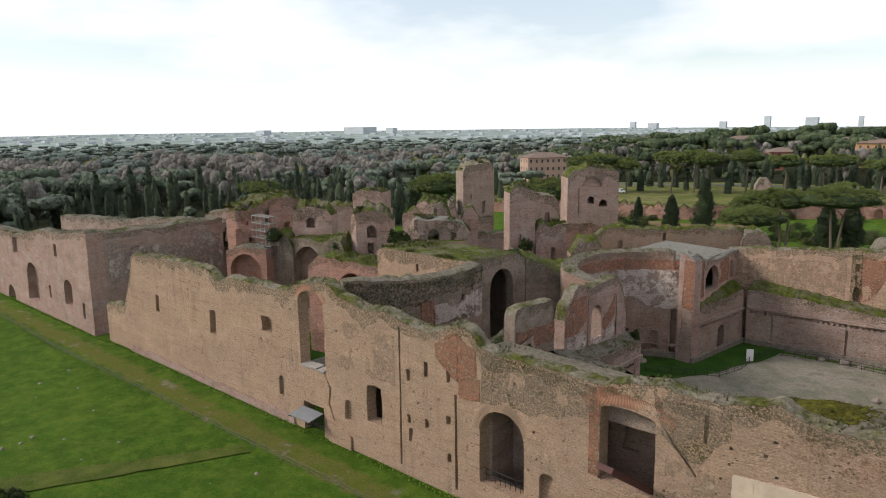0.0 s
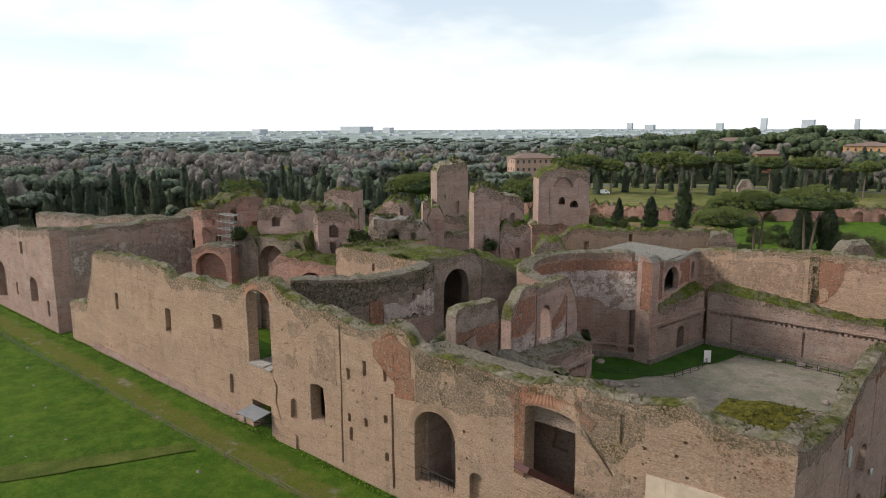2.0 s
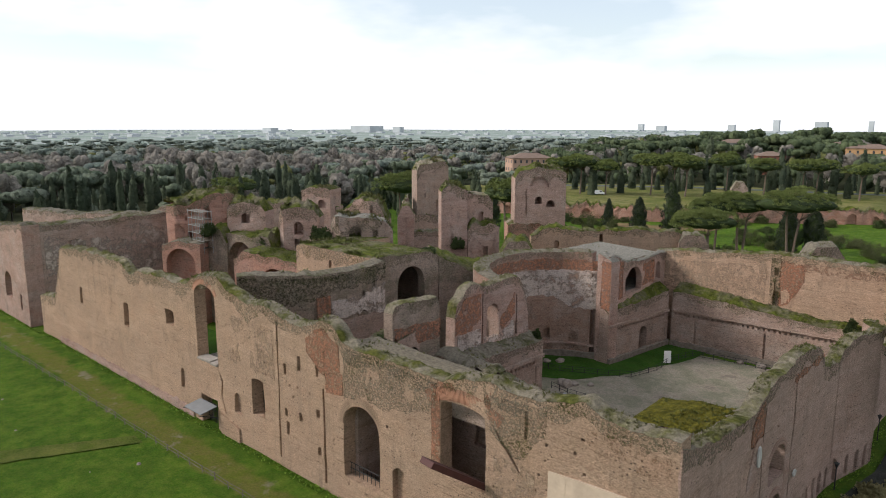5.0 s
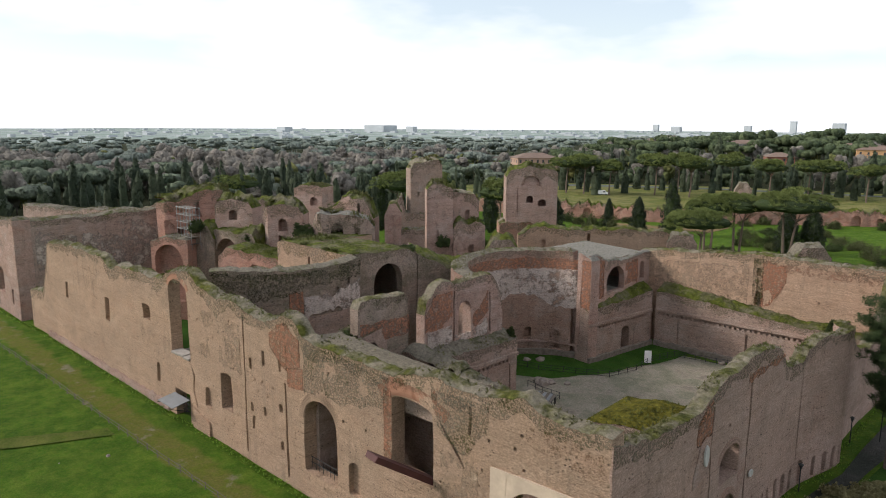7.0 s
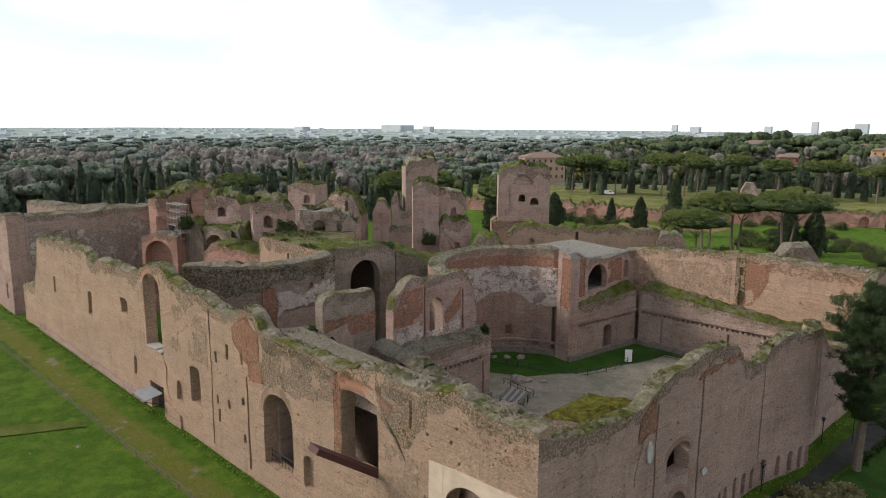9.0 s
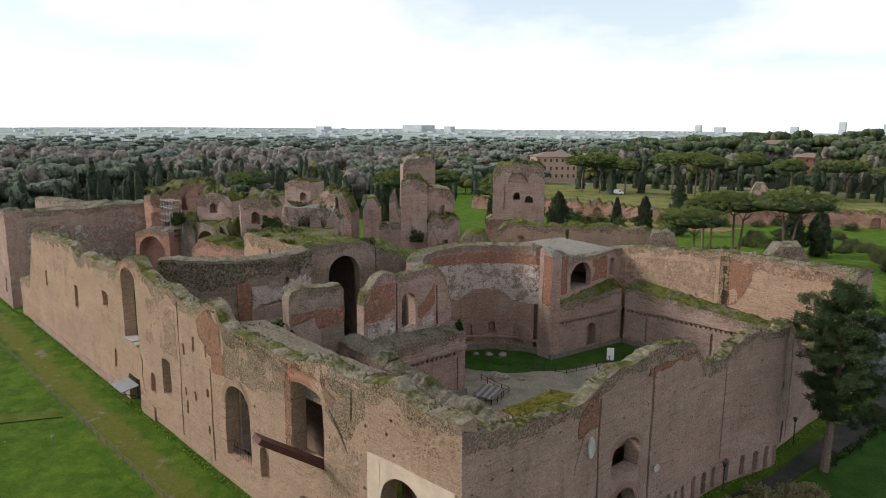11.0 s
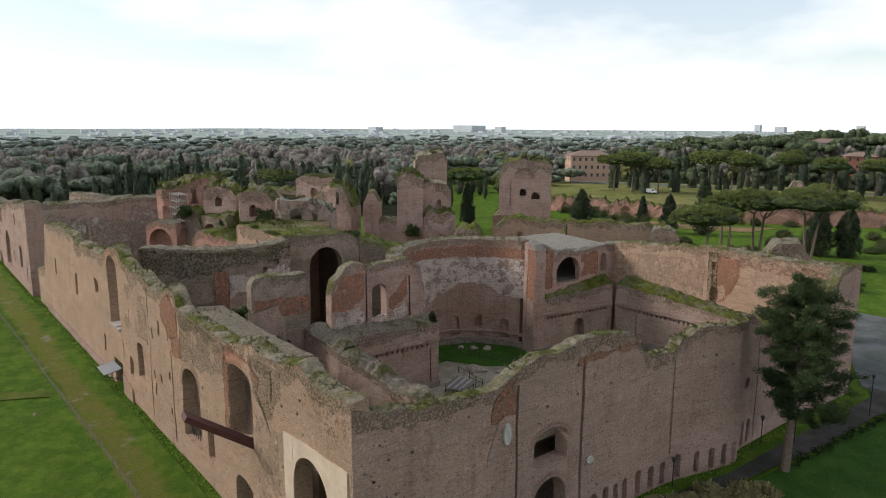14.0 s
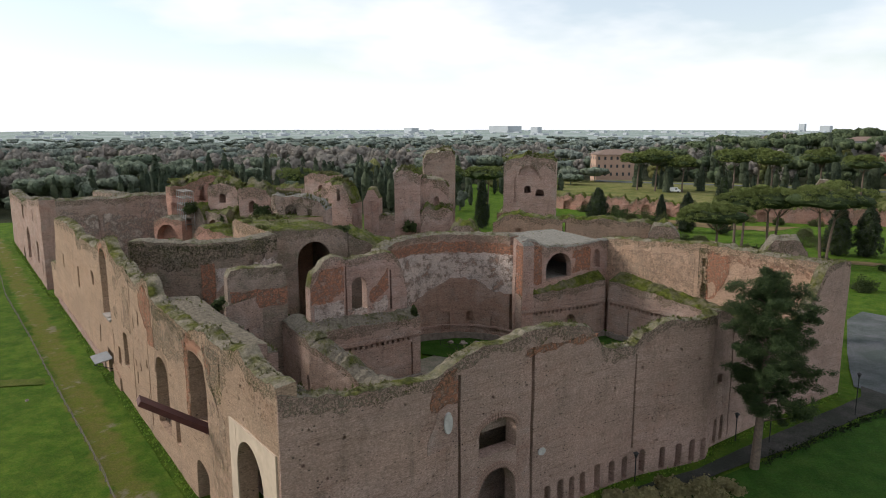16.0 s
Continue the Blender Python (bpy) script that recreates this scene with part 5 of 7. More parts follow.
wall("rubble_mound", "grey round stump of masonry with grass", [(-95.5, 74.6), (-91.0, 76.4)], 4.5, [(0, 14.0), (1.2, 17.4), (4, 17.6), (4.8, 15)], [], brick=BRICK_IVY, cap=TURF_TOP, rag=0.4, lump=0.9, category="rubble")
wall("brick_tower", "far ruined brick pier with moss on top", [(-123.4, 106.2), (-117.0, 109.4)], 6.0, [(0, 21.6), (3, 22.4), (7, 21.8)], [arch(5.0, 1.8, 17.6, 19.6, 1.0)], brick=BRICK_PINK, cap=TURF_TOP, category="ruined tower", rag=0.5)
wall("brick_hall", "broken red brick block with a slit window", [(-97.0, 96.0), (-91.0, 98.2), (-88.2, 100.2)], 5.0, [(0, 20.0), (2.4, 20.6), (3.2, 22.2), (6, 22.4), (7.6, 22.4), (8.8, 21.4), (9.8, 18.5)], [rect(7.0, 0.8, 19.0, 21.4, 1.4, 0.1, 3), arch(2.4, 3.2, 14, 17.4, 2.6)], brick=BRICK_PINK, cap=TURF_TOP, category="ruined hall", rag=0.6, lump=0.6)
wall("brick_tower", "small leaning brick stump with a grassy crown", [(-87.6, 102.6), (-85.2, 104.8)], 2.4, [(0, 19.0), (0.8, 21.0), (2.2, 21.2), (3.2, 19.4)], [], brick=BRICK_PINK, cap=TURF_TOP, category="ruined tower", rag=0.6, lump=0.6)
wall("brick_wall", "low broken brick wall between the piers", [(-88.0, 103.0), (-74.5, 112.0)], 3.0, [(0, 15.5), (8, 16.4), (16, 15.2)], [], brick=BRICK_GREY, cap=RUBBLE, rag=0.6)
wall("brick_wall", "grass-topped wall remains at the back of the ruin", [(-140.0, 98.0), (-118.0, 112.0)], 5.0, [(0, 17.0), (10, 18.4), (26, 18.0)], [], brick=BRICK_GREY, cap=TURF_TOP, rag=0.6, lump=0.6)
wall("brick_wall", "low rubble wall tops behind the far hall", [(-150.0, 84.0), (-126.0, 90.0)], 4.0, [(0, 17.0), (8, 18.8), (18, 18.2), (24.7, 17.0)], [arch(14, 5, 14, 17, 1.5)], brick=BRICK_GREY, cap=RUBBLE, rag=0.6)

wall("terrace_wall", "ruined retaining wall with blind arches below the terrace", [(-188, 234.0), (-150, 246), (-110, 261.0), (-62, 299.0), (-14, 330)], 2.6, [(0, 4.2), (40, 5.2), (80, 4.0), (120, 5.4), (160, 4.4), (206, 4.6)], [arch(14 + 8.2 * k, 2.6 + 0.5 * (k % 3), -0.8, 2.6 + 0.4 * (k % 3), 1.2) for k in (1, 2, 5, 6, 9, 10, 13, 17, 18)], brick=BRICK_RED, cap=TURF_TOP, rag=1.6, rough=0.5, lump=0.6)
wall("brick_stump", "lone brick stump on the terrace", [(-97.5, 300.0), (-92.0, 303.0)], 4.0, [(0, 10.0), (1.5, 13.0), (4.5, 13.0), (6.2, 10.5)], [], base=3.0, brick=BRICK_GREY, cap=RUBBLE, category="ruined tower")

# ---- trees ----
rng = np.random.default_rng(7)
PINE = leaf_mat("pine_needles", (0.165, 0.215, 0.058), (0.330, 0.375, 0.115))
# The next two leaf colours are greyed and paled to hold distance haze.
PINE_FAR_HAZED = leaf_mat("pine_wood", (0.110, 0.150, 0.100), (0.215, 0.255, 0.158), (0.225, 0.252, 0.195))
PINE_HAZED = leaf_mat("hazed_wood", (0.160, 0.200, 0.175), (0.270, 0.315, 0.250), (0.285, 0.310, 0.270))
PINE_HILL = leaf_mat("hill_pines", (0.065, 0.092, 0.048), (0.150, 0.185, 0.088))
# Dark leaf tone for the core shells: the crown's inner shade as colour.
CORE_SHADE = leaf_mat("core_shade", (0.055, 0.080, 0.028), (0.080, 0.110, 0.040))
SIDE_PINE = leaf_mat("dark_needles", (0.052, 0.088, 0.036), (0.130, 0.180, 0.066))
CYPRESS = leaf_mat("cypress_leaf", (0.052, 0.072, 0.046), (0.110, 0.132, 0.076))
BROAD = leaf_mat("broad_leaf", (0.10, 0.13, 0.05), (0.20, 0.22, 0.08), (0.28, 0.26, 0.09))
TWIG = leaf_mat("bare_twigs", (0.250, 0.220, 0.190), (0.360, 0.315, 0.272), (0.310, 0.285, 0.245))
BUSH = leaf_mat("shrub_leaf", (0.055, 0.085, 0.028), (0.120, 0.155, 0.052))
BARK = plain_mat("pine_bark", (0.20, 0.145, 0.11), 0.95, 0, 0.5, 3.0)
BARK_DARK = plain_mat("dark_bark", (0.09, 0.07, 0.055), 0.95, 0, 0.5, 3.0)


def leaves(centres, spread, count, size, flat=1.0, long=1.0):
    """Small quads scattered round each centre: arrays of corners and of faces."""
    c = np.repeat(np.asarray(centres, float), count, axis=0)
    n = len(c)
    d = rng.normal(size=(n, 3))
    d /= np.linalg.norm(d, axis=1)[:, None]
    sp = np.repeat(np.broadcast_to(np.asarray(spread, float), (len(centres),)), count)
    p = c + d * (sp * rng.random(n) ** 0.5)[:, None] * np.array([1, 1, flat])
    a = rng.normal(size=(n, 3))
    a[:, 2] *= 0.6
    a /= np.linalg.norm(a, axis=1)[:, None]
    b = np.cross(a, d + rng.normal(size=(n, 3)) * 0.5)
    b /= np.linalg.norm(b, axis=1)[:, None] + 1e-9
    s = (size * (0.6 + 0.8 * rng.random(n)))[:, None]
    a, b = a * s * long, b * s
    v = np.stack([p - a - 0.6 * b, p + a - 0.3 * b, p + 0.8 * a + 0.7 * b, p - 0.7 * a + b], axis=1).reshape(-1, 3)
    return v, np.arange(4 * n).reshape(n, 4)


def lobes(kind, detail=1.0):
    """Centres and reach of the clumps of a crown of radius 1 (umbrella, round) or height 1 (cypress)."""
    cs, rs = [], []
    if kind == "umbrella":
        k = rng.integers(6, 10)
        for i in range(k):
            a, r = 6.283 * i / k + rng.random() * 0.6, (0.15 if i == 0 else 0.35 + 0.42 * rng.random())
            cx, cy, lr, lz = r * math.cos(a), r * math.sin(a), 0.38 + 0.16 * rng.random(), 0.10 * rng.random() + 0.10 * (1 - r)
            for _ in range(int(14 * detail)):
                t, q = 6.283 * rng.random(), math.sqrt(rng.random())
                cs.append((cx + lr * q * math.cos(t), cy + lr * q * math.sin(t), lz + 0.26 * math.sqrt(max(0, 1 - q * q)) * (1 if rng.random() < 0.75 else 0.2)))
                rs.append(0.13)
    elif kind == "cypress":
        for _ in range(int(90 * detail)):
            z = rng.random() ** 0.9
            w = 0.115 * min(1.0, z / 0.12 + 0.35) * (1 - z ** 2.6) + 0.012
            a = 6.283 * rng.random()
            r = w * (0.65 + 0.4 * rng.random())
            cs.append((r * math.cos(a), r * math.sin(a), z))
            rs.append(0.045)
    else:
        k = rng.integers(6, 10)
        for i in range(k):
            d = rng.normal(size=3)
            d /= np.linalg.norm(d)
            c0 = d * (0.35 + 0.3 * rng.random()) * np.array([1, 1, 0.8])
            for _ in range(int(10 * detail)):
                e = rng.normal(size=3)
                e /= np.linalg.norm(e)
                cs.append(tuple(c0 + e * 0.40 * rng.random() ** 0.4))
                rs.append(0.15)
    return np.array(cs), np.array(rs)


def tube(points, radii, sides=7):
    v, f = [], []
    for i, (p, r) in enumerate(zip(points, radii)):
        for k in range(sides):
            a = 6.283 * k / sides
            v.append((p[0] + r * math.cos(a), p[1] + r * math.sin(a), p[2]))
        if i:
            for k in range(sides):
                a, b = (i - 1) * sides + k, (i - 1) * sides + (k + 1) % sides
                f.append((a, b, b + sides, a + sides))
    return v, f


def lump_shell(centre, radii, seed, rings=5, seg=9):
    """A closed, dented shell: the body of one lobe of a crown."""
    v, f = [], []
    for i in range(rings + 1):
        th = math.pi * i / rings
        for k in range(seg):
            ph = 6.283 * (k + 0.5 * (i % 2)) / seg
            d = Vector((math.sin(th) * math.cos(ph), math.sin(th) * math.sin(ph), math.cos(th)))
            q = 1 + 0.30 * noise.noise(d * 2.1 + Vector((seed, seed * 0.7, 0)))
            v.append((centre[0] + radii[0] * d.x * q, centre[1] + radii[1] * d.y * q, centre[2] + radii[2] * d.z * q))
    for i in range(rings):
        for k in range(seg):
            a, b = i * seg + k, i * seg + (k + 1) % seg
            f.append((a, a + seg, b + seg, b))
    return np.array(v), np.array(f)


def joined(name, pieces, material, parent=None, label=""):
    v, f, off = [], [], 0
    for pv, pf in pieces:
        v += [tuple(p) for p in pv]
        f += [tuple(int(i) + off for i in q) for q in pf]
        off = len(v)
    ob = mesh_object(name, v, f, (material,))
    ob.parent = parent
    return tagged(ob, label)


def bent(p, q, n=5, sag=0.1):
    p, q = np.array(p, float), np.array(q, float)
    w = rng.normal(size=3) * sag * np.linalg.norm(q - p)
    return [tuple(p + (q - p) * t + w * math.sin(math.pi * t) * np.array([1, 1, 0.3])) for t in np.linspace(0, 1, n)]


def umbrella_pine(x, y, top, radius, label, z=None, fork=2, crown_share=0.30):
    z = land(x, y) if z is None else z
    h = top - z
    ob = tagged(new("umbrella_pine"), label, "tree", "umbrella pines")
    ob.location = (x, y, z)
    cs, rs = lobes("umbrella", 5.0)
    cs = cs * np.array([radius, radius, h * crown_share * 2.4]) + np.array([0, 0, h * (1 - crown_share * 0.95)])
    cv = leaves(cs, 0.70, 44, 0.085, 0.6, 1.6)
    wood = []
    base = (0, 0, -0.3)
    for i in range(fork):
        a = 6.283 * i / fork + 0.7
        lean = 0.16 * radius if fork > 1 else 0.04 * radius
        split = h * (0.60 + 0.06 * i)
        mid = (lean * math.cos(a), lean * math.sin(a), split)
        wood.append(tube(bent((0.5 * math.cos(a) if fork > 1 else 0, 0.5 * math.sin(a) if fork > 1 else 0, -0.3), mid, 6, 0.02), np.linspace(0.40, 0.27, 6)))
        for j in range(6):
            b = a + (j - 2.5) * (0.55 if fork > 1 else 1.05)
            r = radius * (0.40 + 0.40 * rng.random())
            wood.append(tube(bent(mid, (r * math.cos(b), r * math.sin(b), h * (1 - crown_share * 0.75)), 6, 0.05), np.linspace(0.17, 0.05, 6), 5))
    joined("trunk", wood, BARK, ob)
    # Added opaque shells, coloured dark for the shade inside the crown.
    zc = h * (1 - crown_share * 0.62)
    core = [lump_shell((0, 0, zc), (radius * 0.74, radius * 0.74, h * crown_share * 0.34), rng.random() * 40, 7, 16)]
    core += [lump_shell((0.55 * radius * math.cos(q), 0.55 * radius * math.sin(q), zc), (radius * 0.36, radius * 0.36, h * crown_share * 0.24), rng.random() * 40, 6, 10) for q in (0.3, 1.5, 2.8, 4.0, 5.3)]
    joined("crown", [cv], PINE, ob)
    joined("inner_foliage", core, CORE_SHADE, ob)
    return ob


def cypress(x, y, top, width, label, z=None):
    z = land(x, y) if z is None else z
    h = top - z
    ob = tagged(new("cypress"), label, "tree", "cypresses")
    ob.location = (x, y, z)
    cs, rs = lobes("cypress", 4.2)
    k = width / 0.23
    cs = cs * np.array([k, k, h * 0.96]) + np.array([0, 0, h * 0.03])
    cv = leaves(cs, 0.50, 26, 0.13, 1.5)
    joined("trunk", [tube([(0, 0, -0.3), (0, 0, h * 0.5), (0, 0, h * 0.9)], (0.35, 0.2, 0.05))], BARK_DARK, ob)
    # Added shells fill the cypress; their dark colour stands for inner shade.
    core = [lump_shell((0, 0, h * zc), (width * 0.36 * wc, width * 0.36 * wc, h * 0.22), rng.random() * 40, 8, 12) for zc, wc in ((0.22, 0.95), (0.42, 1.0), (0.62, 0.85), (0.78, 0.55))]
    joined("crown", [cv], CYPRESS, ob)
    joined("inner_foliage", core, CORE_SHADE, ob)
    return ob


def bush(x, y, radius, height, label, z=None, material=None):
    z = land(x, y) if z is None else z
    ob = tagged(new("shrub"), label, "shrub", "shrubs")
    ob.location = (x, y, z)
    cs, rs = lobes("round", 1.6)
    cs = np.abs(cs * np.array([1, 1, 1.0])) * np.sign(cs * np.array([1, 1, 0]) + np.array([0, 0, 1])) * np.array([radius, radius, height])
    joined("stem", [tube([(0, 0, -0.2), (0.1, 0, height * 0.5)], (0.12, 0.05), 5)], BARK_DARK, ob)
    joined("foliage", [leaves(cs, radius * 0.24, 26, 0.12)], material or BUSH, ob)
    return ob


def side_pine():
    """The tall pine beside the outer wall: one straight trunk, boughs in storeys."""
    ob = tagged(new("tall_pine"), "tall dark pine with a bare lower trunk beside the lane", "tree")
    ob.location = (0.3, 99.0, GROUND)
    wood = [tube([(0, 0, -0.3), (0.1, 0.1, 5), (0.25, 0, 11), (0.3, 0.2, 17), (0.3, 0.2, 19.5)], (0.50, 0.40, 0.32, 0.18, 0.05), 9)]
    cs = []
    for i in range(44):
        zz = 6.2 + 13.6 * (i / 43.0) ** 0.9
        a = i * 2.4 + rng.random() * 0.8
        reach = 0.64 * (3.6 + 3.0 * math.sin(math.pi * min(1, (zz - 4.5) / 15.5))) * (0.60 + 0.6 * rng.random()) * (0.42 if zz > 18.4 else 1) * (1.0 + 0.3 * math.cos(a - 0.6) * (zz < 13))
        tip = (0.3 + reach * math.cos(a), 0.1 + reach * math.sin(a), zz + 0.7)
        limb = bent((0.25, 0.05, zz - 0.9), tip, 6, 0.05)
        wood.append(tube(limb, np.linspace(0.15, 0.03, 6), 5))
        for t in (0.42, 0.6, 0.75, 0.88, 1.0):
            p = np.array(limb[0]) + (np.array(tip) - np.array(limb[0])) * t
            for _ in range(4):
                cs.append(p + rng.normal(size=3) * np.array([0.55, 0.55, 0.35]))
    joined("trunk", wood, BARK, ob)
    joined("crown", [leaves(cs, 0.62, 120, 0.036, 0.7, 3.2)], SIDE_PINE, ob)


side_pine()
umbrella_pine(-45.4, 204.0, 20.2, 10.5, "broad umbrella pine with a forked trunk on the lawn")
umbrella_pine(-57.6, 202.0, 18.9, 7.5, "umbrella pine with twin trunks on the lawn")
umbrella_pine(-63.5, 197.0, 17.8, 6.5, "umbrella pine with leaning trunks on the lawn")
umbrella_pine(-57.2, 177.5, 16.6, 7.6, "low umbrella pine with a dense bright crown", fork=1, crown_share=0.30)
umbrella_pine(-112.0, 170.0, 21.0, 8.0, "slender umbrella pine behind the brick piers")
umbrella_pine(-151.0, 166.0, 21.0, 9.5, "umbrella pine rising behind the ruins")
umbrella_pine(-176.0, 205.0, 18.0, 9.0, "broad umbrella pine beyond the ruins")
umbrella_pine(-224.0, 150.0, 16.5, 9.0, "low umbrella pine beyond the ruins", fork=1)
for x, y, top, w, lab in [(-91.9, 233.4, 17.8, 6.6, "large dark cypress on the lawn"), (-101.0, 228.0, 12.0, 5.2, "short dark cypress on the lawn"), (-52.8, 226.6, 12.9, 6.4, "broad dark cypress behind the pines"), (-47.4, 231.0, 12.9, 6.6, "broad dark cypress behind the pines"),
                          (-139.0, 196.0, 17.0, 5.5, "dark cypress behind the brick pier"), (-126, 214, 12.5, 7.5, "dark conifer behind the brick pier"), (-117, 236, 9.5, 3.0, "small dark cypress on the lawn"), (-146, 180, 15.5, 4.6, "dark cypress behind the ruins"), (-168, 172, 18, 5.0, "dark cypress behind the ruins")]:
    cypress(x, y, top, w, lab)
for x, y, r, h in [(-100, 195, 3.2, 4.0), (-108, 205, 4.0, 5.0), (-95, 180, 3.4, 4.2), (-118, 185, 3.5, 4.6), (-88, 208, 3.6, 4.5), (-122, 172, 3.0, 4.0), (-84, 190, 3.0, 3.6), (-104, 176, 3.4, 4.0), (-40, 196, 3.2, 3.8), (-30, 190, 3.4, 4.0), (-18, 205, 4.5, 6.0), (-8, 176, 4.0, 5.5), (-14, 182, 4.2, 5.0), (-64, 212, 3.0, 4.2), (-128, 156, 3.8, 4.5), (-135, 168, 3.6, 5.0), (2, 186, 4.5, 6.0), (-25, 222, 4.0, 6.0)]:
    bush(x, y, r, h, "dark green garden shrub on the lawn")

SHRUB_OLIVE = leaf_mat("olive_shrub", (0.105, 0.125, 0.045), (0.190, 0.200, 0.085))
for k, (x, y, r, h) in enumerate([(-137, 239, 4.5, 5.5), (-127, 239, 5.5, 6.0), (-112, 231, 3.6, 6.5), (-144, 243, 4.0, 5.0), (-80, 284, 3.2, 4.5), (-65.5, 233, 4.5, 7.0), (-62, 239, 4.0, 6.0), (-33, 235, 4.5, 6.0), (-47, 256, 5.0, 3.0), (-45, 244, 4.0, 2.4), (-39, 250, 4.4, 3.6), (-130, 234, 3.4, 4.2), (-120, 237, 3.8, 4.4), (-30, 246, 4.0, 5.5), (-24, 262, 5.0, 6.0), (-16, 240, 4.4, 5.0), (-54, 268, 3.6, 3.4), (-156, 240, 3.6, 4.0), (-148, 238, 3.0, 3.4), (-118, 252, 2.8, 3.2), (-104, 258, 3.2, 3.6), (-92, 268, 3.0, 3.4), (-84, 276, 3.4, 3.6), (-58, 292, 3.2, 3.6), (-44, 302, 3.4, 3.8), (-34, 312, 3.6, 4.2), (-75, 252, 3.2, 3.0), (-70, 262, 3.8, 3.4), (-27, 224, 3.5, 4.0)]):
    bush(x, y, r, h, "olive-green shrub below the terrace" if k % 3 else "dark green shrub below the terrace", None, SHRUB_OLIVE if k % 3 else BUSH)

r6 = random.Random(41)
for k in range(34):
    x, y = r6.uniform(-135, -22), r6.uniform(150, 238)
    if math.dist((x, y), (-57.2, 177.5)) < 7 or math.dist((x, y), (-91.9, 233.4)) < 7:
        continue
    r = r6.uniform(1.6, 3.6)
    bush(x, y, r, r * r6.uniform(0.8, 1.4), "rounded olive shrub on the garden lawn" if k % 2 else "dark green shrub on the garden lawn", None, SHRUB_OLIVE if k % 2 else BUSH)
for x, y, r, h in [(4, 182, 4.0, 6.5), (9, 190, 4.5, 7.0), (-4, 196, 3.6, 5.0), (-10, 214, 4.6, 6.0), (14, 178, 4.0, 6.0), (-2, 226, 5.0, 7.0), (6, 206, 4.6, 6.5), (-20, 232, 4.0, 5.0)]:
    bush(x, y, r, h, "tall green shrub beyond the asphalt yard")

# ---- woods and distance ----
def crown_proto(kind, detail, per, size):
    """A far crown: a few dented lobes, each with a fringe of leaves standing off it."""
    vs, fs, off = [], [], 0
    if kind == "umbrella":
        n = int(rng.integers(5, 9))
        body = [((0, 0, 0.08), (0.62, 0.62, 0.26))]
        for i in range(n):
            a, r = 6.283 * i / n + rng.random() * 0.7, 0.35 + 0.35 * rng.random()
            body.append(((r * math.cos(a), r * math.sin(a), 0.02 + 0.14 * (1 - r) + 0.05 * rng.random()), (0.30 + 0.14 * rng.random(), 0.30 + 0.14 * rng.random(), 0.20 + 0.07 * rng.random())))
    elif kind == "cypress":
        body = [((0, 0, 0.28), (0.085, 0.085, 0.26)), ((0.01, 0, 0.55), (0.078, 0.078, 0.30)), ((0, 0.005, 0.78), (0.045, 0.045, 0.2))]
    else:
        body = []
        lean = 0.80 if kind == "bare" else 1.0
        for i in range(int(rng.integers(5, 9))):
            d = rng.normal(size=3)
            d /= np.linalg.norm(d)
            body.append((tuple(d * (0.3 + 0.3 * rng.random())), tuple(lean * (0.36 + 0.14 * rng.random(3)))))
    for i, (c, r) in enumerate(body):
        v, f = lump_shell(c, r, rng.random() * 50, 5 if detail > 0.5 else 4, 9 if detail > 0.5 else 6)
        vs.append(v)
        fs.append(f + off)
        off += len(v)
        m = int((7 if kind != "cypress" else 14) * detail)
        d = rng.normal(size=(m, 3))
        d /= np.linalg.norm(d, axis=1)[:, None]
        if kind == "umbrella":
            d[:, 2] = np.abs(d[:, 2]) * 1.0 - 0.15
        p = np.array(c) + d * np.array(r) * 1.02
        v, f = leaves(p, 0.055 if kind != "cypress" else 0.016, per, size, 0.7 if kind == "umbrella" else 1.4)
        vs.append(v)
        fs.append(f + off)
        off += len(v)
    if kind == "bare":
        cs, rs = lobes("round", detail)
        v, f = leaves(cs, rs * 1.3, per, size, 1.2, 3.2)
        vs.append(v)
        fs.append(f + off)
    return np.concatenate(vs), np.concatenate(fs)


def wood(name, label, kind, spots, material, detail, per, size, radius, tall):
    """Many far trees of one kind in one mesh."""
    protos = [crown_proto(kind, detail, per, size) for _ in range(8)]
    vs, fs, off = [], [], 0
    for i, (x, y, s) in enumerate(spots):
        v, f = protos[i % 8]
        a = rng.random() * 6.283
        r, h = radius * s * (0.7 + 0.55 * rng.random()), tall * s * (0.8 + 0.35 * rng.random())
        ca, sa = math.cos(a) * r, math.sin(a) * r
        if kind == "cypress":
            zz, base = v[:, 2] * h, 0
        elif kind == "umbrella":
            zz, base = v[:, 2] * h * 0.75, h * 0.76
        else:
            zz, base = v[:, 2] * h * 0.46, h * 0.55
        w = np.stack([v[:, 0] * ca - v[:, 1] * sa + x, v[:, 0] * sa + v[:, 1] * ca + y, zz + base + land(x, y)], axis=1)
        vs.append(w)
        fs.append(f + off)
        off += len(w)
        if kind != "cypress":
            k = 5
            tr = np.array([(x + 0.3 * q * math.cos(6.283 * j / k), y + 0.3 * q * math.sin(6.283 * j / k), land(x, y) + hh) for q, hh in ((1.3, -0.5), (0.7, base + 0.05 * h)) for j in range(k)])
            vs.append(tr)
            fs.append(np.array([(off + j, off + (j + 1) % k, off + k + (j + 1) % k, off + k + j) for j in range(k)]))
            off += 2 * k
    v, f = np.concatenate(vs), np.concatenate(fs)
    me = bpy.data.meshes.new(name)
    me.from_pydata(v.tolist(), [], f.tolist())
    me.materials.append(material)
    me.polygons.foreach_set("use_smooth", [True] * len(me.polygons))
    return tagged(new(name, me), label, "trees", kind="stuff")


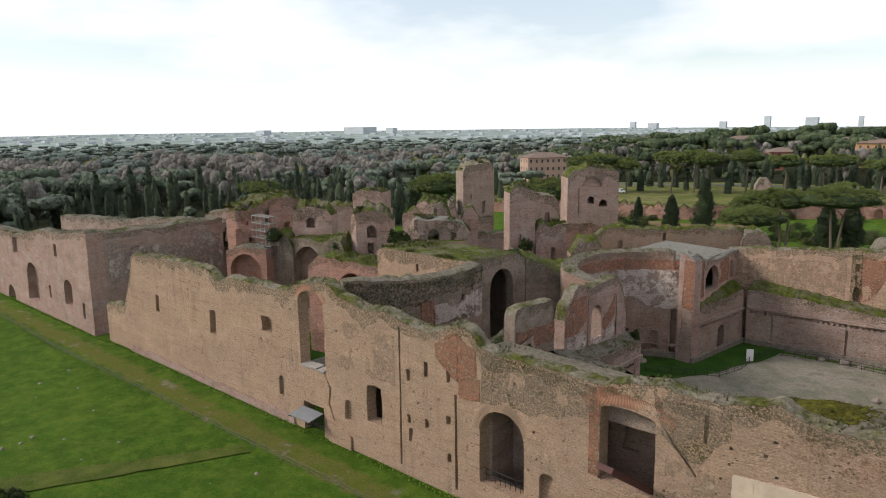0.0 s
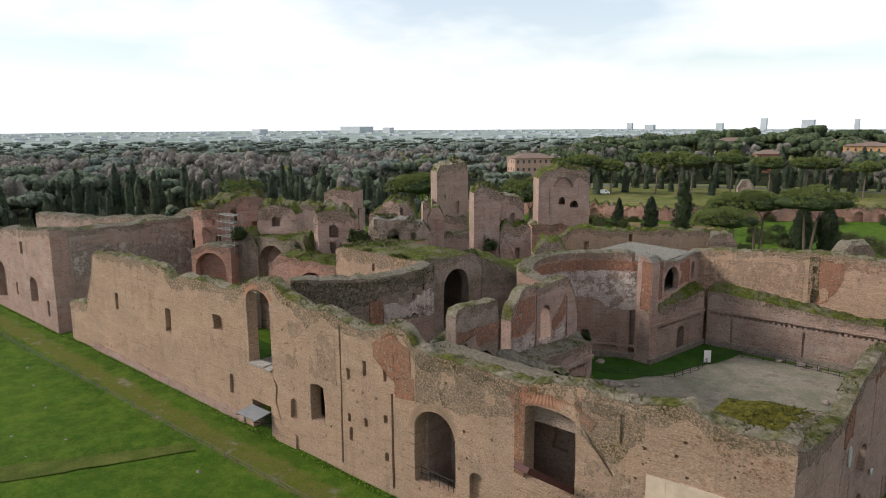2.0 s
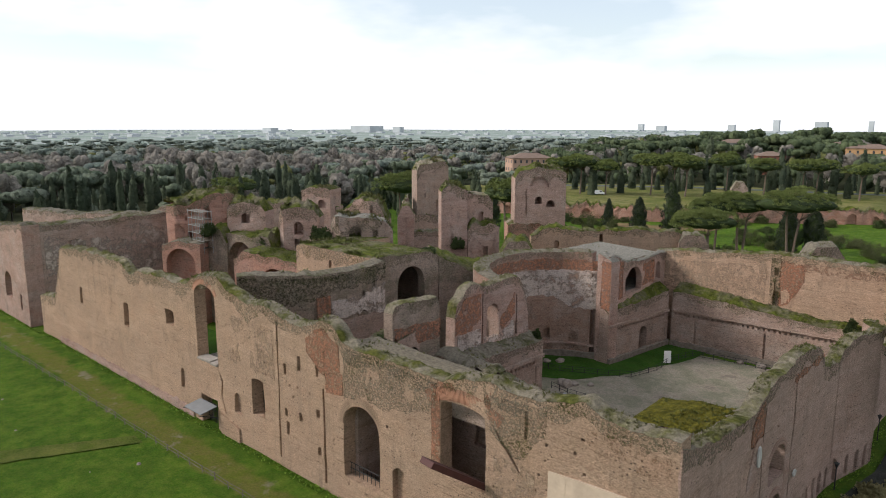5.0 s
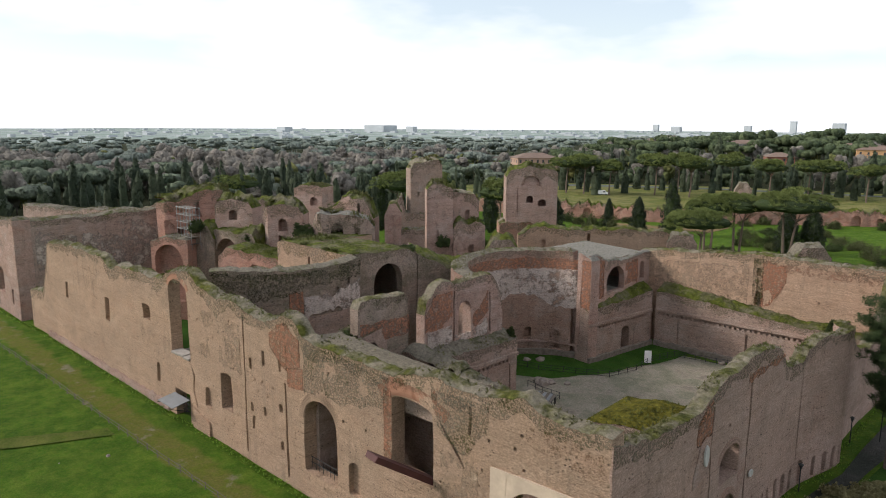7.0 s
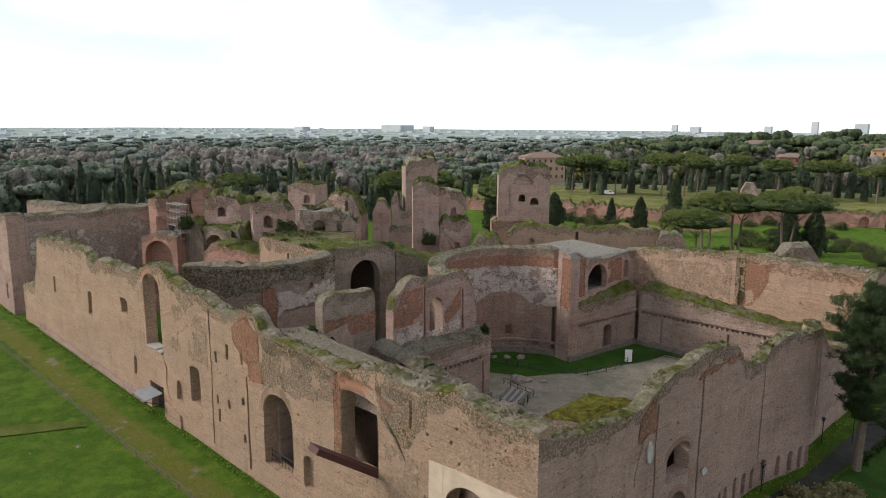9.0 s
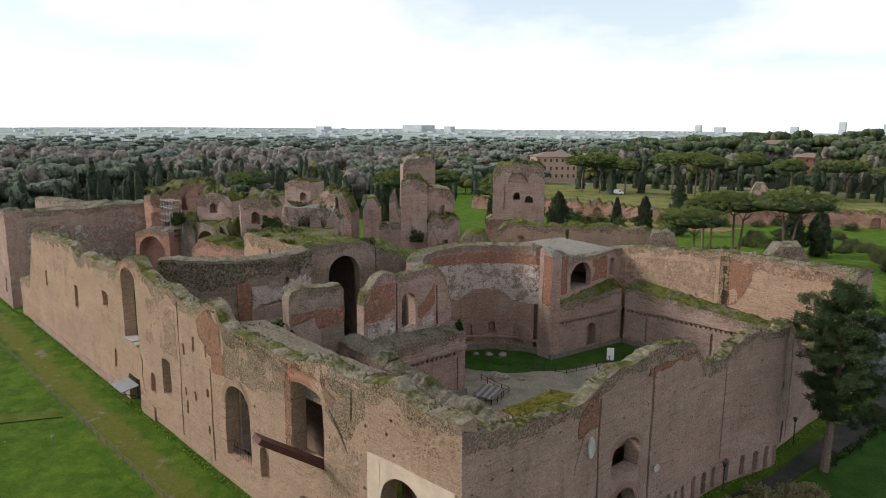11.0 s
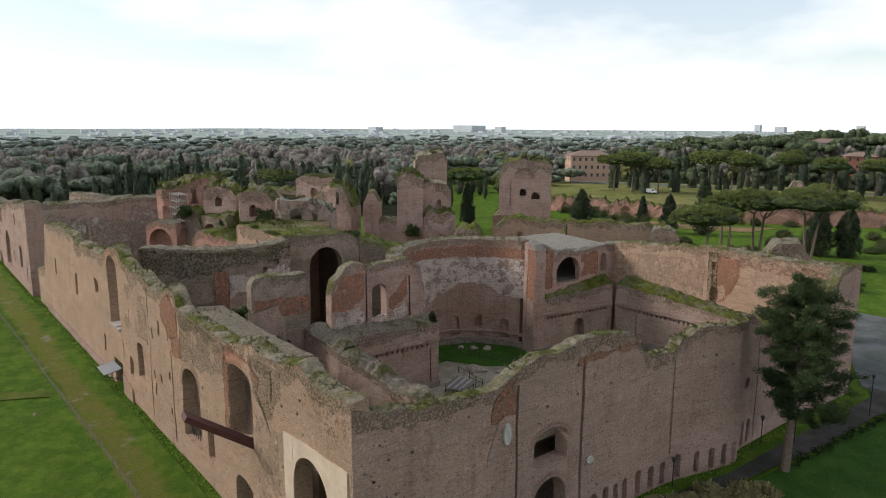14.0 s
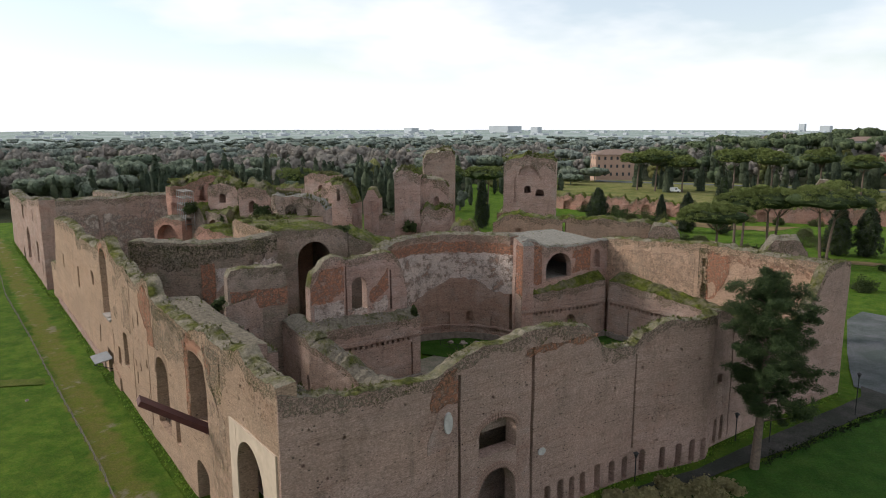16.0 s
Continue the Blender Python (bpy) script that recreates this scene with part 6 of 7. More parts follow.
def sector(n, az0, az1, d0, d1, s0=0.8, s1=1.2, gap=0.0):
    out = []
    while len(out) < n:
        az, d = radians(az0 + (az1 - az0) * rng.random()), math.sqrt(d0 * d0 + (d1 * d1 - d0 * d0) * rng.random())
        x, y = -d * math.sin(az), d * math.cos(az)
        if -235 < x < 5 and y < 190 or (x > -40 and y < 330):
            continue
        if noise.noise(Vector((x * 0.012, y * 0.012, gap))) < -0.25 and gap:
            continue
        out.append((x, y, s0 + (s1 - s0) * rng.random()))
    return out


wood("pine_wood", "dense wood of umbrella pines beyond the ruins", "umbrella", sector(150, 55, 95, 275, 430, 0.8, 1.15, gap=1.0) + sector(40, 34, 55, 340, 470, 0.8, 1.0, gap=1.5), PINE_FAR_HAZED, 1.6, 9, 0.045, 7.5, 13.0)
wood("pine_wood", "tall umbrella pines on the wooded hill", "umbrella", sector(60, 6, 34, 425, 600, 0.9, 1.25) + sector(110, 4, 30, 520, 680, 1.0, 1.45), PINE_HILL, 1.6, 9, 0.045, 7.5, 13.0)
wood("pine_wood", "distant wood of umbrella pines", "umbrella", sector(210, 32, 96, 420, 800, 0.8, 1.1, gap=2.0), PINE_HAZED, 1.0, 8, 0.055, 7.5, 13.0)
wood("pine_wood", "far wooded horizon", "umbrella", sector(560, 0, 98, 760, 1250, 0.7, 1.0), PINE_HAZED, 0.3, 5, 0.09, 9.0, 10.0)
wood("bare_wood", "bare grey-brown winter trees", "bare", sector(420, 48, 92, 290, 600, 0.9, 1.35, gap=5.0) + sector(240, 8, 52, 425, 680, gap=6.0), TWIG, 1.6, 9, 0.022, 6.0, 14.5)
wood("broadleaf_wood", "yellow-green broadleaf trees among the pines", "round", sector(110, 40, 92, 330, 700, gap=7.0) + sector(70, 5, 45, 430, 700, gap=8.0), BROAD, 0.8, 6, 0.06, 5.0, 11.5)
wood("broadleaf_wood", "dark evergreen oaks between the pines", "round", sector(300, 42, 95, 270, 620), PINE_FAR_HAZED, 0.8, 6, 0.06, 5.0, 9.0)
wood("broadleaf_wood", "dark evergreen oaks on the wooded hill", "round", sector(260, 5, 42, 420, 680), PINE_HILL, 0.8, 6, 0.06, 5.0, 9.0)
wood("broadleaf_wood", "low far woods", "round", sector(650, 0, 98, 620, 1200), PINE_HAZED, 0.35, 5, 0.09, 8.0, 8.5)
rows = []
for az0, az1, d, n in [(71, 64, 285, 15), (61, 45, 285, 26), (76, 72, 280, 4), (52, 42, 300, 14), (44, 36, 330, 10), (33, 5, 432, 22), (30, 8, 455, 16), (90, 70, 330, 10), (66, 50, 335, 20)]:
    for i in range(n):
        az = radians(az0 + (az1 - az0) * (i + rng.random() * 0.9) / n)
        dd = d * (1 + 0.06 * rng.normal())
        rows.append((-dd * math.sin(az), dd * math.cos(az), 0.75 + 0.45 * rng.random()))
rows = [r for r in rows if not (r[0] > -40 and r[1] < 330)]
rows = [(x, y, sc * (1.25 if y > 330 and x > -260 else 1.12)) for x, y, sc in rows]
for k in range(34):
    q, back = (k + 0.9 * rng.random()) / 34, 8 + 42 * rng.random()
    rows.append((-172 + 142 * q - 0.45 * back, 278 + 88 * q + 0.89 * back, 0.85 + 0.5 * rng.random()))
wood("cypress_rows", "rows of dark cypresses before the wood", "cypress", rows, CYPRESS, 1.2, 7, 0.014, 19.0, 15.0)


for k, q in enumerate((0.03, 0.08, 0.15, 0.27, 0.33, 0.36, 0.47, 0.56, 0.66, 0.70, 0.79, 0.88, 0.96)):
    back = 2 + 16 * rng.random()
    umbrella_pine(-172 + 142 * q - 0.45 * back, 278 + 88 * q + 0.89 * back, 19.5 + 4.5 * rng.random(), 6.0 + 2.5 * rng.random(), "tall umbrella pine with a bare trunk before the wood", 3.7, fork=1, crown_share=0.32)

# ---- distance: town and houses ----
# Town and hills carry distance haze in their pale base colours.
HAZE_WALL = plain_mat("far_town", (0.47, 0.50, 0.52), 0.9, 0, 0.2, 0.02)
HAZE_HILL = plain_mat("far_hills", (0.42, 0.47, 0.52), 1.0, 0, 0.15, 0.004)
TILE_ROOF = plain_mat("tile_roof", (0.22, 0.15, 0.115), 0.9, 0, 0.35, 1.0)
HOUSE_PINK = plain_mat("pink_stucco", (0.46, 0.30, 0.22), 0.9, 0, 0.15, 0.4)
HOUSE_ORANGE = plain_mat("orange_stucco", (0.62, 0.36, 0.17), 0.9, 0, 0.15, 0.4)
HOUSE_RED = plain_mat("red_stucco", (0.36, 0.15, 0.10), 0.9, 0, 0.2, 0.4)
DARK_GLASS = plain_mat("dark_window", (0.05, 0.05, 0.055), 0.3, 0, 0.2, 1.0)


def far_town():
    v, f = [], []
    r2 = random.Random(5)

    def box(x, y, w, d, h, base):
        i = len(v)
        for zz in (base, base + h):
            v.extend([(x - w, y - d, zz), (x + w, y - d, zz), (x + w, y + d, zz), (x - w, y + d, zz)])
        f.extend([(i, i + 1, i + 5, i + 4), (i + 1, i + 2, i + 6, i + 5), (i + 2, i + 3, i + 7, i + 6), (i + 3, i, i + 4, i + 7), (i + 4, i + 5, i + 6, i + 7)])

    for _ in range(420):
        az, d = radians(r2.uniform(-2, 98)), r2.uniform(1500, 3300)
        x, y = -d * math.sin(az), d * math.cos(az)
        box(x, y, r2.uniform(4, 14), r2.uniform(4, 12), r2.uniform(2.5, 7), land(x, y))
    for az, d, w, h in [(17.5, 3300, 12, 48), (14.6, 3200, 22, 42), (11.6, 3400, 9, 46), (48.5, 2700, 55, 24), (56, 2600, 26, 18), (46, 2600, 18, 20), (20.5, 3300, 14, 30), (27, 3300, 12, 32), (25.5, 3300, 20, 24)]:
        x, y = -d * math.sin(radians(az)), d * math.cos(radians(az))
        box(x, y, w, w * 0.6, h, land(x, y))
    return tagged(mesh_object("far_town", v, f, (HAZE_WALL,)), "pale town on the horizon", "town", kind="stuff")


def far_hills():
    v, f = [], []
    n = 160
    for i in range(n + 1):
        az = radians(-10 + 120 * i / n)
        x, y = -3500 * math.sin(az), 3500 * math.cos(az)
        v.append((x, y, -80))
        v.append((x, y, -29 + 5 * noise.noise(Vector((i * 0.11, 3.1, 0))) + 3 * noise.noise(Vector((i * 0.45, 1.1, 0)))))
        if i:
            f.append((2 * i - 2, 2 * i, 2 * i + 1, 2 * i - 1))
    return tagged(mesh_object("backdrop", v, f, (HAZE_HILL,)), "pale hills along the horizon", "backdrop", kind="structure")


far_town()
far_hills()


def house(p0, p1, depth, base, eaves, storeys, bays, material, label, hip=2.6):
    """A house with its storeys, windows and a hipped tile roof; its front runs from p0 to p1 and faces right of that way."""
    a, b = Vector((*p0, 0)), Vector((*p1, 0))
    d = (b - a).normalized()
    n = Vector((d.y, -d.x, 0))
    w = (b - a).length
    ob = tagged(new("house"), label, "house", "houses beyond the ruins")
    m = Matrix(((d.x, -n.x, 0, a.x), (d.y, -n.y, 0, a.y), (0, 0, 1, base), (0, 0, 0, 1)))
    ob.matrix_world = m
    h = eaves - base
    bm = bmesh.new()
    bmesh.ops.create_cube(bm, size=1.0, matrix=Matrix.Translation((w / 2, depth / 2, h / 2)) @ Matrix.Diagonal((w, depth, h, 1)))
    part("wall", bm, material, ob)
    bm = bmesh.new()
    o = 0.7
    q = [bm.verts.new(c) for c in ((-o, -o, h), (w + o, -o, h), (w + o, depth + o, h), (-o, depth + o, h), (depth / 2, depth / 2, h + hip), (w - depth / 2, depth / 2, h + hip))]
    for ids in ((0, 1, 5, 4), (1, 2, 5), (2, 3, 4, 5), (3, 0, 4), (3, 2, 1, 0)):
        bm.faces.new([q[i] for i in ids])
    part("roof", bm, TILE_ROOF, ob)
    me = box_mesh("window", (1.1, 0.16, 1.7), DARK_GLASS)
    step = h / storeys
    for s in range(storeys):
        for k in range(bays):
            wn_ = new("window", me)
            wn_.parent = ob
            wn_.location = (w * (k + 0.5) / bays, -0.02, step * (s + 0.55))
        for k in range(max(2, bays // 2)):
            wn_ = new("window", me)
            wn_.parent = ob
            wn_.location = (-0.02, depth * (k + 0.5) / max(2, bays // 2), step * (s + 0.55))
            wn_.rotation_euler = (0, 0, radians(90))
    return ob


house((-226, 322), (-213, 341), 13, 0, 17.0, 4, 7, HOUSE_PINK, "large pink house with a hipped tile roof among the trees")
house((-104, 500), (-80, 508), 14, 6, 21.0, 3, 6, HOUSE_ORANGE, "orange house with a tile roof on the hill")
house((-74, 512), (-50, 512), 14, 6, 20.0, 3, 6, HOUSE_ORANGE, "ochre house with a tile roof on the hill")
house((-146, 470), (-132, 478), 12, 4, 16.0, 3, 4, HOUSE_RED, "red house half hidden by cypresses")
house((-190, 520), (-170, 532), 12, 8, 22.0, 3, 5, STONE_WHITE, "white house among the pines on the hill")
house((-125, 540), (-108, 546), 12, 8, 21.0, 3, 5, HOUSE_PINK, "pink house among the pines on the hill")


# ---- small things ----
OLD_WOOD = plain_mat("weathered_wood", (0.15, 0.125, 0.10), 0.9, 0, 0.4, 4.0)
RUST = plain_mat("rust_red_steel", (0.085, 0.024, 0.020), 0.75, 0.0, 0.35, 1.5)
IRON = plain_mat("dark_iron", (0.045, 0.045, 0.045), 0.6, 0.5, 0.3, 4.0)
GALV = plain_mat("galvanised_pipe", (0.40, 0.40, 0.39), 0.5, 0.6, 0.3, 4.0)
SHEET = plain_mat("grey_sheet", (0.22, 0.225, 0.23), 0.6, 0.1, 0.2, 1.0)
WHITE = plain_mat("white_board", (0.75, 0.75, 0.74), 0.7, 0, 0.1, 1.0)
BLACK_DOOR = plain_mat("dark_gate", (0.03, 0.028, 0.026), 0.8, 0, 0.3, 2.0)


def beam(p, q, r, sides=6):
    """A bar from p to q."""
    p, q = Vector(p), Vector(q)
    bm = bmesh.new()
    bmesh.ops.create_cone(bm, cap_ends=True, segments=sides, radius1=r, radius2=r, depth=(q - p).length, matrix=Matrix.Translation((p + q) / 2) @ (q - p).to_track_quat("Z", "Y").to_matrix().to_4x4())
    return bm


def fence(label, points, post_h, spacing, rails, r_post, r_rail, material, wobble=0.0, mesh=False):
    """Posts with rails between them, each a part."""
    ob = tagged(new("fence"), label, "fence")
    r3 = random.Random(len(points) * 7 + 1)
    stops = []
    for a, b in zip(points, points[1:]):
        k = max(1, int(math.dist(a, b) / spacing))
        stops += [(a[0] + (b[0] - a[0]) * i / k, a[1] + (b[1] - a[1]) * i / k) for i in range(k)]
    stops.append(points[-1])
    tops = []
    for x, y in stops:
        top = (x + r3.uniform(-wobble, wobble), y + r3.uniform(-wobble, wobble), GROUND + post_h * r3.uniform(0.93, 1.07))
        part("post", beam((x, y, GROUND - 0.15), top, r_post), material, ob)
        tops.append(((x, y, GROUND), top))
    for (b0, t0), (b1, t1) in zip(tops, tops[1:]):
        for u in rails:
            p, q = Vector(b0).lerp(Vector(t0), u), Vector(b1).lerp(Vector(t1), u)
            part("rail", beam(p, q, r_rail, 5), material, ob)
    return ob


fence("rustic grey wooden post-and-rail fence along the path", [(-162, 43.0), (-128, 42.2), (-98, 43.0), (-70, 43.4), (-44, 44.0), (-30, 44.0), (-12, 44.2)], 1.0, 2.6, (0.92, 0.5), 0.06, 0.032, OLD_WOOD, 0.08)
fence("low dark iron fence round the court lawn", [(-51.5, 96.0), (-46.0, 97.2), (-41.0, 99.8), (-36.6, 102.1), (-35.2, 107.7), (-35.4, 113.1), (-34.0, 118.0), (-26, 119.5), (-15, 118.5)], 1.1, 1.5, (0.95, 0.6, 0.25), 0.05, 0.03, IRON)
fence("low dark iron fence round the sunken corner of the court", [(-43.0, 90.5), (-40.0, 90.0), (-37.0, 89.8), (-36.0, 86.4), (-37.4, 83.5)], 1.1, 1.2, (0.95, 0.5), 0.05, 0.03, IRON)

plank = tagged(new("steel_beam"), "dark rust-red steel gangway jutting from the tall opening", "beam")
ax, bx = Vector((-24.55, 45.5, 11.35)), Vector((-23.6, 52.2, 6.8))
turn = (bx - ax).to_track_quat("Y", "Z").to_matrix().to_4x4()
L = (bx - ax).length
bm = bmesh.new()
bmesh.ops.create_cube(bm, size=1.0, matrix=Matrix.Translation((ax + bx) / 2) @ turn @ Matrix.Diagonal((1.5, L, 0.45, 1)))
bmesh.ops.bevel(bm, geom=bm.edges[:], offset=0.03, segments=1, affect="EDGES")
part("girder", bm, RUST, plank)
bm = bmesh.new()
bmesh.ops.create_cube(bm, size=1.0, matrix=Matrix.Translation((ax + bx) / 2) @ turn @ Matrix.Translation((0, 0, 0.255)) @ Matrix.Diagonal((1.62, L, 0.06, 1)))
part("deck", bm, RUST, plank, "worn dark red deck plate")

canopy = tagged(new("door_canopy"), "grey sheet canopy on struts over the dark gateway", "canopy")
bm = bmesh.new()
bmesh.ops.create_cube(bm, size=1.0, matrix=pose(-67.7, 49.5, 2.3, 10, 0, 0) @ Matrix.Diagonal((4.0, 2.3, 0.10, 1)))
part("roof", bm, SHEET, canopy)
for xx in (-69.6, -65.8):
    part("strut", beam((xx, 50.6, 1.0), (xx, 48.2, 2.0), 0.05), IRON, canopy)
gate = tagged(new("gate"), "dark iron gate in the doorway", "gate")
for k in range(12):
    part("bar", beam((-69.4 + 0.31 * k, 51.6, GROUND), (-69.4 + 0.31 * k, 51.6, 1.9), 0.035), BLACK_DOOR, gate)
for zz in (0.0, 1.0, 1.85):
    part("rail", beam((-69.6, 51.6, zz), (-65.7, 51.6, zz), 0.045), BLACK_DOOR, gate)

rail_a = tagged(new("railing"), "thin iron railing across the great arch", "railing")
for zz in (2.9, 3.5):
    part("rail", beam((-41.0, 51.4, zz), (-35.8, 51.4, zz), 0.04), IRON, rail_a)
for k in range(9):
    part("bar", beam((-40.8 + 0.6 * k, 51.4, 2.25), (-40.8 + 0.6 * k, 51.4, 3.5), 0.03), IRON, rail_a)

sill = tagged(new("stone_sill"), "pale worn marble sill blocks in the tall doorway", "sill")
for k, (xs, w, dz) in enumerate([(-68.9, 1.6, 0.0), (-67.3, 1.5, 0.06), (-65.8, 1.4, -0.04)]):
    bm = bmesh.new()
    bmesh.ops.create_cube(bm, size=1.0, matrix=pose(xs, 51.2, 8.02 + dz, 2, 0, 1.5 * k) @ Matrix.Diagonal((w, 1.5, 0.30, 1)))
    bmesh.ops.bevel(bm, geom=bm.edges[:], offset=0.06, segments=2, affect="EDGES")
    part("stone_block", bm, SILL_STONE, sill)

sign = tagged(new("notice_board"), "plain white notice board standing in the court", "sign")
bm = bmesh.new()
bmesh.ops.create_cube(bm, size=1.0, matrix=pose(-35.4, 111.6, 0.7, 0, 0, 40) @ Matrix.Diagonal((1.1, 0.10, 2.0, 1)))
bmesh.ops.bevel(bm, geom=bm.edges[:], offset=0.03, segments=1, affect="EDGES")
part("board", bm, WHITE, sign)
for dx in (-0.5, 0.5):
    c, s_ = math.cos(radians(40)) * dx, math.sin(radians(40)) * dx
    part("leg", beam((-35.4 + c, 111.6 + s_, GROUND), (-35.4 + c, 111.6 + s_, 0.2), 0.05), IRON, sign)

shed = tagged(new("low_shelter"), "low shelter with a striped pale sheet roof", "shelter")
for k in range(7):
    bm = bmesh.new()
    bmesh.ops.create_cube(bm, size=1.0, matrix=pose(-38.6 + 0.44 * k, 85.6 + 0.10 * k, 0.75, 14, 0, 12) @ Matrix.Diagonal((0.40, 2.8, 0.06, 1)))
    part("roof_sheet", bm, SHEET if k % 2 else OLD_WOOD, shed)
for x, y in [(-38.6, 84.6), (-36.0, 85.2), (-38.8, 86.8), (-36.2, 87.4)]:
    part("leg", beam((x, y, GROUND), (x, y, 0.7), 0.06), IRON, shed)

r4 = random.Random(11)
ROCK = plain_mat("fallen_masonry", (0.30, 0.25, 0.21), 0.95, 0, 0.45, 2.0)


def fallen(x, y, size, z=GROUND + 0.1):
    bm = bmesh.new()
    bmesh.ops.create_icosphere(bm, subdivisions=2, radius=size)
    for v_ in bm.verts:
        v_.co *= 1 + 0.5 * noise.noise(v_.co * 1.3 / size + Vector((x, y, 0)))
        v_.co.z *= 0.65
    me = bpy.data.meshes.new("masonry_block")
    bm.to_mesh(me)
    bm.free()
    me.materials.append(ROCK)
    ob = new("masonry_block", me)
    ob.location = (x, y, z + size * 0.3)
    tagged(ob, "fallen lump of brown masonry on the ground", "rubble", "fallen masonry")


for x, y, sz in [(-42.0, 92.6, 1.0), (-43.2, 93.4, 0.7), (-41.2, 93.8, 0.6), (-39.4, 95.2, 0.5), (-50.0, 99.5, 0.6), (-51.5, 98.0, 0.5), (-48.4, 100.8, 0.7), (-27.0, 119.8, 0.6), (-24.0, 120.2, 0.7), (-21.5, 120.0, 0.5), (-17.0, 106.0, 0.6), (-22.8, 82.0, 0.8), (-21.4, 80.6, 0.6)]:
    fallen(x, y, sz)
for _ in range(26):
    fallen(r4.uniform(-118, -64), r4.uniform(10, 40), r4.uniform(0.10, 0.28), GROUND)


def street_lamp(x, y, h, label):
    ob = tagged(new("street_lamp"), label, "lamp", "lamps along the lane")
    part("pole", beam((x, y, GROUND), (x, y, GROUND + h), 0.06, 8), IRON, ob)
    bm = bmesh.new()
    bmesh.ops.create_cone(bm, cap_ends=True, segments=8, radius1=0.10, radius2=0.24, depth=0.45, matrix=Matrix.Translation((x, y, GROUND + h + 0.2)))
    part("lantern", bm, IRON, ob)
    bm = bmesh.new()
    bmesh.ops.create_cone(bm, cap_ends=True, segments=8, radius1=0.30, radius2=0.05, depth=0.16, matrix=Matrix.Translation((x, y, GROUND + h + 0.5)))
    part("cap", bm, IRON, ob)


street_lamp(-5.2, 87.0, 2.6, "dark iron lamp post at the foot of the wall")
street_lamp(-4.6, 103.4, 2.8, "dark iron lamp post at the foot of the wall")
street_lamp(-2.0, 105.8, 4.0, "tall dark iron lamp post beside the lane")
street_lamp(0.0, 121.3, 5.0, "tall dark iron lamp post beside the lane")
street_lamp(-6.0, 150.0, 3.6, "dark iron lamp post beside the yard")

# grass left long at the foot of the walls
LONG_GRASS = leaf_mat("long_grass", (0.200, 0.380, 0.036), (0.330, 0.500, 0.062))
r5 = random.Random(23)
verge = []
for _ in range(1500):
    x = r5.uniform(-205, -7)
    verge.append(Vector((x, (50.5 if x > -127 else 49.8) - 0.9 * r5.random() ** 2, GROUND + 0.08)))
for _ in range(420):
    y = r5.uniform(51, 127)
    verge.append(Vector((profile([(51, -6.3), (84, -6.0), (91.5, -4.9), (96.6, -3.7), (99, -5.0), (127, -4.8)], y) + 0.9 * r5.random() ** 2, y, GROUND + 0.08)))
blades(verge, None, 0.12, 0.30, r5, "long_grass", LONG_GRASS)["label"] = "bright long grass at the foot of the walls"
# hedge along the lane, dry bushes
HEDGE = leaf_mat("hedge_leaf", (0.018, 0.032, 0.012), (0.042, 0.062, 0.020))
DRY = leaf_mat("dry_bush", (0.36, 0.31, 0.14), (0.52, 0.45, 0.22))
hedge = tagged(new("hedge"), "low dark clipped hedge along the lane", "hedge")
hc = []
for a, b in (((0.4, 100.5), (0.9, 108)), ((0.9, 108), (1.6, 121)), ((1.6, 121), (3.4, 132)), ((3.4, 132), (10, 134.5)), ((10, 134.5), (30, 138))):
    n = int(math.dist(a, b) / 0.35)
    hc += [(a[0] + (b[0] - a[0]) * i / n + rng.normal() * 0.2, a[1] + (b[1] - a[1]) * i / n + rng.normal() * 0.2, GROUND + 0.2 + 0.6 * rng.random()) for i in range(n)]
joined("foliage", [leaves(hc, 0.45, 16, 0.09)], HEDGE, hedge)
for x, y, r, h, m_ in [(-3.4, 82.6, 1.7, 1.3, DRY), (-2.6, 85.2, 1.9, 1.5, DRY), (-1.5, 87.8, 2.2, 1.8, DRY), (0.2, 90.2, 2.2, 1.8, DRY), (1.2, 92.6, 1.8, 1.3, DRY), (2.6, 89.0, 2.2, 2.0, DRY), (-4.4, 58.2, 1.9, 8.9, BUSH), (-77.5, 20.0, 1.8, 2.2, BUSH), (-82.0, 19.0, 1.2, 1.6, BUSH)]:
    bush(x, y, r, h, "dry straw-brown bush beside the lane" if m_ is DRY else "rounded green bush on the lawn", None, m_)
for x, y, z, r, h in [(-81.0, 79.0, 18.7, 1.7, 2.8), (-79.4, 78.4, 18.7, 1.3, 1.8), (-109.5, 75.0, 16.6, 2.2, 2.6), (-93.5, 76.0, 16.6, 1.5, 1.4), (-59.6, 60.8, 9.0, 1.0, 2.2), (-45.5, 60.0, 12.6, 1.6, 1.8), (-44.6, 66.5, 10.0, 1.4, 2.4), (-42.0, 84.6, 8.6, 0.8, 1.8), (-133.8, 79.6, 12.0, 2.4, 5.0), (-74.0, 104.8, 14.4, 1.6, 2.6), (-12.5, 122.6, 7.0, 1.3, 2.4), (-62.0, 84.5, 17.6, 1.8, 1.2)]:
    bush(x, y, r, h, "dark shrub growing out of the masonry", z)

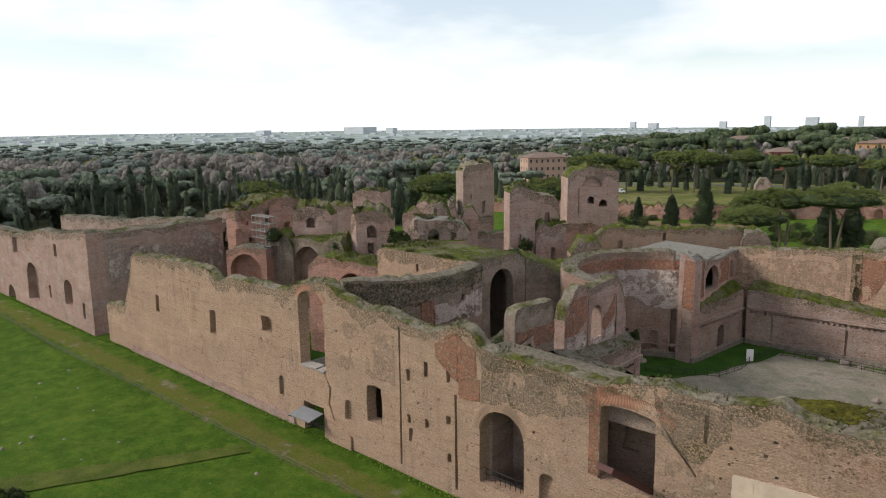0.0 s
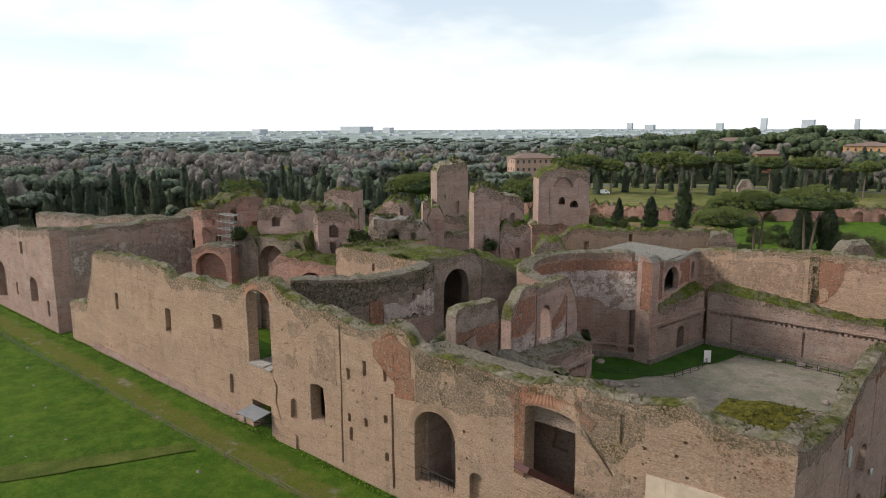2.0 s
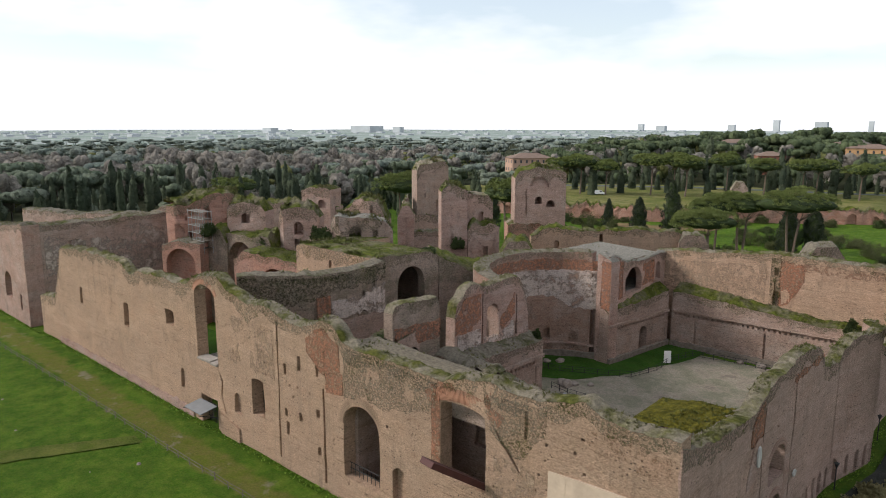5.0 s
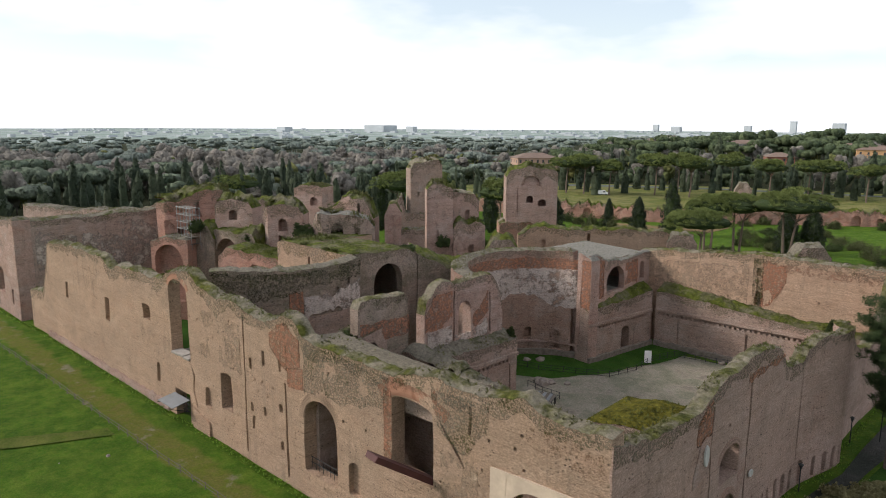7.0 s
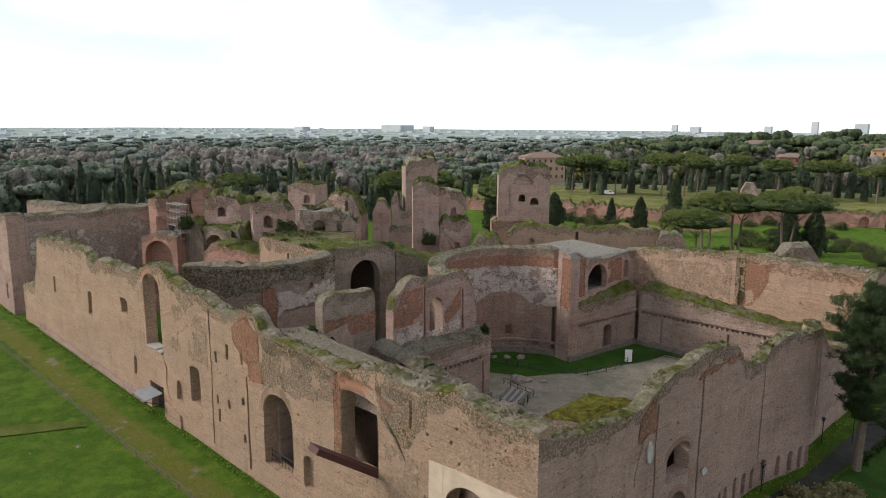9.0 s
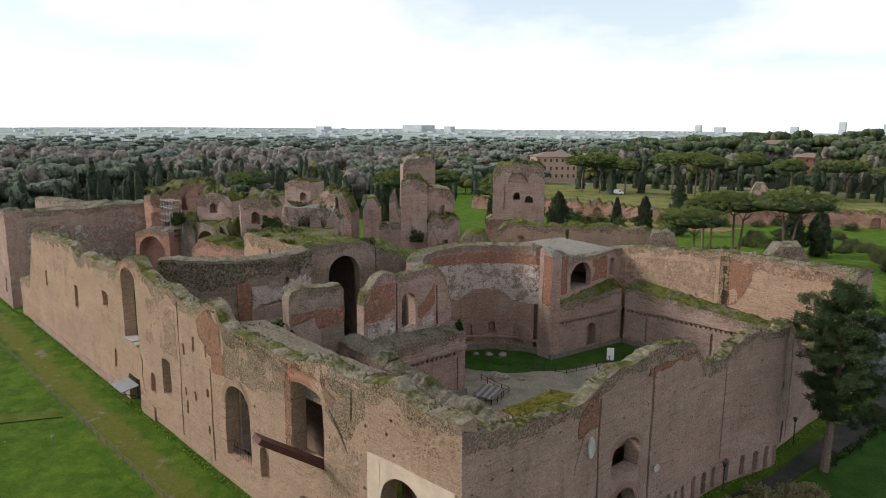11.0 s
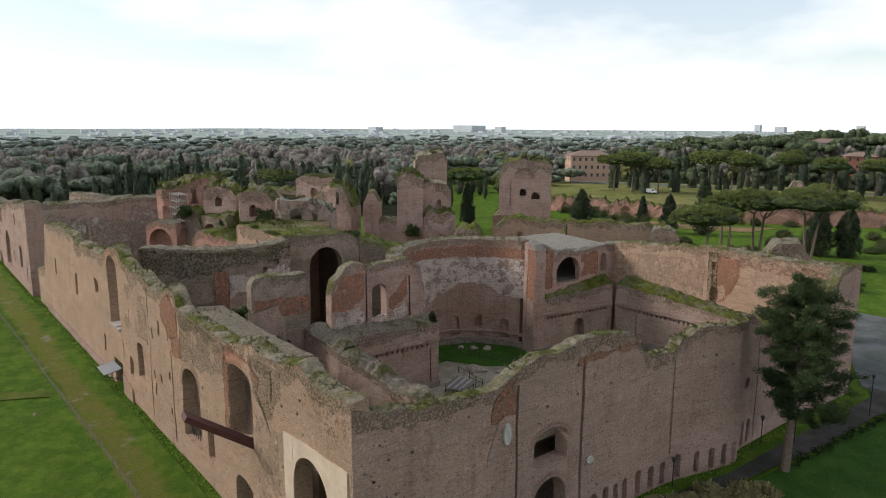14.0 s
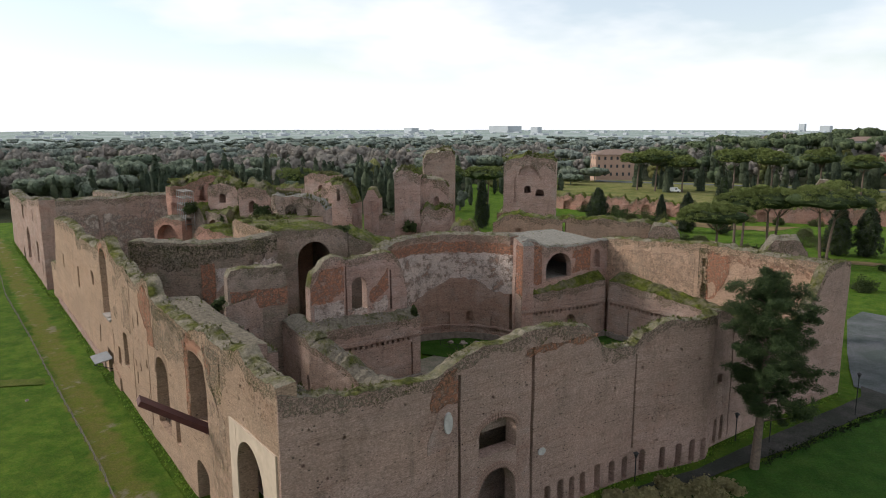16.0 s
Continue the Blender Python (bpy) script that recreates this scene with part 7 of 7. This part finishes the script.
# scaffolding beside the pink block
scaffold = tagged(new("scaffolding"), "grey pipe scaffolding against the brick block", "scaffolding")
sx0, sy0, sx1, sy1 = -114.2, 73.4, -108.8, 75.4
for i in range(5):
    for j in range(2):
        x, y = sx0 + (sx1 - sx0) * i / 4, sy0 + 1.8 * j
        part("pole", beam((x, y, 13.0), (x, y, 21.0), 0.06), GALV, scaffold)
for k in range(6):
    z = 14.0 + 1.35 * k
    for j in range(2):
        part("rail", beam((sx0 - 0.3, sy0 + 1.8 * j, z), (sx1 + 0.3, sy0 + 1.8 * j, z), 0.055), GALV, scaffold)
    bm = bmesh.new()
    bmesh.ops.create_cube(bm, size=1.0, matrix=Matrix.Translation(((sx0 + sx1) / 2, sy0 + 0.9, z + 0.05)) @ Matrix.Diagonal((sx1 - sx0, 1.4, 0.06, 1)))
    part("deck", bm, OLD_WOOD, scaffold)


def van(x, y, z, turn_deg):
    ob = tagged(new("van"), "white van parked on the gravel drive", "van")
    ob.matrix_world = pose(x, y, z, 0, 0, turn_deg)
    bm = bmesh.new()
    q = [(-2.6, 0.5), (2.6, 0.5), (2.6, 1.2), (1.9, 1.35), (1.2, 2.2), (-2.6, 2.25)]
    front_v = [bm.verts.new((a, -0.95, b)) for a, b in q]
    back_v = [bm.verts.new((a, 0.95, b)) for a, b in q]
    bm.faces.new(front_v)
    bm.faces.new(back_v[::-1])
    for i in range(len(q)):
        j = (i + 1) % len(q)
        bm.faces.new((front_v[j], front_v[i], back_v[i], back_v[j]))
    part("body", bm, WHITE, ob)
    for wx in (-1.7, 1.7):
        for wy in (-0.95, 0.95):
            part("wheel", beam((wx, wy - 0.1, 0.36), (wx, wy + 0.1, 0.36), 0.36, 14), IRON, ob)
    for wy in (-0.96, 0.96):
        bm = bmesh.new()
        bmesh.ops.create_cube(bm, size=1.0, matrix=Matrix.Translation((0.9, wy, 1.65)) @ Matrix.Diagonal((0.9, 0.03, 0.6, 1)))
        part("side_window", bm, DARK_GLASS, ob)


van(-157.0, 297.0, 3.72, 32)
